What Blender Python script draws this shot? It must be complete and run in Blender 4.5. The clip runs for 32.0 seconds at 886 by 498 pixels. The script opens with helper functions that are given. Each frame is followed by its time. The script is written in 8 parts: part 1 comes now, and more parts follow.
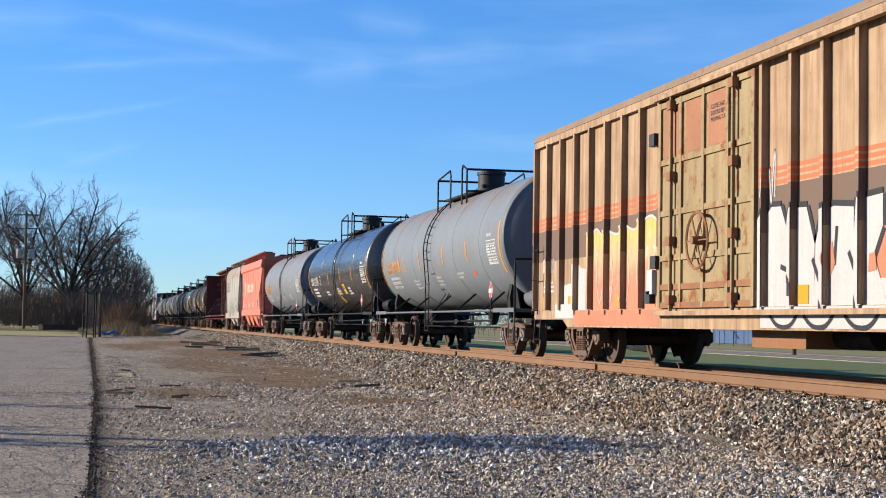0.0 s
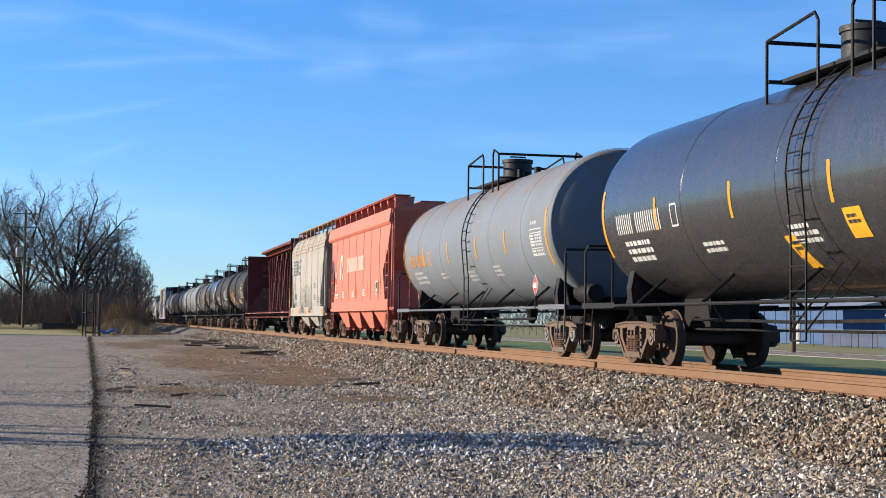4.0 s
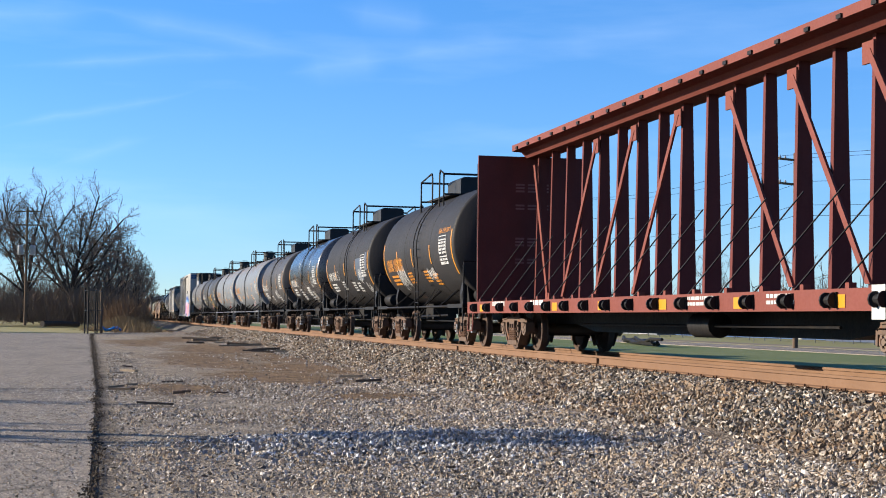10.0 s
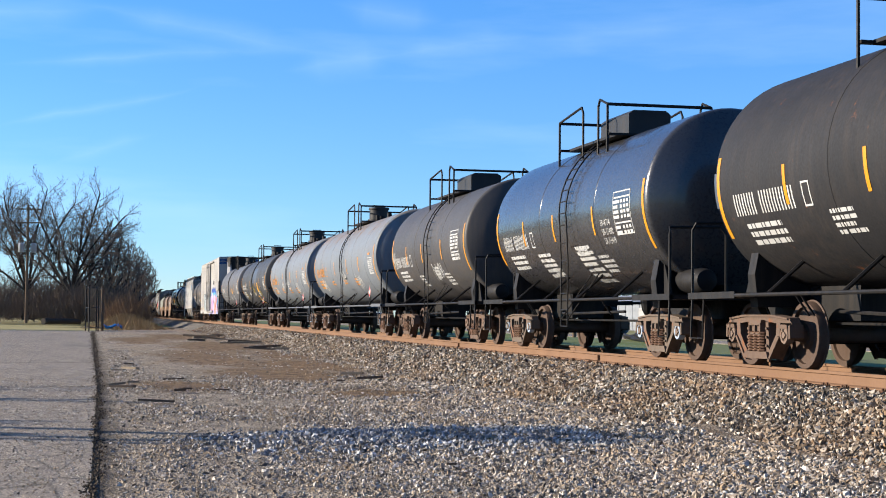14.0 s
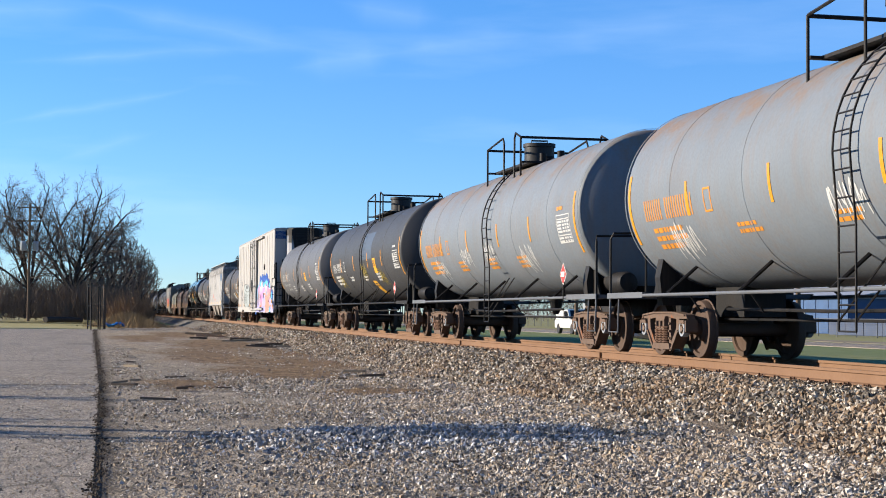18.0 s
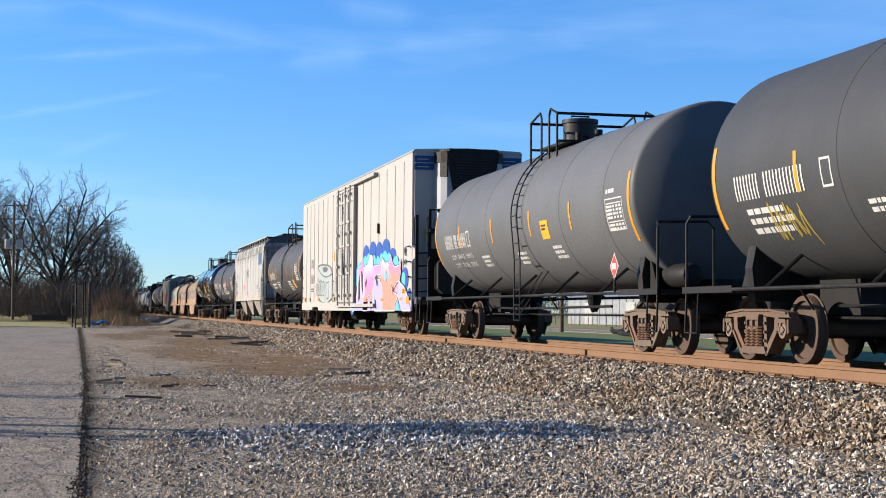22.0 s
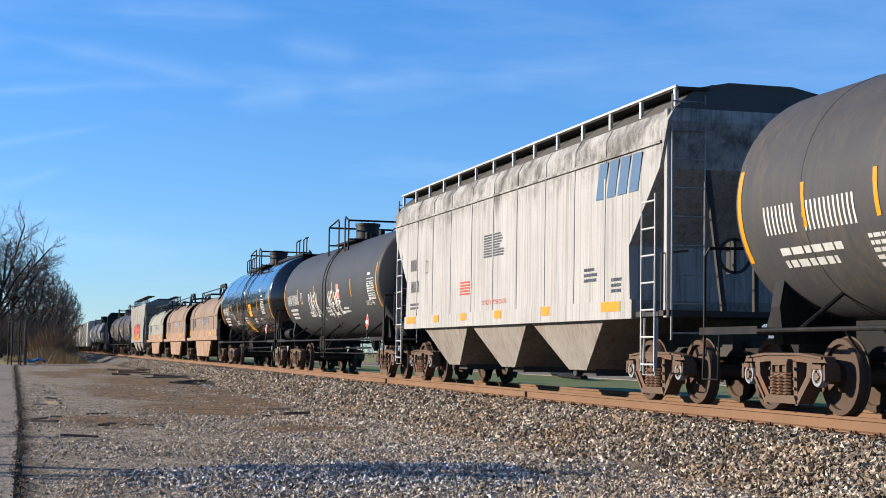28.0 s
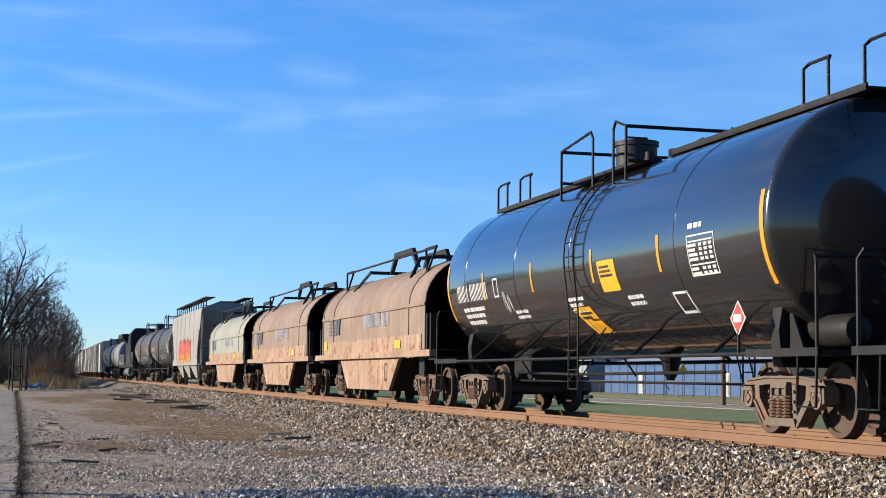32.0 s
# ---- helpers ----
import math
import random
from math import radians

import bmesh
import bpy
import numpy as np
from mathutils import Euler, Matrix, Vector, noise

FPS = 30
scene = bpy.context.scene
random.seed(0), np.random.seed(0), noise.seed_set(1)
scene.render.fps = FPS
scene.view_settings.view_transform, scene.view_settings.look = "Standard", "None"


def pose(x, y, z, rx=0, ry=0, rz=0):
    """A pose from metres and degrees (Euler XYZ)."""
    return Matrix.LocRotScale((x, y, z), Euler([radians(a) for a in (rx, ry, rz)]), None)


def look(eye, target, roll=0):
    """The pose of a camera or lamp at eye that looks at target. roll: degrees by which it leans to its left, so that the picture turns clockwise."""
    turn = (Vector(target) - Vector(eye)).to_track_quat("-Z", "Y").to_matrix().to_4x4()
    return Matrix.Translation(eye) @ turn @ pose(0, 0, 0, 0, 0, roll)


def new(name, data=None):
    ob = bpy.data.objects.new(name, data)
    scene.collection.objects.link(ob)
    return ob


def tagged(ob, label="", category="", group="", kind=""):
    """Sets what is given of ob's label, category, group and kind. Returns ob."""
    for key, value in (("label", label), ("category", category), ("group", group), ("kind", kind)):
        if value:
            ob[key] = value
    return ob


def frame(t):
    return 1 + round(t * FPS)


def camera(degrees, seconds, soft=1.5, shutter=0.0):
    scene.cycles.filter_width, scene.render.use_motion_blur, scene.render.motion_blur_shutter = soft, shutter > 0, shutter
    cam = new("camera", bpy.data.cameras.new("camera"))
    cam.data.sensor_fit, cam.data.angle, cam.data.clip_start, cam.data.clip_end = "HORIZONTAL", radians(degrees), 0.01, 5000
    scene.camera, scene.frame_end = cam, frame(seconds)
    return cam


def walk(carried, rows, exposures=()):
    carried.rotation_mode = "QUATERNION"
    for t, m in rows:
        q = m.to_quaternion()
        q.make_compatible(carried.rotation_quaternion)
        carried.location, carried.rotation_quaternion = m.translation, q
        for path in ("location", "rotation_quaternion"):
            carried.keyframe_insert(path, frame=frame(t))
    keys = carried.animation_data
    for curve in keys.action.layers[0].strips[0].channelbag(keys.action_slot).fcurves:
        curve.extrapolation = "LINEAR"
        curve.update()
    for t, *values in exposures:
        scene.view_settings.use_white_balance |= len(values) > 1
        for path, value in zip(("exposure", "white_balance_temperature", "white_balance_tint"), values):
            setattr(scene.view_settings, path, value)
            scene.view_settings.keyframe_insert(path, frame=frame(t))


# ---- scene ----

RAIL = 0.75          # rail top above the ground
TRACK_X = 10.08      # centre line of the track
SPEED = 9.974        # metres a second, towards -y
EYE = Vector((0, 0, 1.417))


def aim(yaw, pitch, roll):
    """The camera's pose by degrees: yaw to the right of the track's direction, pitch up, roll."""
    a, p = radians(yaw), radians(pitch)
    return look(EYE, EYE + Vector((math.sin(a) * math.cos(p), math.cos(a) * math.cos(p), math.sin(p))), roll)


EXPOSURES = [(0.0, 1.08), (3.0, 1.14), (6.0, 1.14), (7.0, 1.08), (8.0, 0.95), (8.7, 0.97), (10.0, 1.22), (14.0, 1.28), (20.0, 1.20), (23.0, 1.05), (24.5, 0.76), (25.5, 0.65), (27.5, 1.06), (29.0, 1.06), (31.0, 1.13), (32.0, 1.18)]
cam = camera(32.075, 32.0, 1.0)
walk(cam, [
    (0.0, aim(12.356, 2.807, 0.898)),
    (1.0, aim(12.416, 2.796, 0.889)),
    (2.0, aim(12.395, 2.781, 0.856)),
    (3.0, aim(12.381, 2.754, 0.846)),
    (3.5, aim(12.380, 2.747, 0.824)),
    (5.5, aim(12.365, 2.704, 0.772)),
    (6.0, aim(12.346, 2.697, 0.769)),
    (7.0, aim(12.345, 2.682, 0.748)),
    (8.0, aim(12.326, 2.655, 0.700)),
    (9.0, aim(12.328, 2.624, 0.714)),
    (10.0, aim(12.319, 2.611, 0.653)),
    (11.0, aim(12.300, 2.579, 0.614)),
    (12.0, aim(12.296, 2.540, 0.620)),
    (13.0, aim(12.297, 2.521, 0.580)),
    (14.0, aim(12.288, 2.499, 0.572)),
    (14.5, aim(12.285, 2.481, 0.536)),
    (16.5, aim(12.268, 2.469, 0.502)),
    (17.0, aim(12.244, 2.448, 0.511)),
    (18.0, aim(12.222, 2.412, 0.482)),
    (19.0, aim(12.306, 2.399, 0.432)),
    (20.0, aim(12.460, 2.374, 0.422)),
    (21.0, aim(12.660, 2.362, 0.401)),
    (22.0, aim(12.767, 2.328, 0.388)),
    (23.0, aim(12.751, 2.293, 0.308)),
    (24.0, aim(12.746, 2.296, 0.290)),
    (24.5, aim(12.844, 2.508, 0.380)),
    (25.0, aim(13.655, 3.469, 0.648)),
    (25.5, aim(14.436, 3.912, 0.944)),
    (27.5, aim(14.967, 3.894, 0.877)),
    (28.0, aim(14.934, 3.861, 0.897)),
    (28.5, aim(14.936, 3.862, 0.876)),
    (29.0, aim(14.937, 3.830, 0.873)),
    (29.5, aim(14.936, 3.862, 0.876)),
    (30.0, aim(14.916, 4.084, 0.870)),
    (30.5, aim(14.926, 4.283, 0.797)),
    (31.0, aim(14.916, 4.499, 0.838)),
    (31.5, aim(14.881, 4.807, 0.827)),
    (32.0, aim(14.879, 4.752, 0.718)),
], EXPOSURES)

# ---- world and sun ----
SUN_EL, SUN_AZ = 17.0, -68.0      # degrees; azimuth from +y, negative towards -x

world = bpy.data.worlds.new("sky")
scene.world = world
world.use_nodes = True
wn, wl = world.node_tree.nodes, world.node_tree.links
sky = wn.new("ShaderNodeTexSky")
sky.sky_type, sky.sun_disc = "NISHITA", False
sky.sun_elevation, sky.sun_rotation = radians(SUN_EL), radians(SUN_AZ)
sky.altitude, sky.air_density, sky.dust_density, sky.ozone_density = 1500, 1.0, 0.0, 1.0
tc = wn.new("ShaderNodeTexCoord")


def wmath(op, a, b=0.0, c=0.0):
    """A math node of the sky."""
    n = wn.new("ShaderNodeMath")
    n.operation = op
    for sock, v in zip(n.inputs, (a, b, c)):
        if isinstance(v, bpy.types.NodeSocket):
            wl.new(v, sock)
        else:
            sock.default_value = v
    return n.outputs[0]


def wnoise(scale, stretch, detail, turn=0.0):
    mp = wn.new("ShaderNodeMapping")
    mp.inputs["Scale"].default_value, mp.inputs["Rotation"].default_value = stretch, (0.0, turn, 0.0)
    wl.new(tc.outputs["Generated"], mp.inputs["Vector"])
    n = wn.new("ShaderNodeTexNoise")
    n.inputs["Scale"].default_value, n.inputs["Detail"].default_value, n.inputs["Roughness"].default_value = scale, detail, 0.55
    wl.new(mp.outputs["Vector"], n.inputs["Vector"])
    return n.outputs["Fac"]


# thin cirrus: long soft wisps, each from one bearing and rise to another
way = wn.new("ShaderNodeSeparateXYZ")
wl.new(tc.outputs["Generated"], way.inputs["Vector"])
ahead = wmath("MAXIMUM", way.outputs["Y"], 0.05)
wu, wv = wmath("DIVIDE", way.outputs["X"], ahead), wmath("DIVIDE", way.outputs["Z"], ahead)
ragged = wmath("MULTIPLY", wmath("SUBTRACT", wnoise(9.0, (1, 1, 2), 5), 0.5), 0.016)
wv = wmath("ADD", wv, ragged)
breaks = wnoise(14.0, (1.0, 1.0, 3.5), 6, 0.2)
veil = wmath("MULTIPLY", wmath("MAXIMUM", wmath("SUBTRACT", wnoise(2.2, (1.4, 1.4, 9.0), 6, 0.15), 0.50), 0.0), 0.55)
WISPS = ((-0.12, 0.186, -0.006, 0.192, 0.011, 0.22), (-0.006, 0.192, 0.132, 0.173, 0.008, 0.22), (-0.054, 0.158, 0.102, 0.173, 0.005, 0.20), (-0.067, 0.115, 0.048, 0.145, 0.0035, 0.16),
         (0.117, 0.161, 0.181, 0.173, 0.011, 0.20), (0.181, 0.173, 0.27, 0.187, 0.010, 0.17), (0.147, 0.205, 0.215, 0.196, 0.011, 0.18), (-0.035, 0.094, 0.024, 0.114, 0.005, 0.12),
         (0.286, 0.186, 0.392, 0.203, 0.010, 0.13), (0.02, 0.215, 0.16, 0.222, 0.008, 0.16), (-0.1, 0.225, 0.03, 0.232, 0.009, 0.16), (0.26, 0.235, 0.42, 0.228, 0.012, 0.12))
for u0, v0, u1, v1, width, strong in WISPS:
    du, dv = u1 - u0, v1 - v0
    long = math.hypot(du, dv)
    a, b = wmath("SUBTRACT", wu, (u0 + u1) / 2), wmath("SUBTRACT", wv, (v0 + v1) / 2)
    along = wmath("ABSOLUTE", wmath("ADD", wmath("MULTIPLY", a, du / long), wmath("MULTIPLY", b, dv / long)))
    across = wmath("ABSOLUTE", wmath("SUBTRACT", wmath("MULTIPLY", b, du / long), wmath("MULTIPLY", a, dv / long)))
    far = wmath("ADD", wmath("DIVIDE", across, width * 1.5), wmath("DIVIDE", wmath("MAXIMUM", wmath("SUBTRACT", along, long * 0.25), 0.0), long * 0.42))
    soft = wmath("POWER", wmath("MAXIMUM", wmath("SUBTRACT", 1.0, far), 0.0), 1.8)
    veil = wmath("ADD", veil, wmath("MULTIPLY", soft, wmath("MULTIPLY", breaks, strong * 0.95)))
mixc = wn.new("ShaderNodeMix")
mixc.data_type = "RGBA"
wl.new(veil, mixc.inputs["Factor"])
tint = wn.new("ShaderNodeMix")
tint.data_type, tint.blend_type = "RGBA", "MULTIPLY"
tint.inputs["Factor"].default_value = 1.0
wl.new(sky.outputs["Color"], tint.inputs["A"])
rise = wn.new("ShaderNodeSeparateXYZ")
wl.new(tc.outputs["Generated"], rise.inputs["Vector"])
haze = wn.new("ShaderNodeMapRange")
haze.inputs["From Min"].default_value, haze.inputs["From Max"].default_value = 0.0, 0.30
wl.new(rise.outputs["Z"], haze.inputs["Value"])
hue = wn.new("ShaderNodeMix")
hue.data_type = "RGBA"
wl.new(haze.outputs["Result"], hue.inputs["Factor"])
hue.inputs["A"].default_value, hue.inputs["B"].default_value = (0.51, 0.73, 1.15, 1), (0.32, 0.86, 1.50, 1)
wl.new(hue.outputs["Result"], tint.inputs["B"])
wl.new(tint.outputs["Result"], mixc.inputs["A"])
mixc.inputs["B"].default_value = (6.0, 7.5, 9.5, 1)
wl.new(mixc.outputs["Result"], wn["Background"].inputs["Color"])
wn["Background"].inputs["Strength"].default_value = 0.069

sun = new("sun", bpy.data.lights.new("sun", "SUN"))
sun.data.energy, sun.data.angle, sun.data.color = 5.0, radians(0.5), (1.0, 0.885, 0.735)
az, el = radians(SUN_AZ), radians(SUN_EL)
sun_way = Vector((math.sin(az) * math.cos(el), math.cos(az) * math.cos(el), math.sin(el)))
sun.matrix_world = look(sun_way * 60, (0, 0, 0))


# ---- mesh helpers ----
class Geo:
    """Collects vertices and faces for one mesh."""

    def __init__(self):
        self.v, self.f = [], []

    def add(self, verts, faces):
        n = len(self.v)
        self.v += [tuple(p) for p in verts]
        self.f += [tuple(i + n for i in f) for f in faces]
        return self

    def prism(self, axis, poly, a, b):
        """Extrudes a polygon along an axis: x takes (y, z), y takes (x, z), z takes (x, y)."""
        put = {"x": lambda s, p: (s, p[0], p[1]), "y": lambda s, p: (p[0], s, p[1]), "z": lambda s, p: (p[0], p[1], s)}[axis]
        n = len(poly)
        verts = [put(a, p) for p in poly] + [put(b, p) for p in poly]
        faces = [tuple(range(n))[::-1], tuple(range(n, 2 * n))] + [(i, (i + 1) % n, n + (i + 1) % n, n + i) for i in range(n)]
        return self.add(verts, faces)

    def box(self, x0, x1, y0, y1, z0, z1, c=0.0):
        """A box, its long edges along y chamfered by c."""
        if c:
            return self.prism("y", [(x0 + c, z0), (x1 - c, z0), (x1, z0 + c), (x1, z1 - c), (x1 - c, z1), (x0 + c, z1), (x0, z1 - c), (x0, z0 + c)], y0, y1)
        return self.prism("z", [(x0, y0), (x1, y0), (x1, y1), (x0, y1)], z0, z1)

    def tube(self, pts, r, n=6, r1=None):
        """A round bar along a line of points, tapering from r to r1."""
        pts = [Vector(p) for p in pts]
        m = len(pts)
        verts, ref = [], None
        for i, p in enumerate(pts):
            d = (pts[min(i + 1, m - 1)] - pts[max(i - 1, 0)]).normalized()
            if ref is None:
                ref = d.orthogonal().normalized()
            u = (ref - d * ref.dot(d))
            u = u.normalized() if u.length > 1e-6 else d.orthogonal().normalized()
            w = d.cross(u)
            ref = u
            rr = r if r1 is None else r + (r1 - r) * i / (m - 1)
            verts += [p + (u * math.cos(k * math.tau / n) + w * math.sin(k * math.tau / n)) * rr for k in range(n)]
        faces = [(i * n + k, i * n + (k + 1) % n, (i + 1) * n + (k + 1) % n, (i + 1) * n + k) for i in range(m - 1) for k in range(n)]
        faces += [tuple(range(n))[::-1], tuple(range((m - 1) * n, m * n))]
        return self.add(verts, faces)

    def lathe(self, prof, at, axis="y", n=24, caps=True):
        """Turns a profile of (along, radius) round an axis through at."""
        ax = "xyz".index(axis)
        b, c = [k for k in range(3) if k != ax]
        verts = []
        for s, r in prof:
            for k in range(n):
                p = list(at)
                p[ax] += s
                p[b] += r * math.cos(k * math.tau / n)
                p[c] += r * math.sin(k * math.tau / n)
                verts.append(p)
        faces = [(i * n + k, i * n + (k + 1) % n, (i + 1) * n + (k + 1) % n, (i + 1) * n + k) for i in range(len(prof) - 1) for k in range(n)]
        if caps:
            faces += [tuple(range(n))[::-1], tuple(range((len(prof) - 1) * n, len(prof) * n))]
        return self.add(verts, faces)

    def mesh(self, name, material, smooth=False):
        me = bpy.data.meshes.new(name)
        me.from_pydata(self.v, [], self.f)
        bm = bmesh.new()
        bm.from_mesh(me)
        bmesh.ops.recalc_face_normals(bm, faces=bm.faces)
        bm.to_mesh(me)
        bm.free()
        me.materials.append(material)
        if smooth:
            me.polygons.foreach_set("use_smooth", [True] * len(me.polygons))
            me.set_sharp_from_angle(angle=radians(40))
        return me


def part(name, geo, material, parent=None, label="", smooth=False, at=None):
    """Links a Geo, or a mesh made before, as one mesh object under a thing or a part."""
    ob = new(name, geo.mesh(name, material, smooth) if isinstance(geo, Geo) else geo)
    ob.parent = parent
    if at is not None:
        ob.location = at
    return tagged(ob, label)


def sheet(name, verts, faces, material, smooth=False):
    """A mesh straight from numpy arrays: verts (n, 3), faces (m, k)."""
    verts, faces = np.asarray(verts, np.float32), np.asarray(faces, np.int32)
    me = bpy.data.meshes.new(name)
    m, k = faces.shape
    me.vertices.add(len(verts))
    me.vertices.foreach_set("co", verts.ravel())
    me.loops.add(m * k)
    me.loops.foreach_set("vertex_index", faces.ravel())
    me.polygons.add(m)
    me.polygons.foreach_set("loop_start", np.arange(0, m * k, k, dtype=np.int32))
    me.polygons.foreach_set("use_smooth", np.full(m, smooth))
    me.update(calc_edges=True)
    me.materials.append(material)
    return me


# ---- materials ----
class Nodes:
    """Short ways to wire a node material."""

    def __init__(self, name):
        self.mat = bpy.data.materials.new(name)
        self.mat.use_nodes = True
        self.t = self.mat.node_tree
        self.bsdf = self.t.nodes["Principled BSDF"]

    def node(self, kind, ins=None, data_type="", operation="", feature=""):
        n = self.t.nodes.new("ShaderNode" + kind)
        if data_type:
            n.data_type = data_type
        if operation:
            n.operation = operation
        if feature:
            n.feature = feature
        for k, v in (ins or {}).items():
            self.put(v, n.inputs[k])
        return n

    def put(self, v, socket):
        if isinstance(v, bpy.types.NodeSocket):
            self.t.links.new(v, socket)
        elif isinstance(v, (tuple, list)) and len(v) == 3 and socket.type == "RGBA":
            socket.default_value = (*v, 1)
        else:
            socket.default_value = v

    def coords(self, scale=(1, 1, 1), world=False):
        vec = self.node("NewGeometry").outputs["Position"] if world else self.node("TexCoord").outputs["Object"]
        return self.node("Mapping", {"Vector": vec, "Scale": scale}).outputs["Vector"]

    def noise(self, vec, scale, detail=4, rough=0.55, distort=0.0):
        return self.node("TexNoise", {"Vector": vec, "Scale": scale, "Detail": detail, "Roughness": rough, "Distortion": distort}).outputs["Fac"]

    def band(self, value, a, b, lo=0.0, hi=1.0):
        return self.node("MapRange", {"Value": value, "From Min": a, "From Max": b, "To Min": lo, "To Max": hi}).outputs["Result"]

    def mix(self, fac, a, b):
        n = self.node("Mix", data_type="RGBA")
        for k, v in (("Factor", fac), ("A", a), ("B", b)):
            sock = n.inputs[k] if k == "Factor" else [s for s in n.inputs if s.name == k and s.type == "RGBA"][0]
            self.put(v, sock)
        return [s for s in n.outputs if s.type == "RGBA"][0]

    def math(self, op, a, b=0.0):
        n = self.node("Math", operation=op)
        self.put(a, n.inputs[0])
        self.put(b, n.inputs[1])
        return n.outputs[0]

    def bump(self, height, strength, dist=0.01):
        self.put(self.node("Bump", {"Height": height, "Strength": strength, "Distance": dist}).outputs["Normal"], self.bsdf.inputs["Normal"])

    def done(self, color, rough=0.6, metal=0.0, gloss=0.2):
        self.bsdf.inputs["Specular IOR Level"].default_value = gloss
        self.put(color, self.bsdf.inputs["Base Color"])
        self.put(rough, self.bsdf.inputs["Roughness"])
        self.put(metal, self.bsdf.inputs["Metallic"])
        return self.mat


def shade(c, k):
    return tuple(min(1.0, v * k) for v in c)


MATS = {}


def paint(name, col, rough=0.5, metal=0.0, var=0.12, dirt=(0.10, 0.075, 0.05), dirty=0.3, rust=0.0, streak=1.0, coat=0.0, runs_dark=0.0, top_stain=0.0, stain=(0.17, 0.105, 0.055)):
    """Weathered paint: mottled colour, dirt that runs down in streaks, rust spots, fine relief."""
    if name in MATS:
        return MATS[name]
    m = Nodes(name)
    vec = m.coords()
    big, fine = m.noise(vec, 0.9, 5), m.noise(vec, 22, 3)
    c = m.mix(m.band(big, 0.3, 0.7), shade(col, 1 - var), shade(col, 1 + var))
    c = m.mix(m.band(fine, 0.45, 0.75, 0, 0.25), c, shade(col, 0.75))
    runs = m.noise(m.coords((5, 5, 0.35)), 1.6, 6, 0.65)
    lumps = m.noise(vec, 0.6, 4)
    mask = m.math("MULTIPLY", m.band(runs, 0.42, 0.75, 0, streak), m.band(lumps, 0.3, 0.65))
    c = m.mix(m.math("MULTIPLY", mask, dirty), c, dirt)
    if runs_dark:
        thin = m.noise(m.coords((16, 16, 0.16)), 1.0, 8, 0.72, 0.5)
        c = m.mix(m.band(thin, 0.47, 0.64, 0, runs_dark), c, dirt)
    if top_stain:
        z = m.node("SeparateXYZ", {"Vector": vec}).outputs["Z"]
        spill = m.math("MULTIPLY", m.band(m.math("ADD", z, m.math("MULTIPLY", m.noise(m.coords((1.2, 1.2, 0.5)), 1.1, 6, 0.7), 1.6)), 4.1, 4.55), m.band(m.noise(vec, 1.4, 6, 0.7), 0.42, 0.62))
        c = m.mix(m.math("MULTIPLY", spill, top_stain), c, stain)
    if rust:
        spots = m.noise(vec, 3.2, 8, 0.7)
        c = m.mix(m.band(spots, 0.66 - rust * 0.25, 0.74 - rust * 0.2), c, (0.16, 0.06, 0.025))
    m.bump(m.noise(vec, 60, 3), 0.12, 0.004)
    if coat:
        m.bsdf.inputs["Coat Weight"].default_value, m.bsdf.inputs["Coat Roughness"].default_value = coat, 0.06
    MATS[name] = m.done(c, m.band(fine, 0.3, 0.7, rough - 0.06, rough + 0.1), metal, 0.5 if coat else 0.12)
    return MATS[name]


def plain(name, col, rough=0.6, metal=0.0, var=0.1):
    if name in MATS:
        return MATS[name]
    m = Nodes(name)
    n = m.noise(m.coords(), 8, 4)
    MATS[name] = m.done(m.mix(m.band(n, 0.3, 0.7), shade(col, 1 - var), shade(col, 1 + var)), rough, metal)
    return MATS[name]


black_steel = paint("black_steel", (0.0105, 0.0102, 0.0104), 0.55, dirty=0.25)
truck_steel = paint("truck_steel", (0.104, 0.0704, 0.052), 0.75, dirt=(0.05, 0.035, 0.025), dirty=0.6, rust=0.35)
wheel_steel = paint("wheel_steel", (0.07, 0.046, 0.034), 0.7, dirt=(0.03, 0.022, 0.018), dirty=0.5)
tread_steel = plain("tread_steel", (0.28, 0.24, 0.208), 0.35, 0.8)
spring_steel = paint("spring_steel", (0.12, 0.068, 0.044), 0.75)
cap_blue = plain("cap_blue", (0.28, 0.336, 0.4), 0.5)
yellow_tape = plain("yellow_tape", (0.47, 0.20, 0.012), 0.4, var=0.06)
white_paint = plain("white_paint", (0.416, 0.416, 0.4), 0.6)
rail_rust = paint("rail_rust", (0.155, 0.09, 0.054), 0.8, dirt=(0.12, 0.06, 0.03), dirty=0.4, streak=0.6)


# ---- ground ----
def ground_material():
    m = Nodes("ground_grass")
    p = m.coords(world=True)
    a, b = m.noise(p, 0.06, 5), m.noise(p, 1.3, 5)
    c = m.mix(m.band(a, 0.35, 0.65), (0.085, 0.125, 0.035), (0.15, 0.155, 0.06))
    c = m.mix(m.band(b, 0.4, 0.7, 0, 0.6), c, (0.055, 0.085, 0.02))
    x = m.node("SeparateXYZ", {"Vector": p}).outputs["X"]
    dry = m.mix(m.band(b, 0.35, 0.65), (0.22, 0.20, 0.072), (0.30, 0.245, 0.11))
    c = m.mix(m.band(x, 6, -1), c, dry)
    c = m.mix(m.band(x, 43, 46, 0, 0.6), c, dry)
    m.bump(m.noise(p, 14, 4), 0.35, 0.03)
    return m.done(c, 0.9)


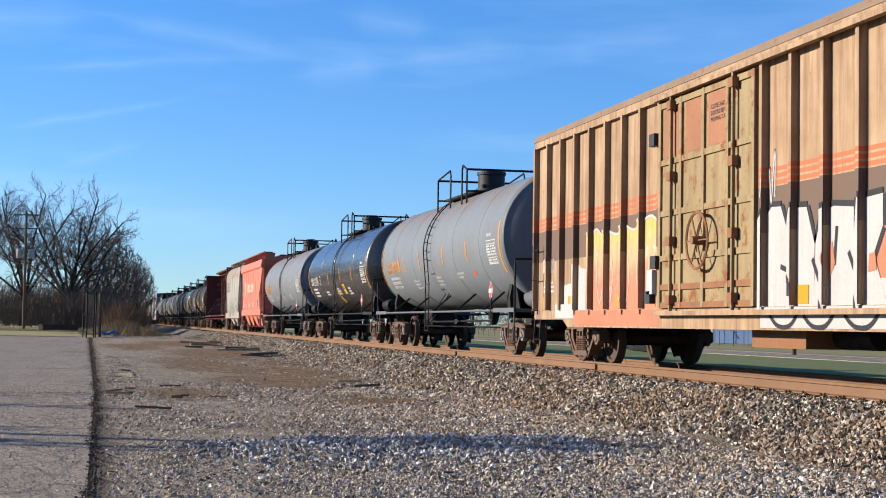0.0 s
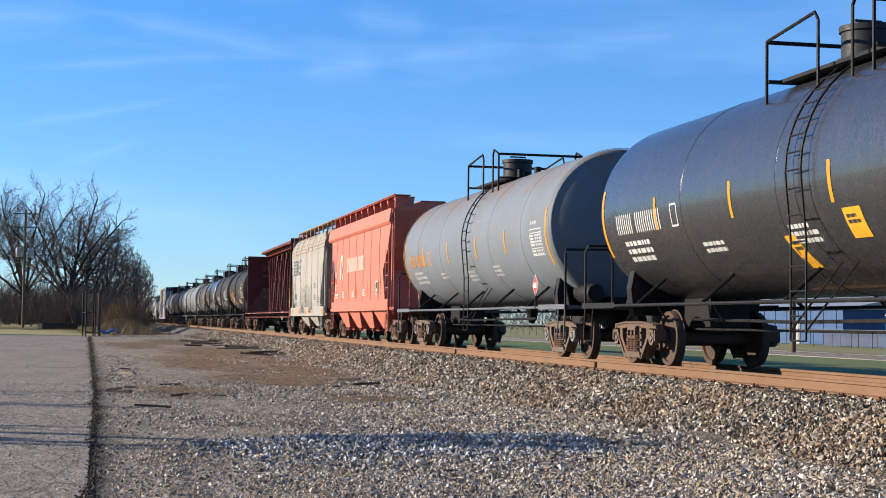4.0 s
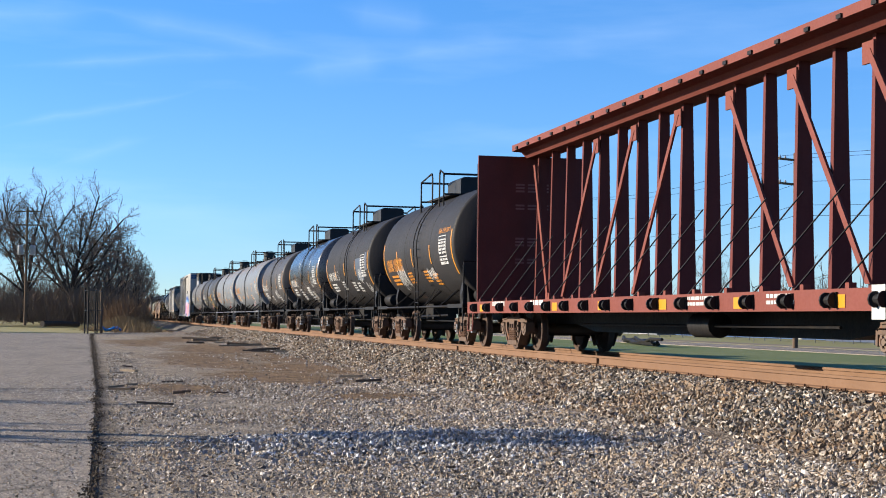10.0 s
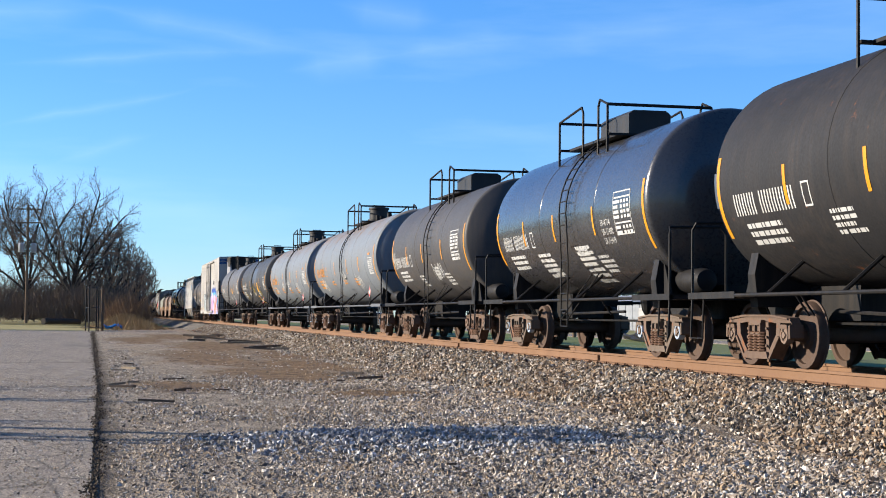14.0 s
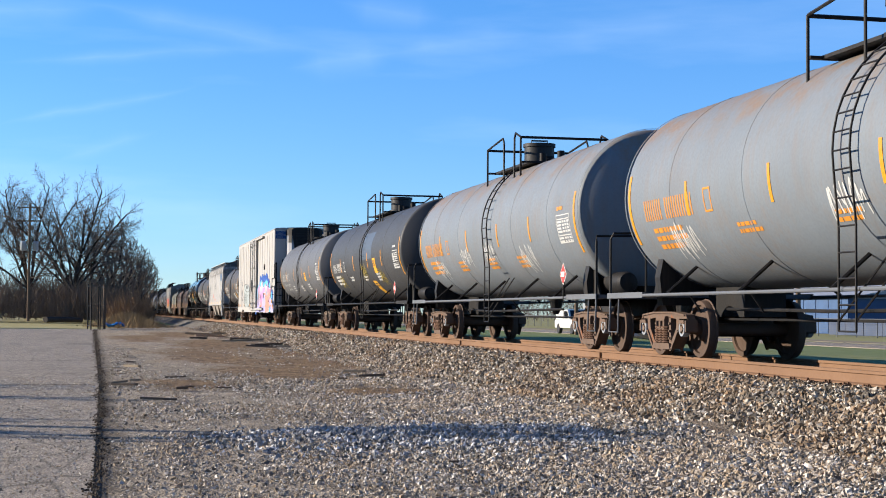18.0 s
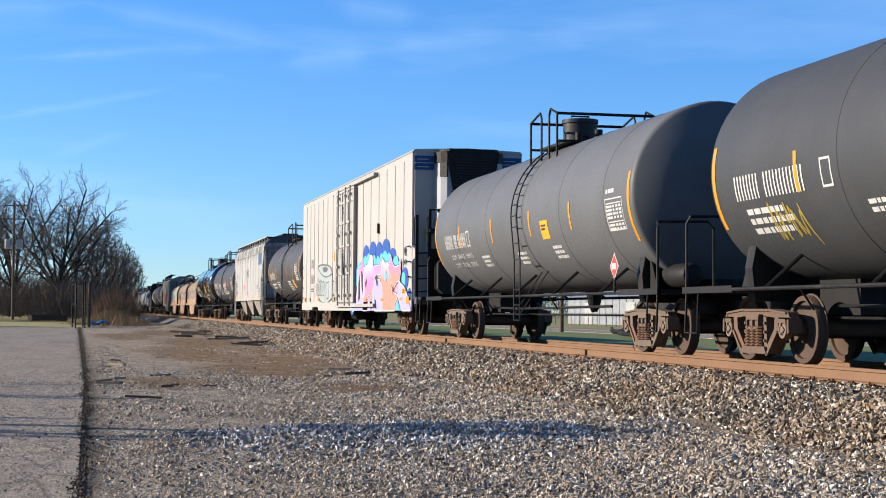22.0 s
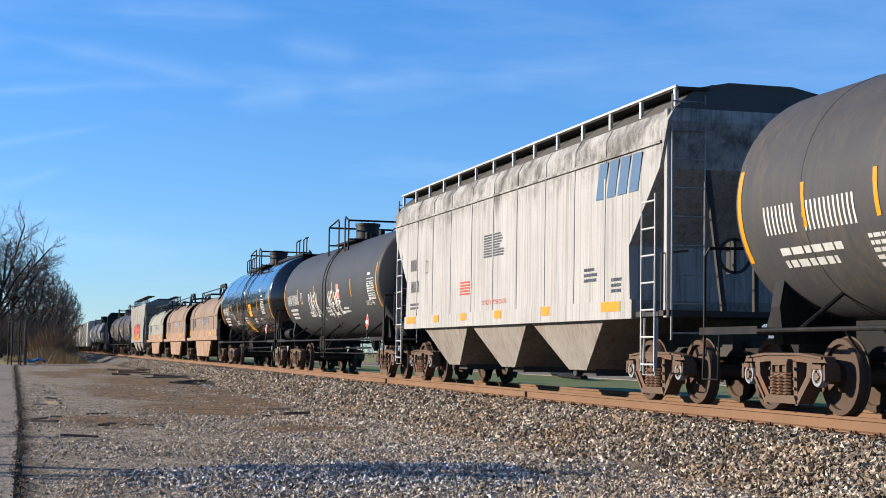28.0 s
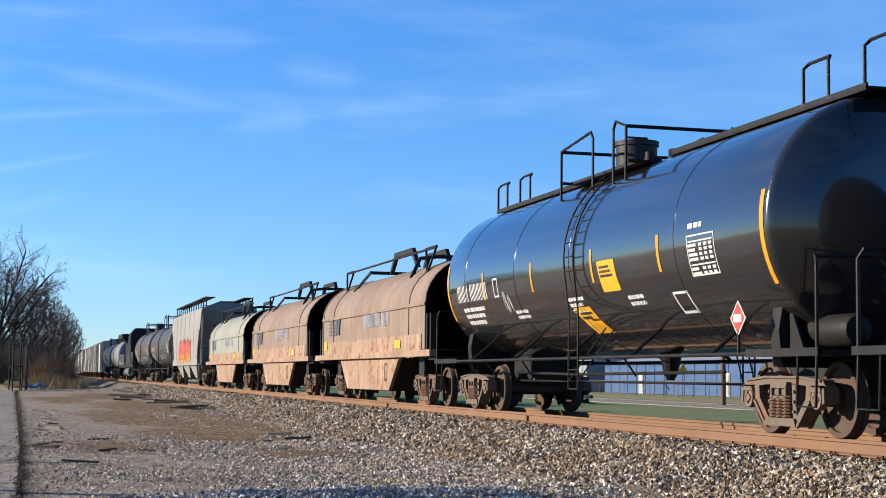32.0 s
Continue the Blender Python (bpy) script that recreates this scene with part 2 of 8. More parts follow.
MUD = ((4.3, 36, 1.6, 4.6), (5.3, 43, 1.8, 5.4), (3.2, 52, 1.4, 7.5), (6.3, 52, 1.3, 6.5), (4.6, 68, 1.7, 10.0), (1.6, 84, 1.4, 9.0), (1.5, 30.5, 1.0, 1.8), (4.8, 27.5, 1.4, 1.5), (4.4, 96, 1.8, 11.0))   # x, y, half width, half length


def gravel_material():
    m = Nodes("gravel_lot")
    p = m.coords(world=True)
    x, y = [m.node("SeparateXYZ", {"Vector": p}).outputs[k] for k in "XY"]
    streak = m.noise(m.coords((0.9, 0.30, 1), True), 0.55, 6, 0.62, 0.6)
    lumps = m.noise(m.coords((1.0, 0.35, 1), True), 3.2, 5, 0.7)
    fine = m.noise(p, 42, 3, 0.75)
    cell = m.node("TexVoronoi", {"Vector": p, "Scale": 26.0})
    c = m.mix(m.band(fine, 0.36, 0.66), (0.085, 0.068, 0.05), (0.60, 0.50, 0.375))
    c = m.mix(m.band(lumps, 0.42, 0.62, 0, 0.75), c, m.mix(m.band(fine, 0.3, 0.7), (0.06, 0.047, 0.034), (0.17, 0.135, 0.098)))
    packed = m.math("MULTIPLY", m.band(y, 30, 42), m.band(streak, 0.52, 0.42))
    c = m.mix(m.math("MULTIPLY", packed, 0.8), c, m.mix(m.band(fine, 0.3, 0.7), (0.15, 0.113, 0.075), (0.43, 0.34, 0.235)))
    mud = 0.0
    for a, b, ra, rb in MUD:
        d = m.math("SQRT", m.math("ADD", m.math("POWER", m.math("ABSOLUTE", m.math("DIVIDE", m.math("SUBTRACT", x, a), ra)), 2.0), m.math("POWER", m.math("ABSOLUTE", m.math("DIVIDE", m.math("SUBTRACT", y, b), rb)), 2.0)))
        d = m.math("ADD", d, m.math("MULTIPLY", m.math("SUBTRACT", m.math("ADD", streak, lumps), 1.0), 2.2))
        mud = m.math("MAXIMUM", mud, m.band(d, 1.35, 0.75))
    c = m.mix(m.math("MULTIPLY", mud, 0.9), c, m.mix(m.band(lumps, 0.35, 0.65), (0.060, 0.034, 0.014), (0.25, 0.155, 0.076)))
    litter = m.math("MULTIPLY", m.band(m.noise(m.coords((0.7, 0.5, 1), True), 0.8, 5, 0.65), 0.45, 0.6), m.band(x, 5.2, 6.8))
    c = m.mix(m.math("MULTIPLY", litter, 0.6), c, m.mix(m.band(fine, 0.3, 0.7), (0.05, 0.026, 0.016), (0.20, 0.115, 0.07)))
    soil = m.band(m.math("ADD", m.math("ADD", x, m.math("MULTIPLY", m.math("MAXIMUM", m.math("SUBTRACT", y, 30.0), 0.0), 0.0103)), m.math("MULTIPLY", m.noise(m.coords((1.0, 0.4, 1), True), 1.6, 5, 0.7), 0.7)), 0.62, 0.30)
    c = m.mix(m.math("MULTIPLY", soil, 0.85), c, m.mix(m.band(fine, 0.3, 0.7), (0.018, 0.013, 0.009), (0.10, 0.075, 0.048)))
    m.bump(m.math("ADD", cell.outputs["Distance"], m.math("ADD", fine, m.math("MULTIPLY", lumps, 2.0))), 1.0, 0.045)
    return m.done(c, 0.92)


def asphalt_material():
    m = Nodes("asphalt")
    p = m.coords(world=True)
    fine, mid = m.noise(p, 55, 3, 0.75), m.noise(p, 0.5, 5)
    grit = m.noise(m.coords((1.0, 0.4, 1), True), 6.0, 5, 0.7)
    worn = m.noise(m.coords((1.0, 0.2, 1), True), 0.5, 5, 0.65)
    c = m.mix(m.band(fine, 0.38, 0.62), (0.065, 0.054, 0.042), (0.53, 0.445, 0.345))
    c = m.mix(m.band(grit, 0.45, 0.62, 0, 0.55), c, (0.11, 0.09, 0.07))
    c = m.mix(m.band(mid, 0.4, 0.7, 0, 0.5), c, (0.24, 0.205, 0.165))
    c = m.mix(m.band(worn, 0.5, 0.66, 0, 0.4), c, (0.10, 0.088, 0.074))
    crack = m.node("TexVoronoi", {"Vector": m.node("Mapping", {"Vector": p, "Scale": (0.8, 0.3, 1)}).outputs["Vector"], "Scale": 1.0}, feature="DISTANCE_TO_EDGE").outputs["Distance"]
    c = m.mix(m.band(crack, 0.0, 0.014, 0.55, 0.0), c, (0.03, 0.026, 0.022))
    web = m.node("TexVoronoi", {"Vector": m.node("Mapping", {"Vector": p, "Scale": (2.2, 1.0, 1)}).outputs["Vector"], "Scale": 1.0}, feature="DISTANCE_TO_EDGE").outputs["Distance"]
    web = m.math("MULTIPLY", m.band(m.math("ADD", web, m.math("MULTIPLY", grit, 0.05)), 0.026, 0.05, 1.0, 0.0), m.band(m.noise(p, 0.35, 3), 0.48, 0.60))
    c = m.mix(m.math("MULTIPLY", web, 0.75), c, (0.035, 0.03, 0.025))
    pits = m.noise(m.coords((1.0, 0.55, 1), True), 16.0, 3, 0.6)
    c = m.mix(m.band(pits, 0.55, 0.68, 0, 0.6), c, (0.06, 0.05, 0.042))
    m.bump(m.math("ADD", fine, m.math("MULTIPLY", grit, 2.0)), 0.9, 0.025)
    return m.done(c, 0.9)


GRASS, GRAVEL, ASPHALT = ground_material(), gravel_material(), asphalt_material()

g = Geo()
edges = [-3000, -600, -200, -60, 0, 60, 200, 600, 3000]
yedges = [-3000, -300, 0, 60, 125, 160, 240, 600, 3000]


def lift(x, y):
    """The grass beyond the lot's end rises by a foot or two."""
    return 0.6 * min(1, max(0, (y - 125) / 40)) if x < -5 else 0.0


gv = [(x, y, lift(x, y) - 0.03) for y in yedges for x in edges]
n = len(edges)
g.add(gv, [(j * n + i, j * n + i + 1, (j + 1) * n + i + 1, (j + 1) * n + i) for j in range(len(yedges) - 1) for i in range(n - 1)])
tagged(part("ground", g, GRASS), "mown winter grass field round the railway", "ground", kind="structure")
g = Geo().add([(-0.15, -20, -0.01), (12, -20, -0.01), (12, 165, -0.01), (5.5, 165, -0.01), (-1.2, 125, -0.01)], [(0, 1, 2, 3, 4)])
tagged(part("gravel_lot", g, GRAVEL), "grey crushed-stone lot with brown muddy patches beside the track", "gravel lot", kind="structure")
g = Geo().prism("z", [(-40, -20), (0.0, -20), (-0.15, 30), (-1.1, 122), (-40, 122)], -0.2, 0.015)
tagged(part("road", g, ASPHALT), "worn pale grey asphalt road with cracks", "road", kind="structure")


# ---- track ----
def ballast_material():
    m = Nodes("ballast_bed")
    p = m.coords(world=True)
    cell = m.node("TexVoronoi", {"Vector": p, "Scale": 16.0})
    c = m.mix(m.band(m.noise(p, 30, 3), 0.3, 0.7), (0.05, 0.045, 0.038), (0.18, 0.16, 0.135))
    m.bump(cell.outputs["Distance"], 1.0, 0.05)
    return m.done(c, 0.92)


BALLAST = ballast_material()
X = TRACK_X
top = RAIL - 0.22
g = Geo().prism("y", [(X - 3.1, -0.05), (X - 1.75, top - 0.02), (X + 1.75, top - 0.02), (X + 3.1, -0.05)], -80, 900)
tagged(part("ballast_bed", g, BALLAST), "raised bed of grey crushed-stone ballast under the rails", "ballast", kind="structure")
head = [(-0.075, -0.186), (0.075, -0.186), (0.075, -0.172), (0.014, -0.155), (0.014, -0.048), (0.037, -0.038), (0.037, -0.008), (0.028, 0), (-0.028, 0), (-0.037, -0.008), (-0.037, -0.038), (-0.014, -0.048), (-0.014, -0.155), (-0.075, -0.172)]
for s in (-1, 1):
    g = Geo().prism("y", [(X + s * 0.754 + a, RAIL + b) for a, b in head], -80, 900)
    tagged(part("rail", g, rail_rust), "rust-brown steel rail on wooden ties", "rail", "rails", kind="structure")


# ---- painted marks ----
def clip(poly, axis, lo, hi):
    """Cuts a polygon to lo..hi on one axis."""
    for bound, sign in ((lo, 1), (hi, -1)):
        out = []
        for i, p in enumerate(poly):
            o = poly[i - 1]
            a, b = (o[axis] - bound) * sign, (p[axis] - bound) * sign
            if (a >= 0) != (b >= 0):
                t = a / (a - b)
                out.append((o[0] + (p[0] - o[0]) * t, o[1] + (p[1] - o[1]) * t))
            if b >= 0:
                out.append(p)
        poly = out
        if len(poly) < 3:
            return []
    return poly


class Flat:
    """A flat side: u runs to the right as one faces it, v is the height."""

    def __init__(self, x):
        self.x = x

    def cut(self, poly):
        yield [self.at(u, v, 0) for u, v in poly]

    def at(self, u, v, lift):
        return (-self.x - lift, -u, v)

    def place(self, poly, lift):
        return [[self.at(u, v, lift) for u, v in poly]]


class Round(Flat):
    """The side of a lying tank of radius r round the height zc."""

    def __init__(self, r, zc):
        self.r, self.zc = r, zc

    def at(self, u, v, lift):
        r = self.r + lift
        return (-math.sqrt(max(0.01, r * r - (v - self.zc) ** 2)), -u, v)

    def place(self, poly, lift):
        vs = [p[1] for p in poly]
        lo, hi = min(vs), max(vs)
        n = max(1, math.ceil((hi - lo) / 0.16))
        out = []
        for k in range(n):
            c = clip(poly, 1, lo + (hi - lo) * k / n, lo + (hi - lo) * (k + 1) / n) if n > 1 else poly
            if c:
                out.append([self.at(u, v, lift) for u, v in c])
        return out


class Ribbed(Flat):
    """A side with upright ribs that stand out from it: the paint runs over panels and ribs alike."""

    def __init__(self, x, ribs, width, depth):
        self.x, self.ribs, self.w, self.d = x, sorted(ribs), width, depth

    def place(self, poly, lift):
        us = [p[0] for p in poly]
        lo, hi = min(us), max(us)
        cuts, out = [lo], []
        for r in self.ribs:
            cuts += [c for c in (r - self.w / 2, r + self.w / 2) if lo < c < hi]
        cuts.append(hi)
        for a, b in zip(cuts, cuts[1:]):
            if b - a < 1e-4:
                continue
            c = clip(poly, 0, a, b)
            if c:
                mid = (a + b) / 2
                on = any(abs(mid - r) < self.w / 2 for r in self.ribs)
                out.append([self.at(u, v, lift + (self.d if on else 0)) for u, v in c])
        return out


def decal(name, polys, surf, material, parent, lift=0.004, label="", stack=0.0):
    """Painted shapes on a side, each one stack metres above the one before."""
    g = Geo()
    for k, poly in enumerate(polys):
        for pts in surf.place(poly, lift + k * stack):
            g.add(pts, [tuple(range(len(pts)))])
    ob = part(name, g, material, parent, label) if g.v else None
    return tagged(ob, kind="stuff" if len(polys) > 1 or isinstance(surf, Ribbed) else "") if ob else None


def rect(u, v, w, h, slant=0.0):
    return [(u, v), (u + w, v), (u + w + slant * h, v + h), (u + slant * h, v + h)]


def ring(u, v, w, h, t):
    return [rect(u, v, w, t), rect(u, v + h - t, w, t), rect(u, v + t, t, h - 2 * t), rect(u + w - t, v + t, t, h - 2 * t)]


def blocks(chars, u, v, h, slant=0.0, wide=0.6):
    """A plain bar for each character of a mark that is not spelled out; a dot leaves a space."""
    out = []
    for c in chars:
        if c != ".":
            out += [rect(u, v, wide * h * 0.2, h, slant), rect(u + wide * h * 0.5, v, wide * h * 0.2, h, slant)]
        u += wide * h * (1.0 if c != "." else 0.7)
    return out


def lines(u, v, w, n, h, rnd):
    """n lines of small writing, as bars broken into words, downwards from v."""
    out = []
    for k in range(n):
        x, end = u, u + w * rnd.uniform(0.7, 1.0)
        while x < end:
            d = min(end - x, rnd.uniform(0.6, 2.0) * h * 1.6)
            out.append(rect(x, v - k * h * 1.7, d, h))
            x += d + 0.5 * h
    return out


def table(u, v, w, h, rnd):
    """A framed panel of small print."""
    out = ring(u, v, w, h, 0.02)
    rows = 8
    for k in range(rows):
        z = v + h - 0.035 - (k + 1) * (h - 0.05) / rows
        hh = (h - 0.05) / rows * 0.62
        if k in (0, 5):
            out.append(rect(u + 0.05, z, w - 0.1, hh * 0.5))
            continue
        for a, b in ((0.04, 0.40), (0.44, 0.58), (0.62, 0.76), (0.80, 0.95)):
            out.append(rect(u + w * a, z, w * (b - a) * rnd.uniform(0.7, 1), hh))
    return out


def ribbon(pts, w):
    """A brush stroke of width w along points."""
    out = []
    for (a, b), (c, d) in zip(pts, pts[1:]):
        n = math.hypot(c - a, d - b) or 1
        x, y = -(d - b) / n * w / 2, (c - a) / n * w / 2
        out.append([(a + x, b + y), (a - x, b - y), (c - x, d - y), (c + x, d + y)])
    return out


def curve(pts, n=6):
    """Rounds a line of points."""
    out = []
    for i in range(len(pts) - 1):
        p0, p1, p2, p3 = pts[max(i - 1, 0)], pts[i], pts[i + 1], pts[min(i + 2, len(pts) - 1)]
        for k in range(n):
            t = k / n
            out.append(tuple(0.5 * (2 * b + (c - a) * t + (2 * a - 5 * b + 4 * c - d) * t * t + (3 * b - a - 3 * c + d) * t ** 3) for a, b, c, d in zip(p0, p1, p2, p3)))
    return out + [pts[-1]]


def tag_strokes(u, v, w, h, rnd, letters=4, t=0.03):
    """A scrawl: loops and strokes like quick handwriting that says nothing."""
    out = []
    for k in range(letters):
        x = u + w * k / letters
        d = w / letters
        pts = [(x + d * rnd.uniform(0, 0.4), v + h * rnd.uniform(0, 0.3)), (x + d * rnd.uniform(0.1, 0.5), v + h * rnd.uniform(0.7, 1)), (x + d * rnd.uniform(0.4, 0.9), v + h * rnd.uniform(0.1, 0.5)),
               (x + d * rnd.uniform(0.5, 1.0), v + h * rnd.uniform(0.6, 1)), (x + d * rnd.uniform(0.8, 1.2), v + h * rnd.uniform(0, 0.3))]
        out += ribbon(curve(pts, 4), t)
    return out


def written(words, u, v, size, space=1.0):
    """The outlines of words in the built-in font, as small polygons, from (u, v) rightwards."""
    cu = bpy.data.curves.new("words", "FONT")
    cu.body, cu.size, cu.resolution_u, cu.space_line = words, size, 2, space
    ob = new("words", cu)
    dg = bpy.context.evaluated_depsgraph_get()
    me = bpy.data.meshes.new_from_object(ob.evaluated_get(dg))
    out = [[(u + me.vertices[i].co.x, v + me.vertices[i].co.y) for i in p.vertices] for p in me.polygons]
    bpy.data.objects.remove(ob)
    bpy.data.meshes.remove(me)
    bpy.data.curves.remove(cu)
    return out


# ---- running gear ----
SHARED = {}


def shared(key, make, material, smooth=False):
    if key not in SHARED:
        SHARED[key] = make().mesh(key, material, smooth)
    return SHARED[key]


def wheelset_geo():
    g = Geo()
    prof = [(0.07, 0.10), (0.07, 0.17), (0.02, 0.19), (0.005, 0.28), (0.03, 0.385), (0.075, 0.39), (0.075, 0.452), (0.068, 0.457), (-0.035, 0.465), (-0.045, 0.488), (-0.065, 0.484), (-0.068, 0.40), (-0.03, 0.385), (-0.04, 0.25), (-0.07, 0.18), (-0.075, 0.10)]
    for s in (-1, 1):
        g.lathe([(s * a, r) for a, r in prof], (s * 0.745, 0, 0), "x", 28)
    g.lathe([(-1.0, 0.085), (-0.9, 0.085), (-0.85, 0.1), (0.85, 0.1), (0.9, 0.085), (1.0, 0.085)], (0, 0, 0), "x", 12)
    return g


def side_frame_geo():
    """The cast side frame of a freight truck: top chord, jaws over the bearings, diagonals, spring seat."""
    g = Geo()
    a, b = -0.07, 0.07
    g.prism("x", [(-1.08, 0.60), (-1.0, 0.69), (-0.45, 0.735), (0.45, 0.735), (1.0, 0.69), (1.08, 0.60), (0.98, 0.585), (0.42, 0.63), (-0.42, 0.63), (-0.98, 0.585)], a, b)
    for s in (-1, 1):
        g.prism("x", [(s * 1.08, 0.62), (s * 1.09, 0.42), (s * 1.03, 0.40), (s * 1.01, 0.56), (s * 0.77, 0.56), (s * 0.73, 0.38), (s * 0.66, 0.40), (s * 0.62, 0.62)], a, b)
        g.prism("x", [(s * 0.74, 0.62), (s * 0.72, 0.42), (s * 0.42, 0.12), (s * 0.30, 0.12), (s * 0.30, 0.21), (s * 0.36, 0.22), (s * 0.60, 0.46), (s * 0.62, 0.62)], a - 0.01, b + 0.01)
        g.prism("x", [(s * 0.24, 0.64), (s * 0.33, 0.64), (s * 0.36, 0.20), (s * 0.27, 0.20)], a, b)
    g.prism("x", [(-0.42, 0.12), (0.42, 0.12), (0.36, 0.22), (-0.36, 0.22)], a - 0.05, b + 0.05)
    g.prism("x", [(-0.2, 0.61), (0.2, 0.61), (0.22, 0.66), (-0.22, 0.66)], a - 0.06, b + 0.02)
    # raised rims along the top chord and the diagonals, pads over the bearings, bolts on the columns
    for f in (-1, 1):
        x0, x1 = sorted((f * 0.07, f * 0.095))
        g.prism("x", [(-0.98, 0.665), (-0.45, 0.705), (0.45, 0.705), (0.98, 0.665), (0.98, 0.69), (0.45, 0.735), (-0.45, 0.735), (-0.98, 0.69)], x0, x1)
        for s in (-1, 1):
            g.prism("x", [(s * 0.74, 0.42), (s * 0.42, 0.10), (s * 0.36, 0.10), (s * 0.70, 0.44)], *sorted((f * 0.075, f * 0.105)))
            g.prism("x", [(s * 0.76, 0.545), (s * 1.02, 0.545), (s * 1.0, 0.60), (s * 0.78, 0.60)], *sorted((f * 0.06, f * 0.11)))
            g.prism("x", [(s * 1.04, 0.40), (s * 1.09, 0.42), (s * 1.08, 0.60), (s * 1.03, 0.58)], *sorted((f * 0.06, f * 0.10)))
            for z in (0.30, 0.42, 0.54):
                g.lathe([(f * 0.06, 0.022), (f * 0.10, 0.022), (f * 0.10, 0.0)], (0, s * 0.315, z), "x", 6)
    return g


def springs_geo():
    g = Geo()
    for y in (-0.17, 0.0, 0.17):
        for x in (-0.08, 0.06):
            prof = []
            for k in range(7):
                z = 0.22 + k * 0.04
                prof += [(z, 0.055), (z + 0.012, 0.075), (z + 0.026, 0.075), (z + 0.036, 0.055)]
            g.lathe(prof, (x, y, 0), "z", 7)
    return g


def cap_geo():
    return Geo().lathe([(-0.06, 0.115), (-0.05, 0.128), (0.03, 0.128), (0.048, 0.118), (0.048, 0.088), (0.03, 0.078)], (0, 0, 0), "x", 18)


def cap_hub_geo():
    g = Geo().lathe([(0.0, 0.08), (0.032, 0.08), (0.04, 0.05), (0.058, 0.045), (0.058, 0.0)], (0, 0, 0), "x", 14)
    for k in range(3):
        g.lathe([(0.03, 0.016), (0.062, 0.016), (0.062, 0.0)], (0, 0.062 * math.cos(k * math.tau / 3), 0.062 * math.sin(k * math.tau / 3)), "x", 6)
    return g


def bolster_end_geo():
    """The bolster's open end above the springs: a frame with two windows."""
    g = Geo()
    for a, b, c, d in ((-0.2, 0.2, 0.585, 0.615), (-0.2, 0.2, 0.455, 0.485), (-0.2, -0.17, 0.485, 0.585), (-0.015, 0.015, 0.485, 0.585), (0.17, 0.2, 0.485, 0.585)):
        g.box(-0.035, 0.06, a, b, c, d)
    return g


def bolster_geo():
    g = Geo().prism("y", [(-1.12, 0.50), (-0.7, 0.40), (0.7, 0.40), (1.12, 0.50), (1.12, 0.60), (-1.12, 0.60)], -0.19, 0.19)
    g.lathe([(0.60, 0.2), (0.68, 0.2)], (0, 0, 0), "z", 16)
    return g


def brake_beam_geo():
    g = Geo().tube([(-0.75, 0, 0.38), (0.75, 0, 0.38)], 0.045, 6)
    g.tube([(-0.7, 0, 0.36), (0, -0.12, 0.36), (0.7, 0, 0.36)], 0.03, 5)
    for s in (-1, 1):
        g.box(s * 0.745 - 0.06, s * 0.745 + 0.06, 0.0, 0.07, 0.27, 0.55)
    return g


WHEELSETS = []


def truck(car, y, steel=None, cap=None):
    """A two-axle truck under a car: bolster, two side frames, springs, bearings, wheelsets."""
    steel, cap = steel or truck_steel, cap or cap_steel
    k = steel.name
    base = part("truck", shared("bolster" + k, bolster_geo, steel), None, car, at=(0, y, 0))
    for s in (-1, 1):
        part("side_frame", shared("side_frame" + k, side_frame_geo, steel), None, base, at=(s * 1.02, 0, 0))
        tagged(part("spring_pack", shared("spring_pack", springs_geo, spring_steel, True), None, base, at=(s * 1.02, 0, 0)), kind="stuff")
        for d in (-0.889, 0.889):
            ob = part("bearing_cap", shared("cap" + cap.name, cap_geo, cap, True), None, base, at=(s * 1.07, d, 0.457))
            hub = part("cap_hub", shared("cap_hub", cap_hub_geo, cap_steel, True), None, base, at=(s * 1.07, d, 0.457))
            if s < 0:
                ob.rotation_euler = hub.rotation_euler = (0, 0, math.pi)
        part("bolster_end", shared("bolster_end" + k, bolster_end_geo, steel), None, base, at=(s * 1.12, 0, 0))
        # black plate behind the bolster's windows, added as the shade inside the hollow
        part("dark_inset", shared("dark_inset", lambda: Geo().box(-0.02, 0.02, -0.19, 0.19, 0.47, 0.6), black_steel), None, base, at=(s * 1.08, 0, 0))
    for d in (-0.889, 0.889):
        WHEELSETS.append(part("wheelset", shared("wheelset", wheelset_geo, wheel_steel, True), None, base, at=(0, d, 0.457)))
    for d in (-0.34, 0.34):
        part("brake_beam", shared("brake_beam", brake_beam_geo, black_steel), None, base, at=(0, d, 0)).rotation_euler = (0, 0, 0 if d > 0 else math.pi)
    return base


cap_steel = paint("cap_steel", (0.136, 0.096, 0.072), 0.65, rust=0.3)
cap_pale = plain("cap_pale", (0.2, 0.215, 0.23), 0.5)


def coupler_geo():
    g = Geo().box(-0.13, 0.13, 0, 0.75, 0.66, 0.9)
    g.prism("z", [(-0.12, 0.7), (0.16, 0.7), (0.19, 0.95), (0.05, 1.02), (-0.02, 0.93), (-0.15, 0.98)], 0.62, 0.94)
    g.tube([(0.25, 0.3, 0.75), (0.27, 0.75, 0.45), (0.2, 1.0, 0.42)], 0.035, 6)
    return g


def coupler(car, y_end, half):
    """Draft gear and coupler from the body's end to the coupling line, at both ends."""
    for s in (-1, 1):
        ob = part("coupler", shared("coupler", coupler_geo, black_steel), None, car, at=(0, s * (half - 1.0), 0))
        if s < 0:
            ob.rotation_euler = (0, 0, math.pi)


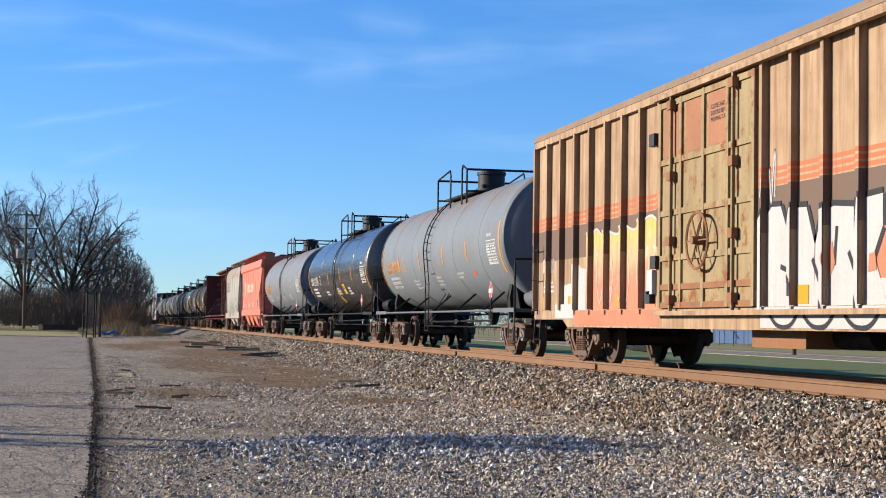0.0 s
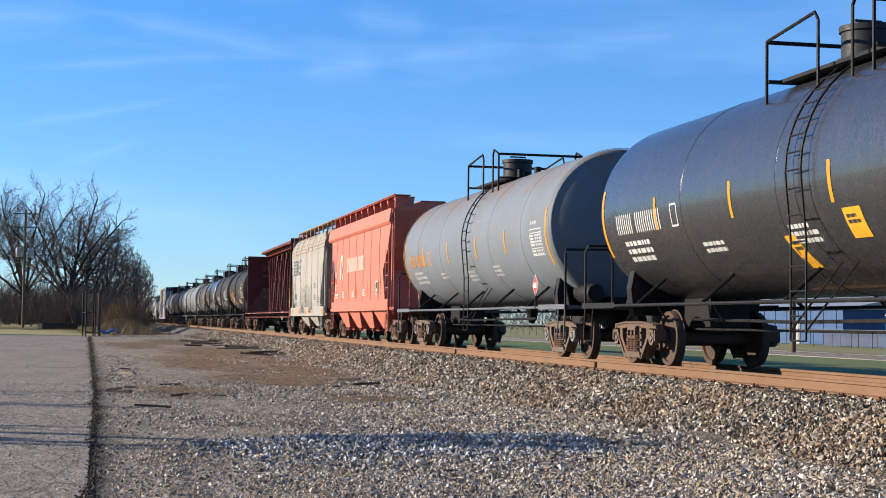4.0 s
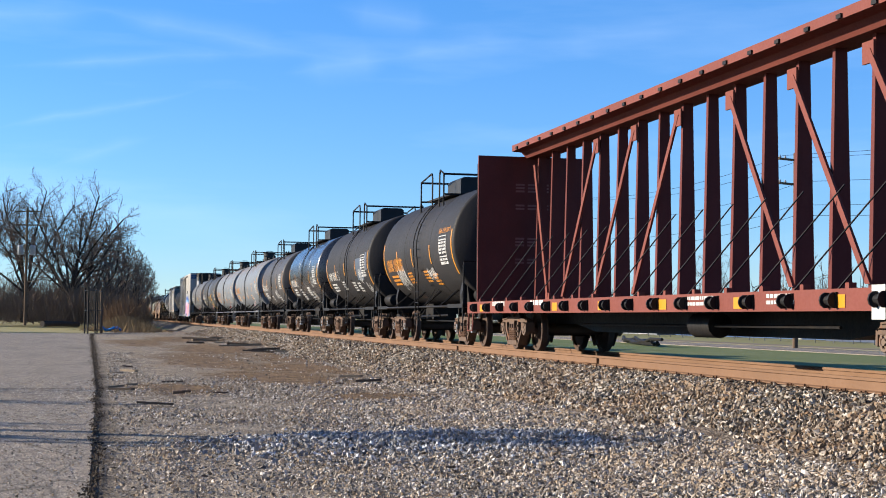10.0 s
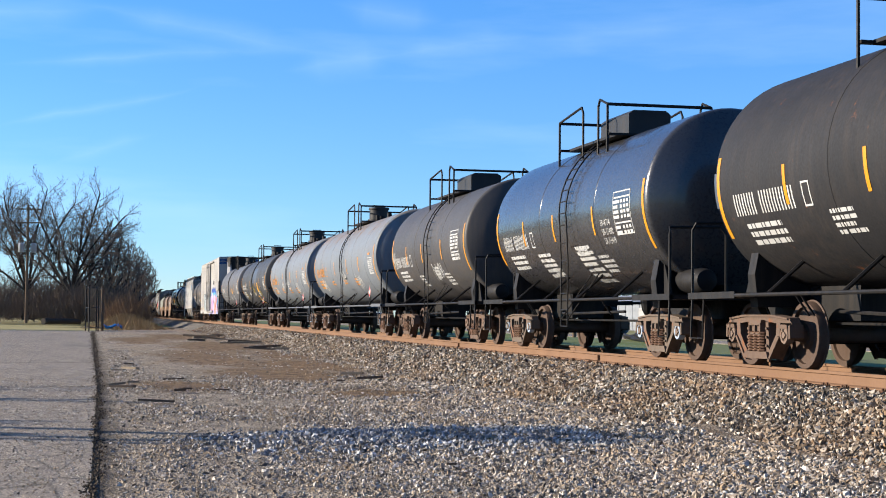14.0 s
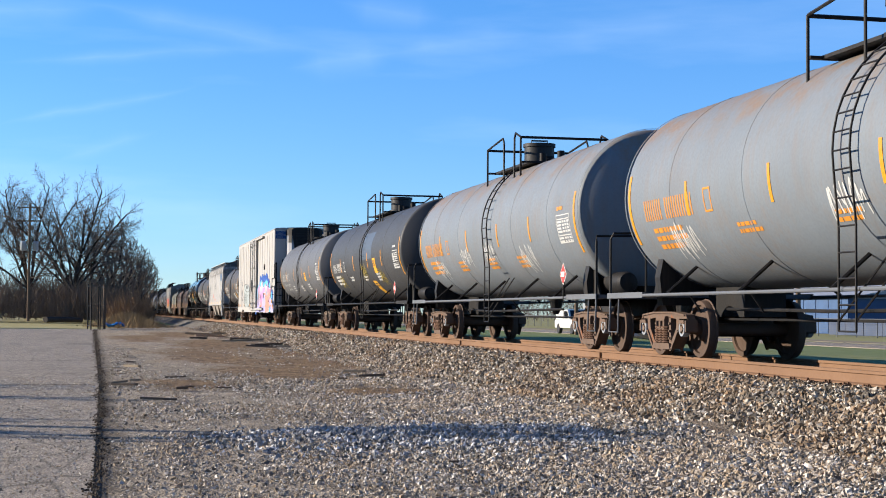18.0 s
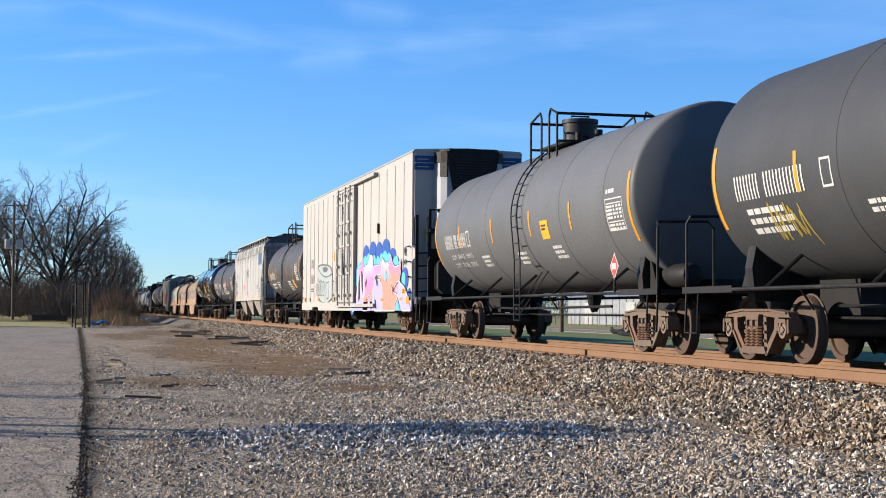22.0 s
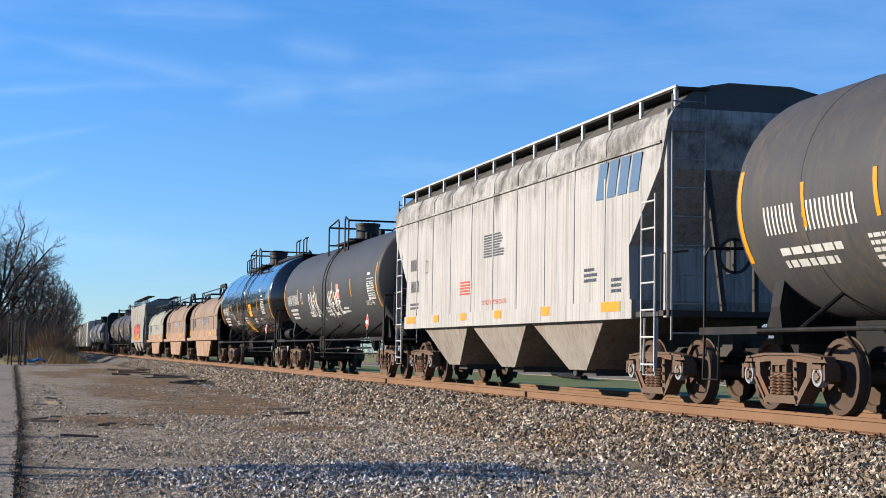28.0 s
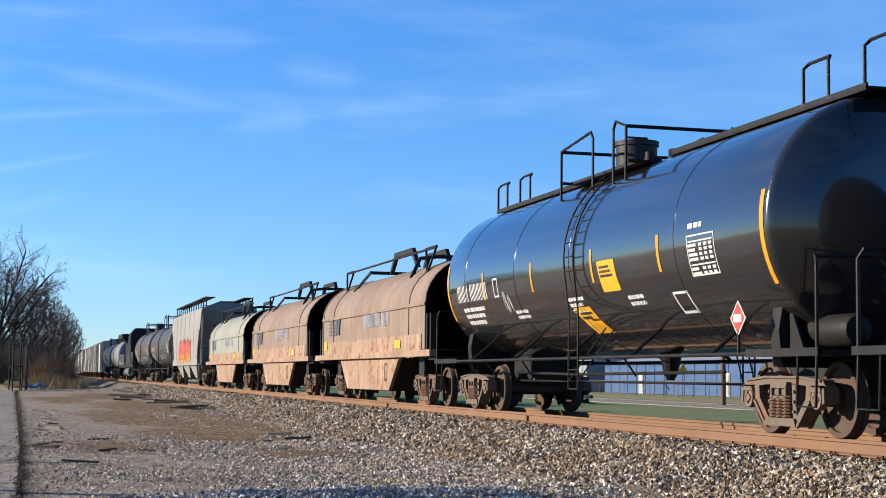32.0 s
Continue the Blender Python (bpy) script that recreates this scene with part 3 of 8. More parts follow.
def car_base(name, label, category, qc, group="cars of the freight train"):
    car = new(name)
    tagged(car, label, category, group)
    CARS.append((car, qc))
    return car


CARS = []


def rung_ladder(y, x, z0, z1, w=0.42, r=0.014, step=0.36, side=0.0):
    """A straight ladder on the car's side (side=0: rungs along y)."""
    g = Geo()
    ends = [(x, y - w / 2), (x, y + w / 2)] if not side else [(x - w / 2, y), (x + w / 2, y)]
    for a, b in ends:
        g.tube([(a, b, z0), (a, b, z1)], r, 6)
    n = max(2, int((z1 - z0) / step))
    for k in range(n):
        z = z0 + 0.1 + k * (z1 - z0 - 0.2) / (n - 1)
        g.tube([(*ends[0], z), (*ends[1], z)], r * 0.9, 5)
    return g


# ---- tank cars ----
def tank_car(qc, label, half, tr, end, R, zc, shell, steel=None, gear=None, cap=None, dome="round", walkway=False, seams=(), marks=None, rail_mat=None, seed=1, dome_y=0.0, ladder_y=0.0, deck=(1.6, -1.5)):
    """half: the shell's straight part; tr: truck centres; end: coupling line; all from the middle."""
    rnd = random.Random(seed)
    steel = steel or black_steel
    pipe = rail_mat or steel
    car = car_base("tank_car", label, "tank car", qc)
    prof, kn = [(-half - 0.50, 0.02)], 0.24 if shell is grey_tank else 0.13
    for k in range(1, 5):
        prof.append((-half - 0.50 + 0.26 * (k / 5) ** 2, (R - 0.11) * k / 5))
    for k in range(7):
        a = radians(66 - 11 * k)
        prof.append((-half - kn * math.sin(a), R - kn + kn * math.cos(a)))
    body = [(-half + 2 * half * k / 10, R) for k in range(1, 10)]
    prof = prof + body + [(-s, r) for s, r in prof[::-1]]
    part("tank", Geo().lathe(prof, (0, 0, zc), "y", 56), shell, car, smooth=True)
    for s in seams:
        part("weld_seam", Geo().lathe([(-0.02, R), (-0.012, R + 0.007), (0.012, R + 0.007), (0.02, R)], (0, s, zc), "y", 56, False), shell, car, smooth=True)
    for s in (-1, 1):
        y0 = s * tr
        g = Geo().prism("y", [(-1.15, 0.84), (1.15, 0.84), (1.2, 1.3), (1.12, 1.72), (0.9, 1.5), (0.3, 1.25), (-0.3, 1.25), (-0.9, 1.5), (-1.12, 1.72), (-1.2, 1.3)], y0 - 0.12, y0 + 0.12)
        g.box(-0.35, 0.35, min(y0 - s * 1.6, s * (end - 0.95)), max(y0 - s * 1.6, s * (end - 0.95)), 0.66, 1.22)
        part("saddle", g, steel, car)
        a, b = sorted((s * (tr - 0.15), s * (end - 0.42)))
        g = Geo().box(-1.5, 1.5, a, b, 0.97, 1.04)
        g.box(-1.52, -1.46, a, b, 0.96, 1.055).box(1.46, 1.52, a, b, 0.96, 1.055)
        part("end_platform", g, pipe, car)
        for sx in (-1, 1):
            yo, yi = s * (end - 0.5), s * (end - 0.95)
            g = Geo().tube([(sx * 1.48, yo, 1.0), (sx * 1.48, yo, 2.0), (sx * 1.46, yo - s * 0.08, 2.1), (sx * 0.6, yo - s * 0.1, 2.12), (sx * 0.5, yo - s * 0.1, 2.0), (sx * 0.5, yo - s * 0.1, 1.0)], 0.022, 6)
            part("end_handrail", g, steel, car)
            g = Geo().tube([(sx * 1.48, yo, 1.0), (sx * 1.5, yo, 0.38), (sx * 1.5, yi, 0.38), (sx * 1.48, yi, 1.0)], 0.018, 6)
            part("step", g, pipe, car)
            g = Geo().prism("x", [(y0 + s * 0.16, 1.05), (s * (half + 0.05), 1.05), (y0 + s * 0.16, 1.62)], sx * 1.05 - 0.02, sx * 1.05 + 0.02)
            part("gusset", g, steel, car)
        truck(car, y0, gear, cap)
    for sx in (-1, 1):
        g = Geo().tube([(sx * 1.5, -tr + 0.15, 1.0), (sx * 1.5, tr - 0.15, 1.0)], 0.027, 8)
        part("side_rail", g, pipe, car)
        n = 5 if half > 6 else 4
        for k in range(n):
            y = -tr + 1.2 + (2 * tr - 2.4) * k / (n - 1)
            if abs(y + 0.55) < 0.5:
                y -= 1.0
            zt = zc - R * 0.77
            g = Geo().tube([(sx * 1.5, y, 1.0), (sx * (math.sqrt(R * R - (zt - zc) ** 2) - 0.02), y, zt)], 0.03, 6)
            part("rail_bracket", g, steel, car)
        lx = R + 0.09
        pts = [(sx * 1.56, -1, 0.5), (sx * 1.56, -1, zc - 0.9)] + [(sx * lx * math.cos(a), -1, zc + lx * math.sin(a)) for a in [radians(d) for d in range(-8, 60, 8)]]
        g = Geo()
        for y in (ladder_y - 0.77, ladder_y - 0.33):
            g.tube([(p[0], y, p[2]) for p in pts], 0.015, 6)
        for a, b in zip(pts, pts[1:]):
            k = max(1, round(math.dist(a, b) / 0.33))
            for j in range(k):
                t = j / k
                p = [a[i] + (b[i] - a[i]) * t for i in range(3)]
                g.tube([(p[0], ladder_y - 0.77, p[2]), (p[0], ladder_y - 0.33, p[2])], 0.012, 5)
        for y in (ladder_y - 0.77, ladder_y - 0.33):
            g.tube([(sx * 1.56, y, 0.62), (sx * 1.1, y - 0.5, 1.5)], 0.014, 5)
        part("ladder", g, steel, car)
        t = zc + R
        for y0, y1 in ((deck[0], max(deck[0] - 1.6, -0.5)), (deck[1], deck[1] + 0.55)):
            s = 1 if y0 > y1 else -1
            g = Geo().tube([(sx * 1.03, y0, t - 0.42), (sx * 1.03, y0, t + 0.48), (sx * 1.03, y0 - s * 0.02, t + 0.49), (sx * 1.03, y1 + s * 0.1, t + 0.62), (sx * 1.03, y1, t + 0.5), (sx * 1.03, y1, t - 0.42)], 0.024, 6)
            part("platform_handrail", g, steel, car)
    t = zc + R
    for y in deck:
        part("platform_rail", Geo().tube([(-1.03, y, t + 0.48), (1.03, y, t + 0.48)], 0.03, 6), steel, car)
    g2 = Geo()
    for x0, x1 in ((-0.84, -0.45), (0.45, 0.84)):
        g2.box(x0, x1, deck[1], deck[0], t - 0.1, t - 0.05)
    for y in deck:
        g2.box(-1.02, 1.02, y - 0.06, y + 0.06, t - 0.1, t - 0.06)
    part("platform", g2, steel, car)
    if dome == "round":
        g = Geo().lathe([(-0.1, 0.42), (0.12, 0.42), (0.13, 0.36), (0.48, 0.36), (0.49, 0.39), (0.57, 0.39), (0.58, 0.30), (0.59, 0.0)], (0, 0.6 + dome_y, t), "z", 28)
        manway = part("manway", g, dome_steel, car, smooth=True)
        y = 0.6 + dome_y
        part("manway_handle", Geo().tube([(-0.2, y, t + 0.57), (-0.2, y, t + 0.65), (0.2, y, t + 0.65), (0.2, y, t + 0.57)], 0.02, 6), dome_steel, manway)
        g = Geo().lathe([(-0.1, 0.2), (0.12, 0.2), (0.13, 0.16), (0.2, 0.15), (0.21, 0)], (0, -0.15, t), "z", 16)
        g.lathe([(-0.1, 0.09), (0.3, 0.09), (0.31, 0)], (0.2, -0.55, t), "z", 10).lathe([(-0.1, 0.08), (0.22, 0.08), (0.23, 0)], (-0.25, -0.6, t), "z", 10)
        part("valve", g, steel, car, smooth=True)
    else:
        g = Geo().prism("y", [(-0.42, -0.12), (0.42, -0.12), (0.42, 0.40), (0.32, 0.47), (-0.32, 0.47), (-0.42, 0.40)], -0.95, 0.75)
        g.v = [(x, y, z + t) for x, y, z in g.v]
        part("valve_housing", g, dome_steel, car)
        g = Geo().lathe([(-0.1, 0.1), (0.2, 0.1), (0.22, 0)], (0, 1.15, t), "z", 10)
        part("valve", g, steel, car)
    if walkway:
        y1 = half + 0.35
        for a, b in ((-y1, -1.7), (1.8, y1)):
            part("walkway", Geo().box(-0.38, 0.38, a, b, t + 0.02, t + 0.05), steel, car)
            for x in (-0.36, 0.36):
                part("walkway_edge", Geo().box(x - 0.015, x + 0.015, a, b, t + 0.0, t + 0.09), steel, car)
            for k in range(4):
                y = a + (b - a) * (k + 0.5) / 4
                part("walkway_post", Geo().box(-0.3, 0.3, y - 0.03, y + 0.03, t - 0.1, t + 0.02), steel, car)
        for y in (y1 - 0.05, y1 - 1.6, -y1 + 0.05, -y1 + 1.6):
            part("grab_hoop", Geo().tube([(-0.36, y, t + 0.05), (-0.36, y, t + 0.55), (-0.3, y - 0.05, t + 0.62), (-0.3, y - 0.6, t + 0.62), (-0.36, y - 0.66, t + 0.55), (-0.36, y - 0.66, t + 0.05)], 0.024, 6), steel, car)
    # underside: drain, brake rods and reservoir
    part("drain_valve", Geo().lathe([(-0.42, 0.06), (-0.3, 0.12), (-0.1, 0.16), (0.05, 0.2)], (0, -0.9, zc - R), "z", 12), black_steel, car)
    part("brake_pipe", Geo().tube([(-1.2, -tr + 1.4, 0.78), (-1.2, 0.5, 0.74), (-0.6, tr - 1.5, 0.78)], 0.025, 6), steel, car)
    part("brake_rod", Geo().tube([(-0.7, -tr + 1.2, 0.62), (-0.5, tr - 1.2, 0.62)], 0.02, 6), black_steel, car)
    part("air_reservoir", Geo().lathe([(-0.55, 0.02), (-0.5, 0.17), (-0.4, 0.2), (0.4, 0.2), (0.5, 0.17), (0.55, 0.02)], (-0.75, -tr - 0.75, 1.28), "y", 16), pipe if qc < 50 else steel, car, smooth=True)
    part("brake_cylinder", Geo().lathe([(-0.3, 0.1), (-0.28, 0.15), (0.3, 0.15), (0.32, 0.05), (0.6, 0.03)], (0.2, tr + 0.7, 1.3), "y", 12), black_steel, car, smooth=True)
    for y in (tr - 2.2, 2.4, -2.6):
        part("pipe_hanger", Geo().tube([(-1.5, y, 1.0), (-1.3, y, 0.72)], 0.016, 5), steel, car)
    coupler(car, half, end)
    if marks:
        marks(car, Round(R, zc), rnd, half)
    return car


dome_steel = paint("dome_steel", (0.024, 0.025, 0.027), 0.5, dirty=0.3)


def placard(car, y, R):
    """A red hazard diamond on a short post."""
    part("placard_post", Geo().tube([(-1.52, y, 0.98), (-1.52, y, 1.3)], 0.02, 6), black_steel, car)
    decal("placard", [[(-y - 0.22, 1.45), (-y, 1.22), (-y + 0.22, 1.45), (-y, 1.68)]], Flat(1.53), white_paint, car, 0.0, "red and white hazard diamond")
    decal("placard_face", [[(-y - 0.19, 1.45), (-y, 1.25), (-y + 0.19, 1.45), (-y, 1.65)]], Flat(1.53), red_sign, car, 0.004)
    decal("placard_number", [rect(-y - 0.11, 1.40, 0.22, 0.10)], Flat(1.53), white_paint, car, 0.008)


red_sign = plain("red_sign", (0.44, 0.04, 0.032), 0.5)


# ---- the train, car by car: tank cars ----
grey_tank = paint("grey_tank_paint", (0.128, 0.147, 0.165), 0.5, dirt=(0.16, 0.10, 0.055), dirty=0.45, var=0.08, top_stain=0.8)
worn_black_tank = paint("worn_black_tank_paint", (0.017, 0.017, 0.018), 0.6, dirt=(0.06, 0.045, 0.035), dirty=0.4, var=0.2, rust=0.05)
dark_grey_tank = paint("dark_grey_tank_paint", (0.040, 0.042, 0.045), 0.5, dirt=(0.07, 0.06, 0.05), dirty=0.3, var=0.1)
mid_grey_tank = paint("mid_grey_tank_paint", (0.085, 0.088, 0.093), 0.5, dirt=(0.10, 0.085, 0.07), dirty=0.3, var=0.1)
stained_grey_tank = paint("stained_grey_tank_paint", (0.046, 0.046, 0.048), 0.5, dirt=(0.10, 0.078, 0.056), dirty=0.75, var=0.12)
gloss_tank = paint("gloss_black_tank_paint", (0.0128, 0.0128, 0.0136), 0.14, dirty=0.06, var=0.1, coat=0.9)
semi_gloss_tank = paint("satin_black_tank_paint", (0.024, 0.0248, 0.0272), 0.28, dirty=0.2, var=0.12, coat=0.3)
orange_ink = plain("orange_ink", (0.44, 0.175, 0.02), 0.6)
yellow_ink = plain("yellow_ink", (0.50, 0.25, 0.016), 0.55)
white_ink = plain("white_ink", (0.384, 0.384, 0.368), 0.6)
grey_ink = plain("grey_ink", (0.288, 0.288, 0.28), 0.6)
black_ink = plain("black_ink", (0.024, 0.024, 0.028), 0.6)
red_ink = plain("red_ink", (0.4, 0.072, 0.048), 0.6)
galvanised = paint("galvanised_pipe", (0.095, 0.102, 0.112), 0.5, dirty=0.35)
patch_blue = plain("patch_blue", (0.050, 0.066, 0.090), 0.5)
ochre_tag = plain("ochre_tag_ink", (0.24, 0.18, 0.03), 0.7)
silver_truck = paint("silver_truck_steel", (0.112, 0.086, 0.066), 0.7, dirt=(0.06, 0.036, 0.024), dirty=0.7, rust=0.4)


def ticks(car, s, us, z, ends):
    for u in us:
        decal("reflector", [rect(u, z - 0.26, 0.085, 0.52)], s, yellow_tape, car, 0.006, "yellow reflecting strip")
    for u in ends:
        decal("reflector", [rect(u, z - 0.60, 0.10, 1.15)], s, yellow_tape, car, 0.006, "yellow reflecting strip")


def long_marks(ink, small, number_size=0.33, yellow=(), tags=0, tag_ink=None, sign=True, extra=None, small_top=2.0, panel_at=None, words=""):
    """Marks of a long tank car: number, load limits, data panel, strips, placard, scrawls."""
    def put(car, s, rnd, half):
        ticks(car, s, (-4.75, -1.75, 1.3, 4.0), 2.45, (-half + 0.02, half - 0.12))
        decal("number_stencil", blocks("xxxx.xxxxxx", -half + (1.1 if words else 0.75), 2.2, number_size), s, ink, car)
        decal("number_frame", ring(-half + 3.3, 2.2, 0.28, 0.36, 0.03), s, ink, car)
        decal("load_stencil", written(words, -half + 1.35, small_top - 0.05, 0.15, 1.35) if words else lines(-half + 0.95, small_top, 1.5, 3, 0.075, rnd), s, small, car)
        decal("data_panel", table(panel_at or half - 1.25, 2.06, 0.86, 0.55, rnd), s, white_ink, car)
        decal("data_heading", lines((panel_at or half - 1.25) + 0.05, 2.70, 0.5, 1, 0.07, rnd), s, small, car)
        for u in (-3.1, -0.1, 2.5):
            decal("small_print", lines(u, 1.95 - 0.1 * rnd.random(), 0.8, rnd.choice((2, 3)), 0.055, rnd), s, small, car)
        for u, v, w, h, tilt in yellow:
            decal("yellow_notice", [rect(u, v, w, h, tilt)], s, yellow_ink, car, 0.006, "yellow notice with small print")
            decal("notice_print", lines(u + 0.06 + tilt * h * 0.5, v + h - 0.12, w * 0.75, max(2, int(h / 0.16)), 0.04, rnd), s, black_ink, car, 0.010)
        for k in range(tags):
            u = (-half + 1.6, -0.2 + 0.0, 2.9, -2.6)[k % 4]
            decal("spray_tag", tag_strokes(u, 1.55 + 0.25 * (k % 2), 1.0, 0.6, rnd), s, tag_ink or white_ink, car, 0.005, "sprayed scrawl")
        if sign:
            placard(car, -half + 0.8, 0)
        if extra:
            extra(car, s, rnd, half)
    return put


def short_marks(ink, small, extra=None, size=0.3):
    """Marks of a short tank car."""
    def put(car, s, rnd, half):
        ticks(car, s, (-half * 0.55, -half * 0.1, half * 0.42), 2.42, (-half + 0.02, half - 0.12))
        decal("number_stencil", blocks("xxxx.xxxxxx", -half + 0.55, 2.1, size), s, ink, car)
        decal("number_frame", ring(-half + 2.7, 2.1, 0.22, 0.32, 0.025), s, ink, car)
        decal("load_stencil", lines(-half + 0.75, 1.92, 1.3, 3, 0.065, rnd), s, small, car)
        decal("data_panel", table(half - 1.6, 2.1, 0.9, 0.75, rnd), s, white_ink, car)
        for u in (-1.6, 0.7, 1.7):
            decal("small_print", lines(u, 2.0 - 0.25 * rnd.random(), 0.7, 4, 0.05, rnd), s, small, car)
        if extra:
            extra(car, s, rnd, half)
    return put


def tank_train():
    L = dict(half=7.35, end=8.97, tr=6.88)
    S = dict(half=4.88, end=6.47, tr=4.45)
    grey = "long grey tank car with rust-brown stains on its top"
    tank_car(40.46, grey, **L, dome_y=-1.0, ladder_y=0.9, deck=(1.6, -1.9), R=1.55, zc=2.65, shell=grey_tank, rail_mat=galvanised, cap=cap_pale, seams=(-5.4, -2.6, 2.6, 5.4, 7.5, -7.5), seed=2,
             marks=long_marks(orange_ink, grey_ink, extra=lambda car, s, rnd, h: decal("red_notice", [rect(4.25, 1.85, 0.26, 0.12)], s, red_ink, car, 0.006, "faded red notice")))
    tank_car(58.4, "long satin black tank car with yellow notices", **L, R=1.55, zc=2.65, shell=semi_gloss_tank, seams=(-4.4, 0.2, 3.6), seed=3,
             marks=long_marks(white_ink, white_ink, yellow=((-0.2, 1.45, 0.32, 0.42, -0.35), (1.5, 1.75, 0.45, 0.36, 0.0))))
    tank_car(76.6, grey, **L, R=1.55, zc=2.65, shell=grey_tank, rail_mat=galvanised, gear=silver_truck, cap=cap_pale, seams=(-5.4, -2.6, 2.6, 5.4, 7.5, -7.5), seed=4, marks=long_marks(orange_ink, grey_ink))
    worn = dict(dome="box", seams=(-2.2, 1.4))
    tank_car(142.67, "short worn black tank car with orange lettering", **S, R=1.55, zc=2.65, shell=worn_black_tank, **worn, cap=cap_pale, seed=8,
             marks=short_marks(orange_ink, orange_ink, size=0.36, extra=lambda car, s, rnd, h: [
                 decal("test_mark", written("AAR 211A100W1", 3.2, 2.92, 0.19), s, orange_ink, car),
                 decal("spray_tag", tag_strokes(-3.1, 1.5, 1.2, 0.75, rnd, 5), s, white_ink, car, 0.005, "white sprayed scrawl"),
                 decal("spray_tag", tag_strokes(1.2, 1.7, 1.0, 0.4, rnd, 5), s, white_ink, car, 0.005, "white sprayed scrawl")]))
    tank_car(155.5, "short black tank car with a sprayed patch", **S, R=1.55, zc=2.65, shell=worn_black_tank, **worn, seed=9,
             marks=short_marks(white_ink, white_ink, extra=lambda car, s, rnd, h: [
                 decal("paint_patch", [rect(2.2, 2.0, 1.3, 0.75)], s, patch_blue, car, 0.003, "blue-grey paint patch"),
                 decal("paint_patch", [rect(4.2, 2.3, 0.35, 0.6), rect(-4.95, 2.25, 0.2, 0.5)], s, patch_blue, car, 0.003, "blue-grey paint patch"),
                 decal("spray_tag", tag_strokes(2.6, 1.85, 0.6, 0.7, rnd, 3), s, white_ink, car, 0.006, "white sprayed scrawl"),
                 decal("spray_tag", tag_strokes(3.5, 1.3, 0.7, 0.6, rnd, 3), s, grey_ink, car, 0.006, "grey sprayed scrawl")]))
    tank_car(168.4, "short glossy black tank car with dense white lettering", **S, R=1.52, zc=2.65, shell=semi_gloss_tank, **worn, gear=silver_truck, cap=cap_blue, seed=10,
             marks=short_marks(white_ink, white_ink, extra=lambda car, s, rnd, h: [
                 decal("test_mark", written("SR-8754\nSR-13490\nSR-13419", 2.5, 2.3, 0.16), s, white_ink, car),
                 decal("small_print", lines(-2.0, 1.9, 0.9, 5, 0.06, rnd), s, white_ink, car), decal("small_print", lines(0.6, 1.95, 1.0, 7, 0.06, rnd), s, white_ink, car)]))
    tank_car(181.4, "short dark grey tank car with white lettering", **S, R=1.52, zc=2.6, shell=stained_grey_tank, **worn, seed=11,
             marks=short_marks(white_ink, white_ink, extra=lambda car, s, rnd, h: [
                 decal("spray_tag", tag_strokes(0.5, 1.6, 1.2, 0.5, rnd, 4), s, white_ink, car, 0.005, "white sprayed scrawl"),
                 decal("spray_tag", tag_strokes(-4.9, 2.0, 0.5, 0.6, rnd, 2), s, white_ink, car, 0.005, "white sprayed scrawl")]))
    tank_car(196.85, grey, **L, R=1.55, zc=2.65, shell=grey_tank, rail_mat=galvanised, cap=cap_pale, seams=(-5.4, -2.6, 2.6, 5.4, 7.5, -7.5), seed=12, marks=long_marks(orange_ink, orange_ink, tags=3))
    tank_car(214.6, grey, **L, R=1.55, zc=2.65, shell=grey_tank, rail_mat=galvanised, cap=cap_pale, seams=(-5.4, -2.6, 2.6, 5.4, 7.5, -7.5), seed=13, marks=long_marks(orange_ink, orange_ink, tags=4))
    tank_car(232.5, "long dark grey tank car with a pale repainted patch", **L, R=1.55, zc=2.65, shell=dark_grey_tank, seams=(-4.4, 0.2, 3.6), seed=14,
             marks=long_marks(white_ink, white_ink, yellow=((2.4, 2.0, 0.5, 0.5, 0), (1.35, 1.35, 0.6, 0.42, -0.45)), tags=3, tag_ink=ochre_tag,
                              extra=lambda car, s, rnd, h: decal("paint_patch", [rect(0.1, 2.5, 2.1, 0.9)], s, patch_blue, car, 0.003, "blue-grey repainted patch")))
    tank_car(250.65, "long mid grey tank car with a yellow notice", **L, dome_y=-0.5, deck=(0.3, -1.6), R=1.55, zc=2.65, shell=mid_grey_tank, gear=silver_truck, seams=(-6.0, -3.4, -0.9, 2.2, 5.0), seed=15,
             marks=long_marks(white_ink, white_ink, yellow=((2.1, 2.1, 0.5, 0.36, 0),), words="LD LMT    206900 LB    93830 KG\n  LT WT       79100 LB    35900 KG"))
    tank_car(291.2, "medium dark grey tank car with streaked dirty flanks", half=5.85, end=7.35, tr=5.4, R=1.5, zc=2.6, shell=stained_grey_tank, cap=cap_pale, seams=(-4.2, -2.0, 2.3, 4.2), seed=17,
             marks=lambda car, s, rnd, h: [ticks(car, s, (-4.2, -2.6, 1.4, 3.6), 2.45, (-h + 0.02, h - 0.12)), decal("number_stencil", blocks("xxxx.xxxxxx", -h + 0.7, 2.15, 0.34), s, white_paint, car),
                                           decal("load_stencil", lines(-h + 0.9, 1.9, 1.7, 2, 0.085, rnd), s, white_ink, car), decal("small_print", lines(-2.9, 1.98, 1.0, 5, 0.045, rnd), s, white_ink, car),
                                           decal("small_print", lines(1.2, 1.98, 1.2, 6, 0.045, rnd), s, white_ink, car), decal("data_panel", table(h - 1.5, 2.0, 0.9, 0.7, rnd), s, white_ink, car),
                                           decal("yellow_notice", [rect(2.9, 1.7, 0.45, 0.35)], s, yellow_ink, car, 0.006)])
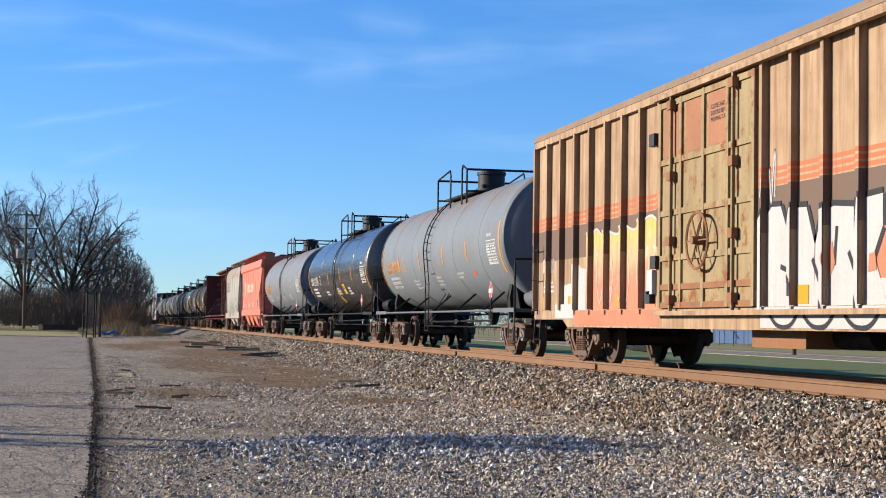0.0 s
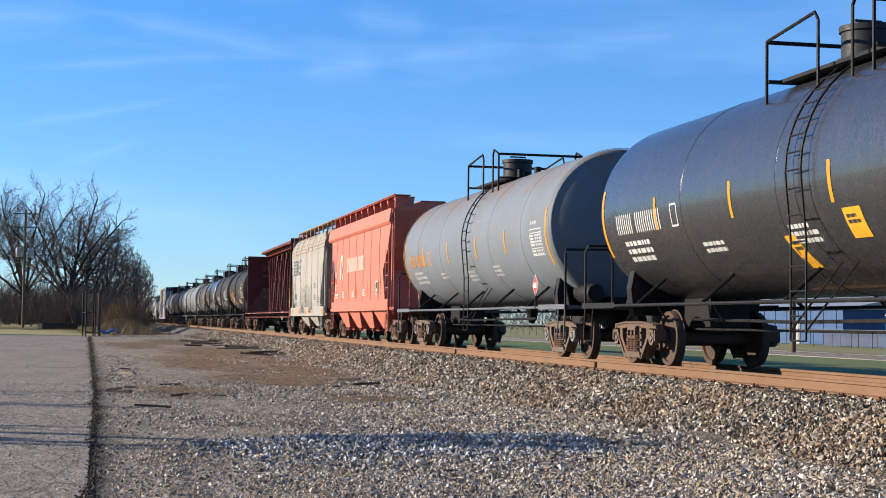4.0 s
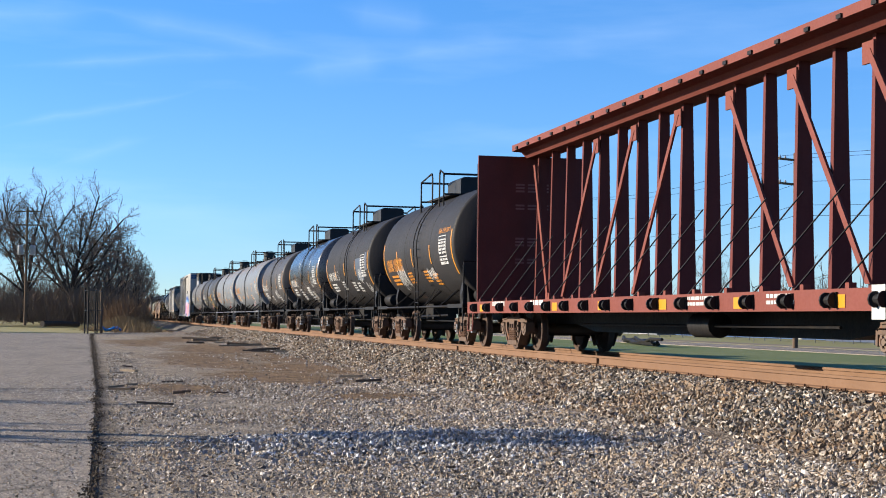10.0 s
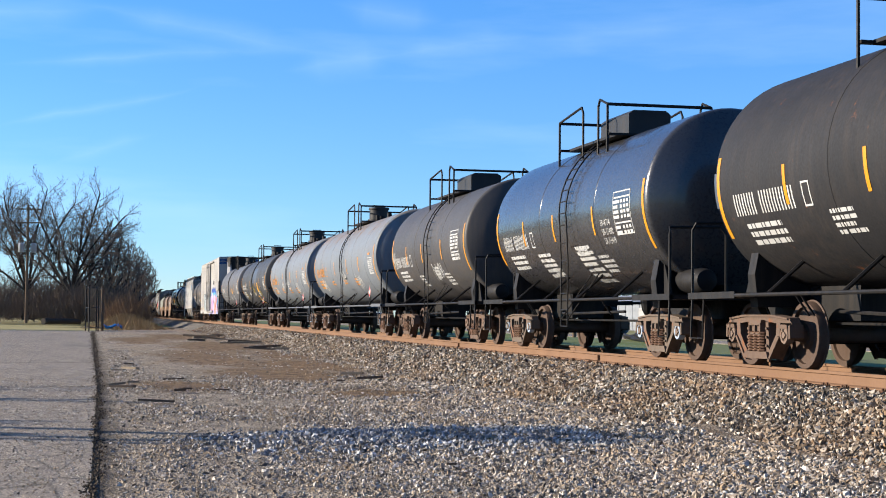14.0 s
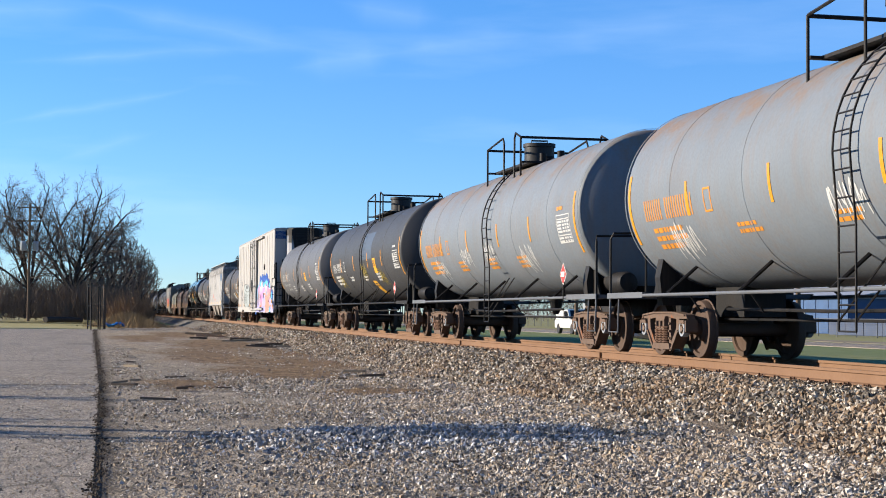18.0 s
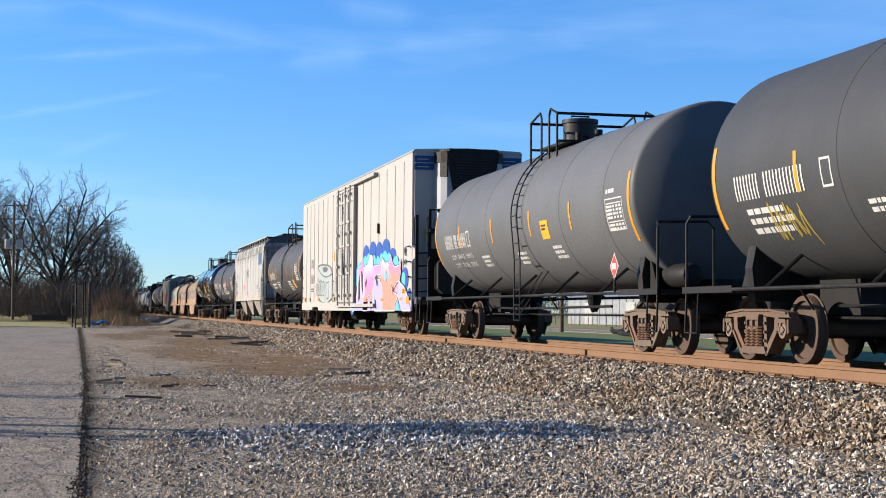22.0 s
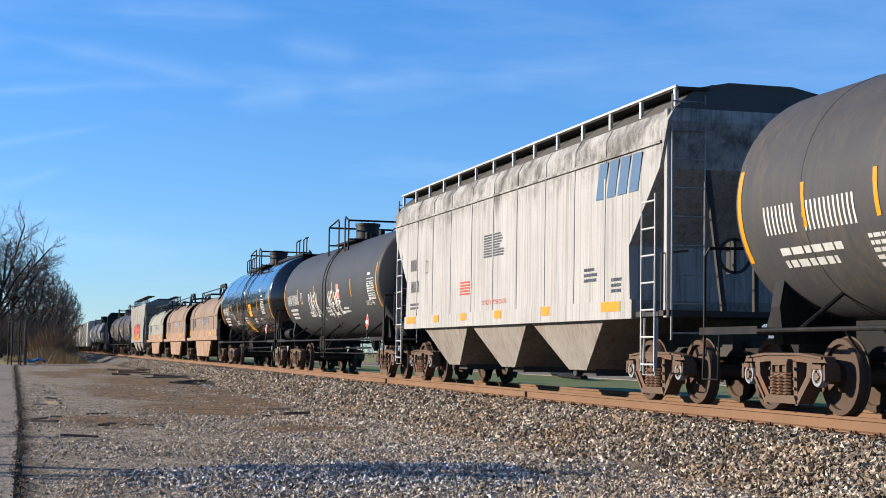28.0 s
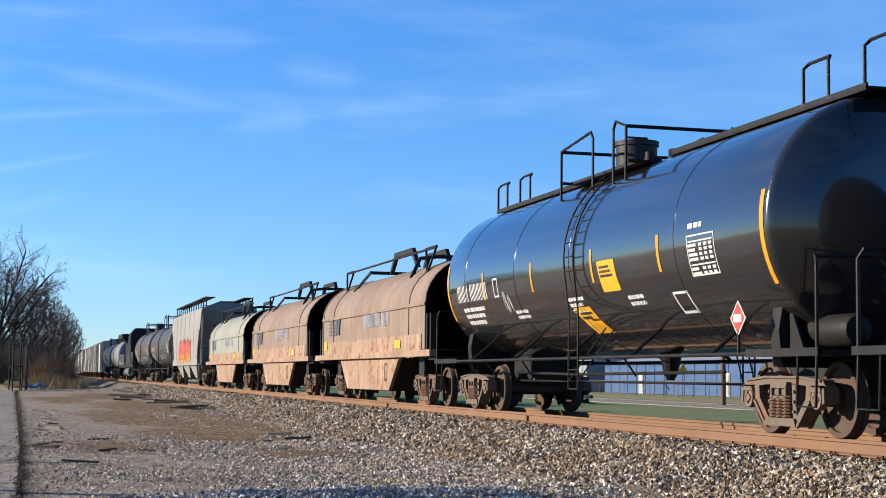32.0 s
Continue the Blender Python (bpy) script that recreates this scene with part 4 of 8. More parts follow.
    tank_car(325.6, "long dark grey tank car with big white scrawls", half=7.45, end=8.97, tr=7.03, R=1.48, zc=2.6, shell=dark_grey_tank, seams=(-0.1,), seed=19,
             marks=long_marks(white_ink, white_ink, extra=lambda car, s, rnd, h: [
                 decal("spray_tag", sprayed("DASK", -2.75, 1.75, 1.6, 0.72, rnd), s, white_paint, car, 0.006, "broad white sprayed letters"),
                 decal("spray_tag", sprayed("MEME", 0.5, 1.7, 2.0, 0.72, rnd), s, white_paint, car, 0.006, "broad white sprayed letters"),
                 decal("red_notice", [rect(1.95, 2.2, 0.4, 0.42)], s, plain("pink_notice_paint", (0.42, 0.16, 0.14), 0.6), car, 0.005, "faded red and white notice"),
                 decal("test_mark", written("AAR ST-464", 5.7, 1.92, 0.2), s, white_ink, car)]))
    tank_car(343.45, "long glossy black tank car that mirrors the sky", **L, R=1.57, zc=2.65, shell=gloss_tank, gear=silver_truck, walkway=True, seams=(-4.6, -0.3, 2.7, 6.0), seed=20,
             marks=long_marks(white_paint, white_paint, panel_at=5.05, yellow=((1.65, 2.02, 0.72, 0.48, -0.1), (0.2, 1.42, 0.75, 0.42, -0.55)), extra=lambda car, s, rnd, h: [
                 decal("mesh_frame", ring(4.15, 1.6, 0.5, 0.3, 0.035), s, white_paint, car), decal("crest", tag_strokes(-3.6, 1.8, 0.5, 0.5, rnd, 2, 0.025), s, grey_ink, car)]))
    for q, sh, lab in ((428.0, dark_grey_tank, "long dark grey tank car"), (446.0, stained_grey_tank, "long stained dark grey tank car"), (487.5, grey_tank, "long pale grey tank car"), (505.5, grey_tank, "long pale grey tank car")):
        tank_car(q, lab, **L, R=1.52, zc=2.6, shell=sh, seed=int(q), marks=long_marks(white_ink, white_ink, sign=False))


STROKES = {"M": [(0.0, 0.0), (0.2, 1.0), (0.45, 0.35), (0.72, 1.0), (0.9, 0.0)], "E": [(0.85, 0.95), (0.15, 0.9), (0.2, 0.5), (0.7, 0.52), (0.2, 0.48), (0.1, 0.05), (0.9, 0.08)],
           "D": [(0.1, 0.0), (0.2, 1.0), (0.75, 0.75), (0.85, 0.35), (0.1, 0.0)], "A": [(0.0, 0.0), (0.45, 1.0), (0.8, 0.0), (0.62, 0.4), (0.15, 0.38)],
           "S": [(0.8, 0.9), (0.35, 0.95), (0.15, 0.7), (0.7, 0.4), (0.6, 0.05), (0.05, 0.0)], "K": [(0.15, 1.0), (0.1, 0.0), (0.15, 0.45), (0.8, 0.95), (0.25, 0.5), (1.2, -0.2)]}


def sprayed(word, u, v, w, h, rnd):
    """A word in broad sprayed strokes."""
    out = []
    for k, c in enumerate(word):
        d = w / len(word)
        pts = [(u + (k + a) * d, v + b * h + rnd.uniform(-0.04, 0.04) + 0.05 * (k % 2)) for a, b in STROKES[c]]
        out += ribbon(curve(pts, 4) if c in "DS" else pts, 0.075)
    return out


tank_train()


# ---- covered hoppers ----
def loft(levels, g=None):
    """Stacked rectangles (z, half length, half width) joined into one body."""
    g = g or Geo()
    v, f = [], []
    for z, hy, hx in levels:
        v += [(-hx, -hy, z), (hx, -hy, z), (hx, hy, z), (-hx, hy, z)]
    for i in range(len(levels) - 1):
        f += [(i * 4 + k, i * 4 + (k + 1) % 4, i * 4 + 4 + (k + 1) % 4, i * 4 + 4 + k) for k in range(4)]
    f += [(3, 2, 1, 0), tuple(len(v) - 4 + k for k in range(4))]
    return g.add(v, f)


def hopper_car(qc, label, levels, roof, sill, tr, end, skin, trim, bays, walk_z, walk_x, walk_mat, post_mat, top_y, seams=(), gear=None, brackets=False, marks=None, chute_mat=None, chute_z=0.45, cap=None, roof_mat=None):
    """levels: body outline by height; sill: (z0, z1, half length); bays: chute centres along the car."""
    car = car_base("hopper_car", label, "hopper car", qc)
    part("body", loft(levels), skin, car)
    part("roof", loft(roof), roof_mat or skin, car)
    z0, z1, hy = sill
    for sx in (-1, 1):
        part("side_sill", Geo().box(sx * 1.44 - 0.07, sx * 1.44 + 0.07, -hy, hy, z0, z1), skin, car)
    part("center_sill", Geo().box(-0.28, 0.28, -end + 1.0, end - 1.0, 0.68, 1.02), trim, car)
    w = (bays[0] - bays[1]) / 2 * 0.96 if len(bays) > 1 else 1.4
    for b in bays:
        g = loft([(chute_z, 0.42, 1.16), (z0 + 0.05, w, 1.40)])
        g.v = [(x, y + b, z) for x, y, z in g.v]
        part("chute", g, chute_mat or skin, car)
        g = Geo().box(-1.0, 1.0, b - 0.46, b + 0.46, chute_z - 0.09, chute_z + 0.02)
        part("outlet_gate", g, trim, car)
        part("gate_shaft", Geo().tube([(-1.05, b + 0.3, chute_z - 0.03), (1.05, b + 0.3, chute_z - 0.03)], 0.035, 8).lathe([(-1.1, 0.09), (-1.02, 0.09)], (0, b + 0.3, chute_z - 0.03), "x", 8), trim, car)
    for s in (-1, 1):
        a, b = sorted((s * (hy - 0.2), s * (end - 0.62)))
        part("end_platform", Geo().box(-1.45, 1.45, a, b, z0 + 0.02, z0 + 0.1), trim, car)
        ys = s * (end - 0.75)
        for sx in (-1, 1):
            part("corner_post", Geo().box(sx * 1.4 - 0.05, sx * 1.4 + 0.05, s * top_y - 0.05, s * top_y + 0.05, z0, levels[-1][0]), skin, car)
            part("side_ladder", rung_ladder(s * (top_y - 0.5), sx * 1.5, 0.45, 3.0, 0.5), post_mat if not brackets else skin, car)
            part("end_ladder", rung_ladder(s * (top_y + 0.12), sx * 1.15, 0.9, levels[-1][0] + 0.2, 0.5, side=1), skin, car)
            part("step", Geo().tube([(sx * 1.46, s * (top_y - 0.25), z0), (sx * 1.48, s * (top_y - 0.25), 0.4), (sx * 1.48, s * (top_y - 0.7), 0.4), (sx * 1.46, s * (top_y - 0.7), z0)], 0.02, 6), skin, car)
            part("grab_iron", Geo().tube([(sx * 1.5, ys, z0 + 0.1), (sx * 1.5, ys, z0 + 0.9), (sx * 1.1, ys, z0 + 0.95)], 0.018, 6), trim, car)
        for k in range(3):
            x = -0.5 + 0.5 * k
            part("end_strut", Geo().tube([(x, s * (top_y - 0.1), z0 + 0.1), (x * 1.6, s * (top_y - 0.15), levels[-1][0] - 0.4)], 0.05, 4), trim if not brackets else skin, car)
        truck(car, s * tr, gear, cap)
    part("brake_wheel", Geo().lathe([(-0.02, 0.26), (0.02, 0.26), (0.02, 0.22), (-0.02, 0.22), (-0.02, 0.26)], (-0.5, -top_y - 0.25, 2.1), "y", 16, False).box(-0.52, -0.48, -top_y - 0.27, -top_y - 0.02, 1.85, 2.35), trim, car)
    for sx in (-1, 1):
        for s in seams:
            g = Geo()
            pts = [(z, hx) for z, hyy, hx in levels if hyy > abs(s) - 0.3]
            for (za, xa), (zb, xb) in zip(pts, pts[1:]):
                g.add([(sx * (xa + 0.012), s - 0.025, za), (sx * (xa + 0.012), s + 0.025, za), (sx * (xb + 0.012), s + 0.025, zb), (sx * (xb + 0.012), s - 0.025, zb),
                       (sx * xa, s - 0.03, za), (sx * xa, s + 0.03, za), (sx * xb, s + 0.03, zb), (sx * xb, s - 0.03, zb)], [(0, 1, 2, 3), (4, 0, 3, 7), (1, 5, 6, 2)])
            if g.v:
                part("side_seam", g, skin, car)
        part("roof_walk", Geo().box(sx * walk_x - 0.24, sx * walk_x + 0.24, -top_y - 0.1, top_y + 0.1, walk_z - 0.04, walk_z), walk_mat, car)
        part("walk_edge", Geo().tube([(sx * (walk_x + 0.25), -top_y - 0.1, walk_z), (sx * (walk_x + 0.25), top_y + 0.1, walk_z)], 0.022, 6), post_mat, car)
        n = int(2 * top_y / 1.25)
        for k in range(n + 1):
            y = -top_y + 2 * top_y * k / n
            if brackets:
                g = Geo().prism("y", [(sx * 1.35, levels[-1][0]), (sx * (walk_x + 0.22), walk_z - 0.05), (sx * (walk_x - 0.4), walk_z - 0.05), (sx * 0.8, levels[-1][0] + 0.15)], y - 0.02, y + 0.02)
                g.prism("x", [(y, levels[-1][0]), (y + 0.55, walk_z - 0.06), (y, walk_z - 0.06)], sx * 1.3 - 0.01, sx * 1.3 + 0.01)
                part("walk_bracket", g, skin, car)
            else:
                part("walk_post", Geo().box(sx * (walk_x + 0.22) - 0.025, sx * (walk_x + 0.22) + 0.025, y - 0.035, y + 0.035, levels[-1][0] - 0.05, walk_z), post_mat, car)
    part("hatch", Geo().box(-0.42, 0.42, -top_y + 0.8, top_y - 0.8, roof[-1][0], roof[-1][0] + 0.12, 0.04), trim, car)
    coupler(car, hy, end)
    if marks:
        marks(car)
    return car


red_paint = paint("faded_red_paint", (0.40, 0.128, 0.088), 0.6, dirt=(0.42, 0.10, 0.065), dirty=0.4, var=0.07)
red_dark = paint("dark_red_trim", (0.27, 0.07, 0.048), 0.6, dirty=0.3)
cream_paint = paint("cream_white_paint", (0.265, 0.253, 0.226), 0.6, dirt=(0.17, 0.125, 0.08), dirty=0.6, var=0.08, runs_dark=0.35, top_stain=0.75, stain=(0.20, 0.125, 0.062))
pale_grey_paint = paint("streaked_grey_paint", (0.31, 0.306, 0.296), 0.65, dirt=(0.085, 0.075, 0.065), dirty=0.4, var=0.08, runs_dark=0.6, top_stain=0.9, stain=(0.06, 0.055, 0.05))
rust_grate = paint("rusty_grating", (0.176, 0.084, 0.04), 0.85, rust=0.4)
dark_grate = paint("dark_grating", (0.024, 0.024, 0.0256), 0.8)
logo_cream = plain("logo_cream", (0.528, 0.464, 0.368), 0.6)
logo_grey = plain("logo_grey", (0.056, 0.06, 0.072), 0.6)
logo_blue = plain("logo_blue", (0.056, 0.104, 0.176), 0.6)
brown_stain = plain("brown_stain", (0.24, 0.19, 0.135), 0.8)
rnd = random.Random(5)


def red_marks(car):
    s = Flat(1.515)
    s2 = Flat(1.54)
    part("top_band", Geo().prism("y", [(-1.56, 3.78), (-1.50, 3.70), (-1.42, 3.70), (-1.42, 4.18), (-1.5, 4.18)], -6.35, 6.75), red_paint, car)
    part("top_band", Geo().prism("y", [(1.56, 3.78), (1.50, 3.70), (1.42, 3.70), (1.42, 4.18), (1.5, 4.18)], -6.35, 6.75), red_paint, car)
    # crest of concentric strokes, then the name as plain bars
    arcs = []
    for k in range(3):
        r = 0.30 - k * 0.09
        pts = [(-3.78 + k * 0.1, 2.2), (-3.74 + k * 0.09, 2.85)] + [(-3.44 + r * math.cos(a), 2.85 + r * 0.75 * math.sin(a)) for a in [math.pi - j * math.pi / 8 for j in range(12)]]
        arcs += ribbon(pts, 0.055)
    arcs += ribbon([(-3.42, 2.6), (-3.15, 2.15)], 0.07)
    decal("crest", arcs, s, logo_cream, car, 0.006, "cream ringed crest")
    decal("name_stencil", blocks("xxxxxx", -2.07, 2.42, 0.5, 0, 0.72), s, logo_cream, car)
    decal("name_stencil", blocks("xxxx", 0.25, 2.42, 0.5, 0, 0.7), s, logo_cream, car)
    decal("number_stencil", blocks("xxxx", -5.05, 2.25, 0.24), s, white_ink, car)
    decal("number_stencil", blocks("xxxx", -5.0, 1.80, 0.24), s, white_ink, car)
    decal("load_stencil", lines(-4.95, 1.62, 0.9, 2, 0.06, rnd), s, white_ink, car)
    for u in (-3.2, -1.0, 1.3):
        decal("small_print", lines(u, 1.7, 0.6, 3, 0.05, rnd), s, white_ink, car)
        decal("reflector", [rect(u + 0.9, 1.5, 0.07, 0.5)], s, yellow_tape, car, 0.006)
    decal("reflector", [rect(4.6, 1.5, 0.08, 0.7)], s, yellow_tape, car, 0.006)
    decal("notice", [rect(3.9, 1.55, 0.4, 0.42)], s, black_ink, car, 0.006, "small black and white notice")
    decal("notice_frame", ring(3.9, 1.55, 0.4, 0.42, 0.03) + [rect(4.0, 1.62, 0.16, 0.12)], s, white_ink, car, 0.010)
    decal("spray_tag", tag_strokes(-6.0, 2.3, 0.8, 0.9, rnd, 3, 0.025), s, logo_blue, car, 0.006, "dark blue sprayed scrawl")


hopper_car(92.85, "faded red covered hopper car with a cream crest", [(1.1, 5.55, 1.46), (1.4, 5.4, 1.5), (2.3, 5.05, 1.5), (2.95, 5.85, 1.5), (4.15, 6.45, 1.46)], [(4.15, 6.45, 1.4), (4.38, 6.45, 0.6)], (1.03, 1.38, 5.95), 5.3, 7.35,
           red_paint, red_dark, (3.9, 1.3, -1.3, -3.9), 4.6, 1.15, red_dark, red_dark, 6.3, seams=(-4.4, -2.8, -1.3, 0.3, 1.9, 3.4, 4.8), brackets=True, marks=red_marks)


def cream_marks(car):
    s = Flat(1.50)
    for z, x in ((3.66, 1.505), (3.80, 1.49), (3.95, 1.455)):
        for sx in (-1, 1):
            part("side_bead", Geo().tube([(sx * x, -5.35, z), (sx * x, 5.35, z)], 0.014, 5), cream_paint, car)
    bars = [rect(-4.55 - 0.035 * k, 3.30 - 0.145 * k, 1.05 + 0.03 * k, 0.085, 0.25) for k in range(5)]
    slab = [rect(-3.42, 2.71, 0.16, 0.68, 0.25), rect(-3.05, 2.71, 0.16, 0.68, 0.25), [(-3.28, 3.39), (-3.1, 3.39), (-2.93, 2.71), (-3.11, 2.71)], rect(-2.62, 2.71, 0.6, 0.15, 0.25), rect(-2.55, 2.975, 0.6, 0.15, 0.25), rect(-2.48, 3.24, 0.6, 0.15, 0.25)]
    decal("crest", bars + slab, s, logo_grey, car, 0.005, "dark grey crest of slanted bars")
    decal("number_stencil", blocks("xx", -4.25, 2.1, 0.26) + blocks("xxxxxx", -4.15, 1.62, 0.26), s, logo_grey, car)
    decal("number_frame", ring(-2.1, 2.15, 0.24, 0.32, 0.02), s, logo_grey, car)
    decal("load_stencil", lines(-4.0, 1.45, 0.8, 2, 0.05, rnd), s, logo_grey, car)
    for u, v in ((2.4, 2.2), (2.5, 1.7), (3.6, 1.6)):
        decal("small_print", lines(u, v, 0.6, 3, 0.045, rnd), s, logo_grey, car)
    decal("stain", [[(0.15, 2.7), (0.42, 2.7), (0.5, 3.85), (0.1, 3.85)]], s, brown_stain, car, 0.003, "brown spill stain")
    decal("stain", [rect(-0.7, 2.1, 0.6, 0.45)], s, plain("beige_patch", (0.255, 0.23, 0.185), 0.7), car, 0.003, "beige paint patch")
    strokes = []
    for k, (u, w, h) in enumerate(((-2.0, 0.6, 0.8), (-1.3, 0.55, 0.75), (-0.6, 0.5, 0.85), (0.0, 0.6, 0.9), (0.7, 0.5, 0.8), (1.4, 0.5, 0.9))):
        pts = [(u, 1.30), (u + 0.05, 1.3 + h * 0.8), (u + w * 0.5, 1.3 + h), (u + w, 1.3 + h * 0.7), (u + w * 0.85, 1.3), (u + w * 0.55, 1.32), (u + w * 0.5, 1.3 + h * 0.55), (u + w * 0.3, 1.3 + h * 0.5), (u + w * 0.3, 1.3), (u, 1.3)]
        strokes += ribbon(curve(pts, 4), 0.035)
    decal("spray_tag", strokes, s, logo_grey, car, 0.006, "outlined grey sprayed letters")
    decal("spray_tag", tag_strokes(-2.2, 0.92, 1.6, 0.4, rnd, 5, 0.035) + tag_strokes(0.9, 0.95, 1.2, 0.35, rnd, 5, 0.03), Flat(1.512), logo_grey, car, 0.006, "grey sprayed scrawl")
    for u in (-5.1, -2.7, -0.4, 1.8, 4.9):
        decal("reflector", [rect(u, 0.97, 0.36, 0.2)], Flat(1.512), yellow_tape, car, 0.008, "amber reflecting strip")


hopper_car(106.55, "cream-white covered hopper car with grey scrawls", [(1.2, 4.25, 1.44), (1.5, 4.4, 1.5), (2.6, 4.95, 1.5), (3.65, 5.4, 1.5), (3.90, 5.45, 1.47), (4.10, 5.48, 1.40), (4.28, 5.48, 1.28)], [(4.28, 5.48, 1.28), (4.41, 5.48, 1.1), (4.52, 5.45, 0.8), (4.58, 5.45, 0.4)], (0.88, 1.26, 5.5), 4.22, 6.62,
           cream_paint, paint("brown_hopper_trim", (0.16, 0.096, 0.072), 0.7), (1.5, -1.5), 4.72, 0.95, rust_grate, cream_paint, 5.3, seams=(-3.6, -1.7, 0.2, 2.1, 3.9), marks=cream_marks)


def slanted_letters(u, v, h, w, n, lean=0.25):
    out = []
    for k in range(n):
        x = u + k * w
        out.append(rect(x, v, w * 0.78, h, lean))
    return out


def pale_marks(car):
    s = Flat(1.505)
    part("top_band", Geo().box(-1.525, -1.50, -8.2, 8.2, 3.70, 3.74), pale_grey_paint, car)
    decal("crest", slanted_letters(5.62, 3.1, 0.56, 0.46, 4, 0.3), s, logo_blue, car, 0.005, "blue crest of slanted bars")
    decal("number_stencil", blocks("xxxx", -6.6, 2.55, 0.26) + blocks("xxxxx", -6.55, 2.05, 0.26), s, logo_grey, car)
    decal("number_frame", ring(-5.2, 2.45, 0.2, 0.28, 0.02), s, logo_grey, car)
    decal("notice_print", lines(-0.6, 2.95, 1.4, 9, 0.03, rnd), s, logo_grey, car)
    decal("notice_print", lines(-2.3, 2.1, 1.0, 5, 0.035, rnd), s, red_ink, car)
    decal("warning_text", written("DO NOT HAMMER ON CAR", -0.7, 1.62, 0.13), s, red_ink, car)
    decal("load_stencil", lines(-6.6, 1.75, 0.9, 2, 0.05, rnd) + lines(5.1, 2.0, 0.6, 3, 0.05, rnd) + lines(6.3, 1.8, 0.5, 3, 0.05, rnd), s, logo_grey, car)
    for u in (-6.9, -4.4, -2.2, 0.2, 3.0, 5.9):
        decal("reflector", [rect(u, 1.34, 0.42 if abs(u) < 5.5 else 0.8, 0.15)], Flat(1.512), yellow_tape, car, 0.006, "amber reflecting strip")
    for b in (3.9, 0, -3.9):
        decal("spray_tag", tag_strokes(-b - 0.3, 0.95, 0.6, 0.3, rnd, 4, 0.03), Flat(1.16), black_ink, car, 0.0, "dark sprayed scrawl")


hopper_car(307.7, "pale grey covered hopper car with dark dirt streaks", [(1.3, 6.95, 1.44), (1.5, 7.05, 1.5), (2.3, 7.0, 1.5), (3.35, 8.15, 1.5), (4.0, 8.4, 1.48), (4.18, 8.4, 1.38)], [(4.18, 8.4, 1.38), (4.5, 8.3, 1.0), (4.6, 8.3, 0.5)], (1.22, 1.5, 7.15), 7.07, 9.0,
           pale_grey_paint, paint("dark_hopper_trim", (0.04, 0.0384, 0.0376), 0.7), (3.9, 0.0, -3.9), 4.5, 1.08, dark_grate, white_paint, 8.25, seams=(-6, -4.6, -3.1, -1.5, 0, 1.5, 3.1, 4.6, 6), marks=pale_marks, cap=cap_pale, chute_mat=paint("dirty_chute_paint", (0.21, 0.195, 0.175), 0.7, dirt=(0.10, 0.065, 0.04), dirty=0.95, var=0.15, runs_dark=0.5, rust=0.15), chute_z=0.42, roof_mat=paint("sooty_roof", (0.072, 0.068, 0.064), 0.8))


def far_hopper_marks(car):
    s = Flat(1.505)
    for k in range(7):
        u = -3.6 + 1.05 * k
        decal("spray_letter", ribbon(curve([(u, 1.5), (u + 0.1, 2.5 + 0.2 * (k % 2)), (u + 0.5, 1.9), (u + 0.85, 2.6), (u + 0.8, 1.6)], 4), 0.2), s, red_ink, car, 0.005 + 0.002 * k, "red sprayed letter")
        decal("spray_letter", ribbon(curve([(u, 1.3), (u + 0.4, 1.75), (u + 0.9, 1.35)], 4), 0.22), s, orange_ink, car, 0.022 + 0.002 * k, "orange sprayed letter")


hopper_car(409.5, "pale covered hopper car with red and orange scrawls", [(1.25, 6.6, 1.44), (1.5, 6.8, 1.5), (2.3, 7.2, 1.5), (3.35, 8.3, 1.5), (4.0, 8.6, 1.48), (4.18, 8.6, 1.38)], [(4.18, 8.6, 1.38), (4.46, 8.6, 0.5)], (1.15, 1.5, 7.2), 7.2, 9.4,
           paint("pale_hopper_paint", (0.2, 0.195, 0.18), 0.65, dirty=0.5), paint("dark_hopper_trim", (0.04, 0.0384, 0.0376), 0.7), (3.9, 0.0, -3.9), 4.75, 1.0, dark_grate, black_steel, 8.4, seams=(-5, -2.5, 0, 2.5, 5), marks=far_hopper_marks)


# ---- boxcars ----
def boxcar_material():
    """Tan steel with two red lines and a brown band painted along it, rust and grime."""
    m = Nodes("boxcar_paint")
    vec = m.coords()
    z = m.node("SeparateXYZ", {"Vector": vec}).outputs["Z"]
    n, runs = m.noise(vec, 1.2, 6, 0.6), m.noise(m.coords((5, 5, 0.3)), 1.5, 6, 0.65)
    c = m.mix(m.band(n, 0.3, 0.7), (0.22, 0.14, 0.078), (0.34, 0.235, 0.145))

    def between(a, b):
        return m.math("MULTIPLY", m.math("GREATER_THAN", z, a), m.math("LESS_THAN", z, b))
    c = m.mix(between(1.95, 2.56), c, (0.105, 0.072, 0.055))
    for a, b in ((2.58, 2.64), (2.67, 2.73), (2.76, 2.82)):
        c = m.mix(between(a, b), c, (0.38, 0.11, 0.05))
    c = m.mix(m.math("MULTIPLY", m.band(runs, 0.42, 0.66), 0.7), c, (0.12, 0.066, 0.038))
    c = m.mix(m.band(m.noise(vec, 4, 8, 0.7), 0.64, 0.70), c, (0.17, 0.07, 0.03))
    m.bump(m.noise(vec, 40, 3), 0.15, 0.004)
    return m.done(c, 0.75)


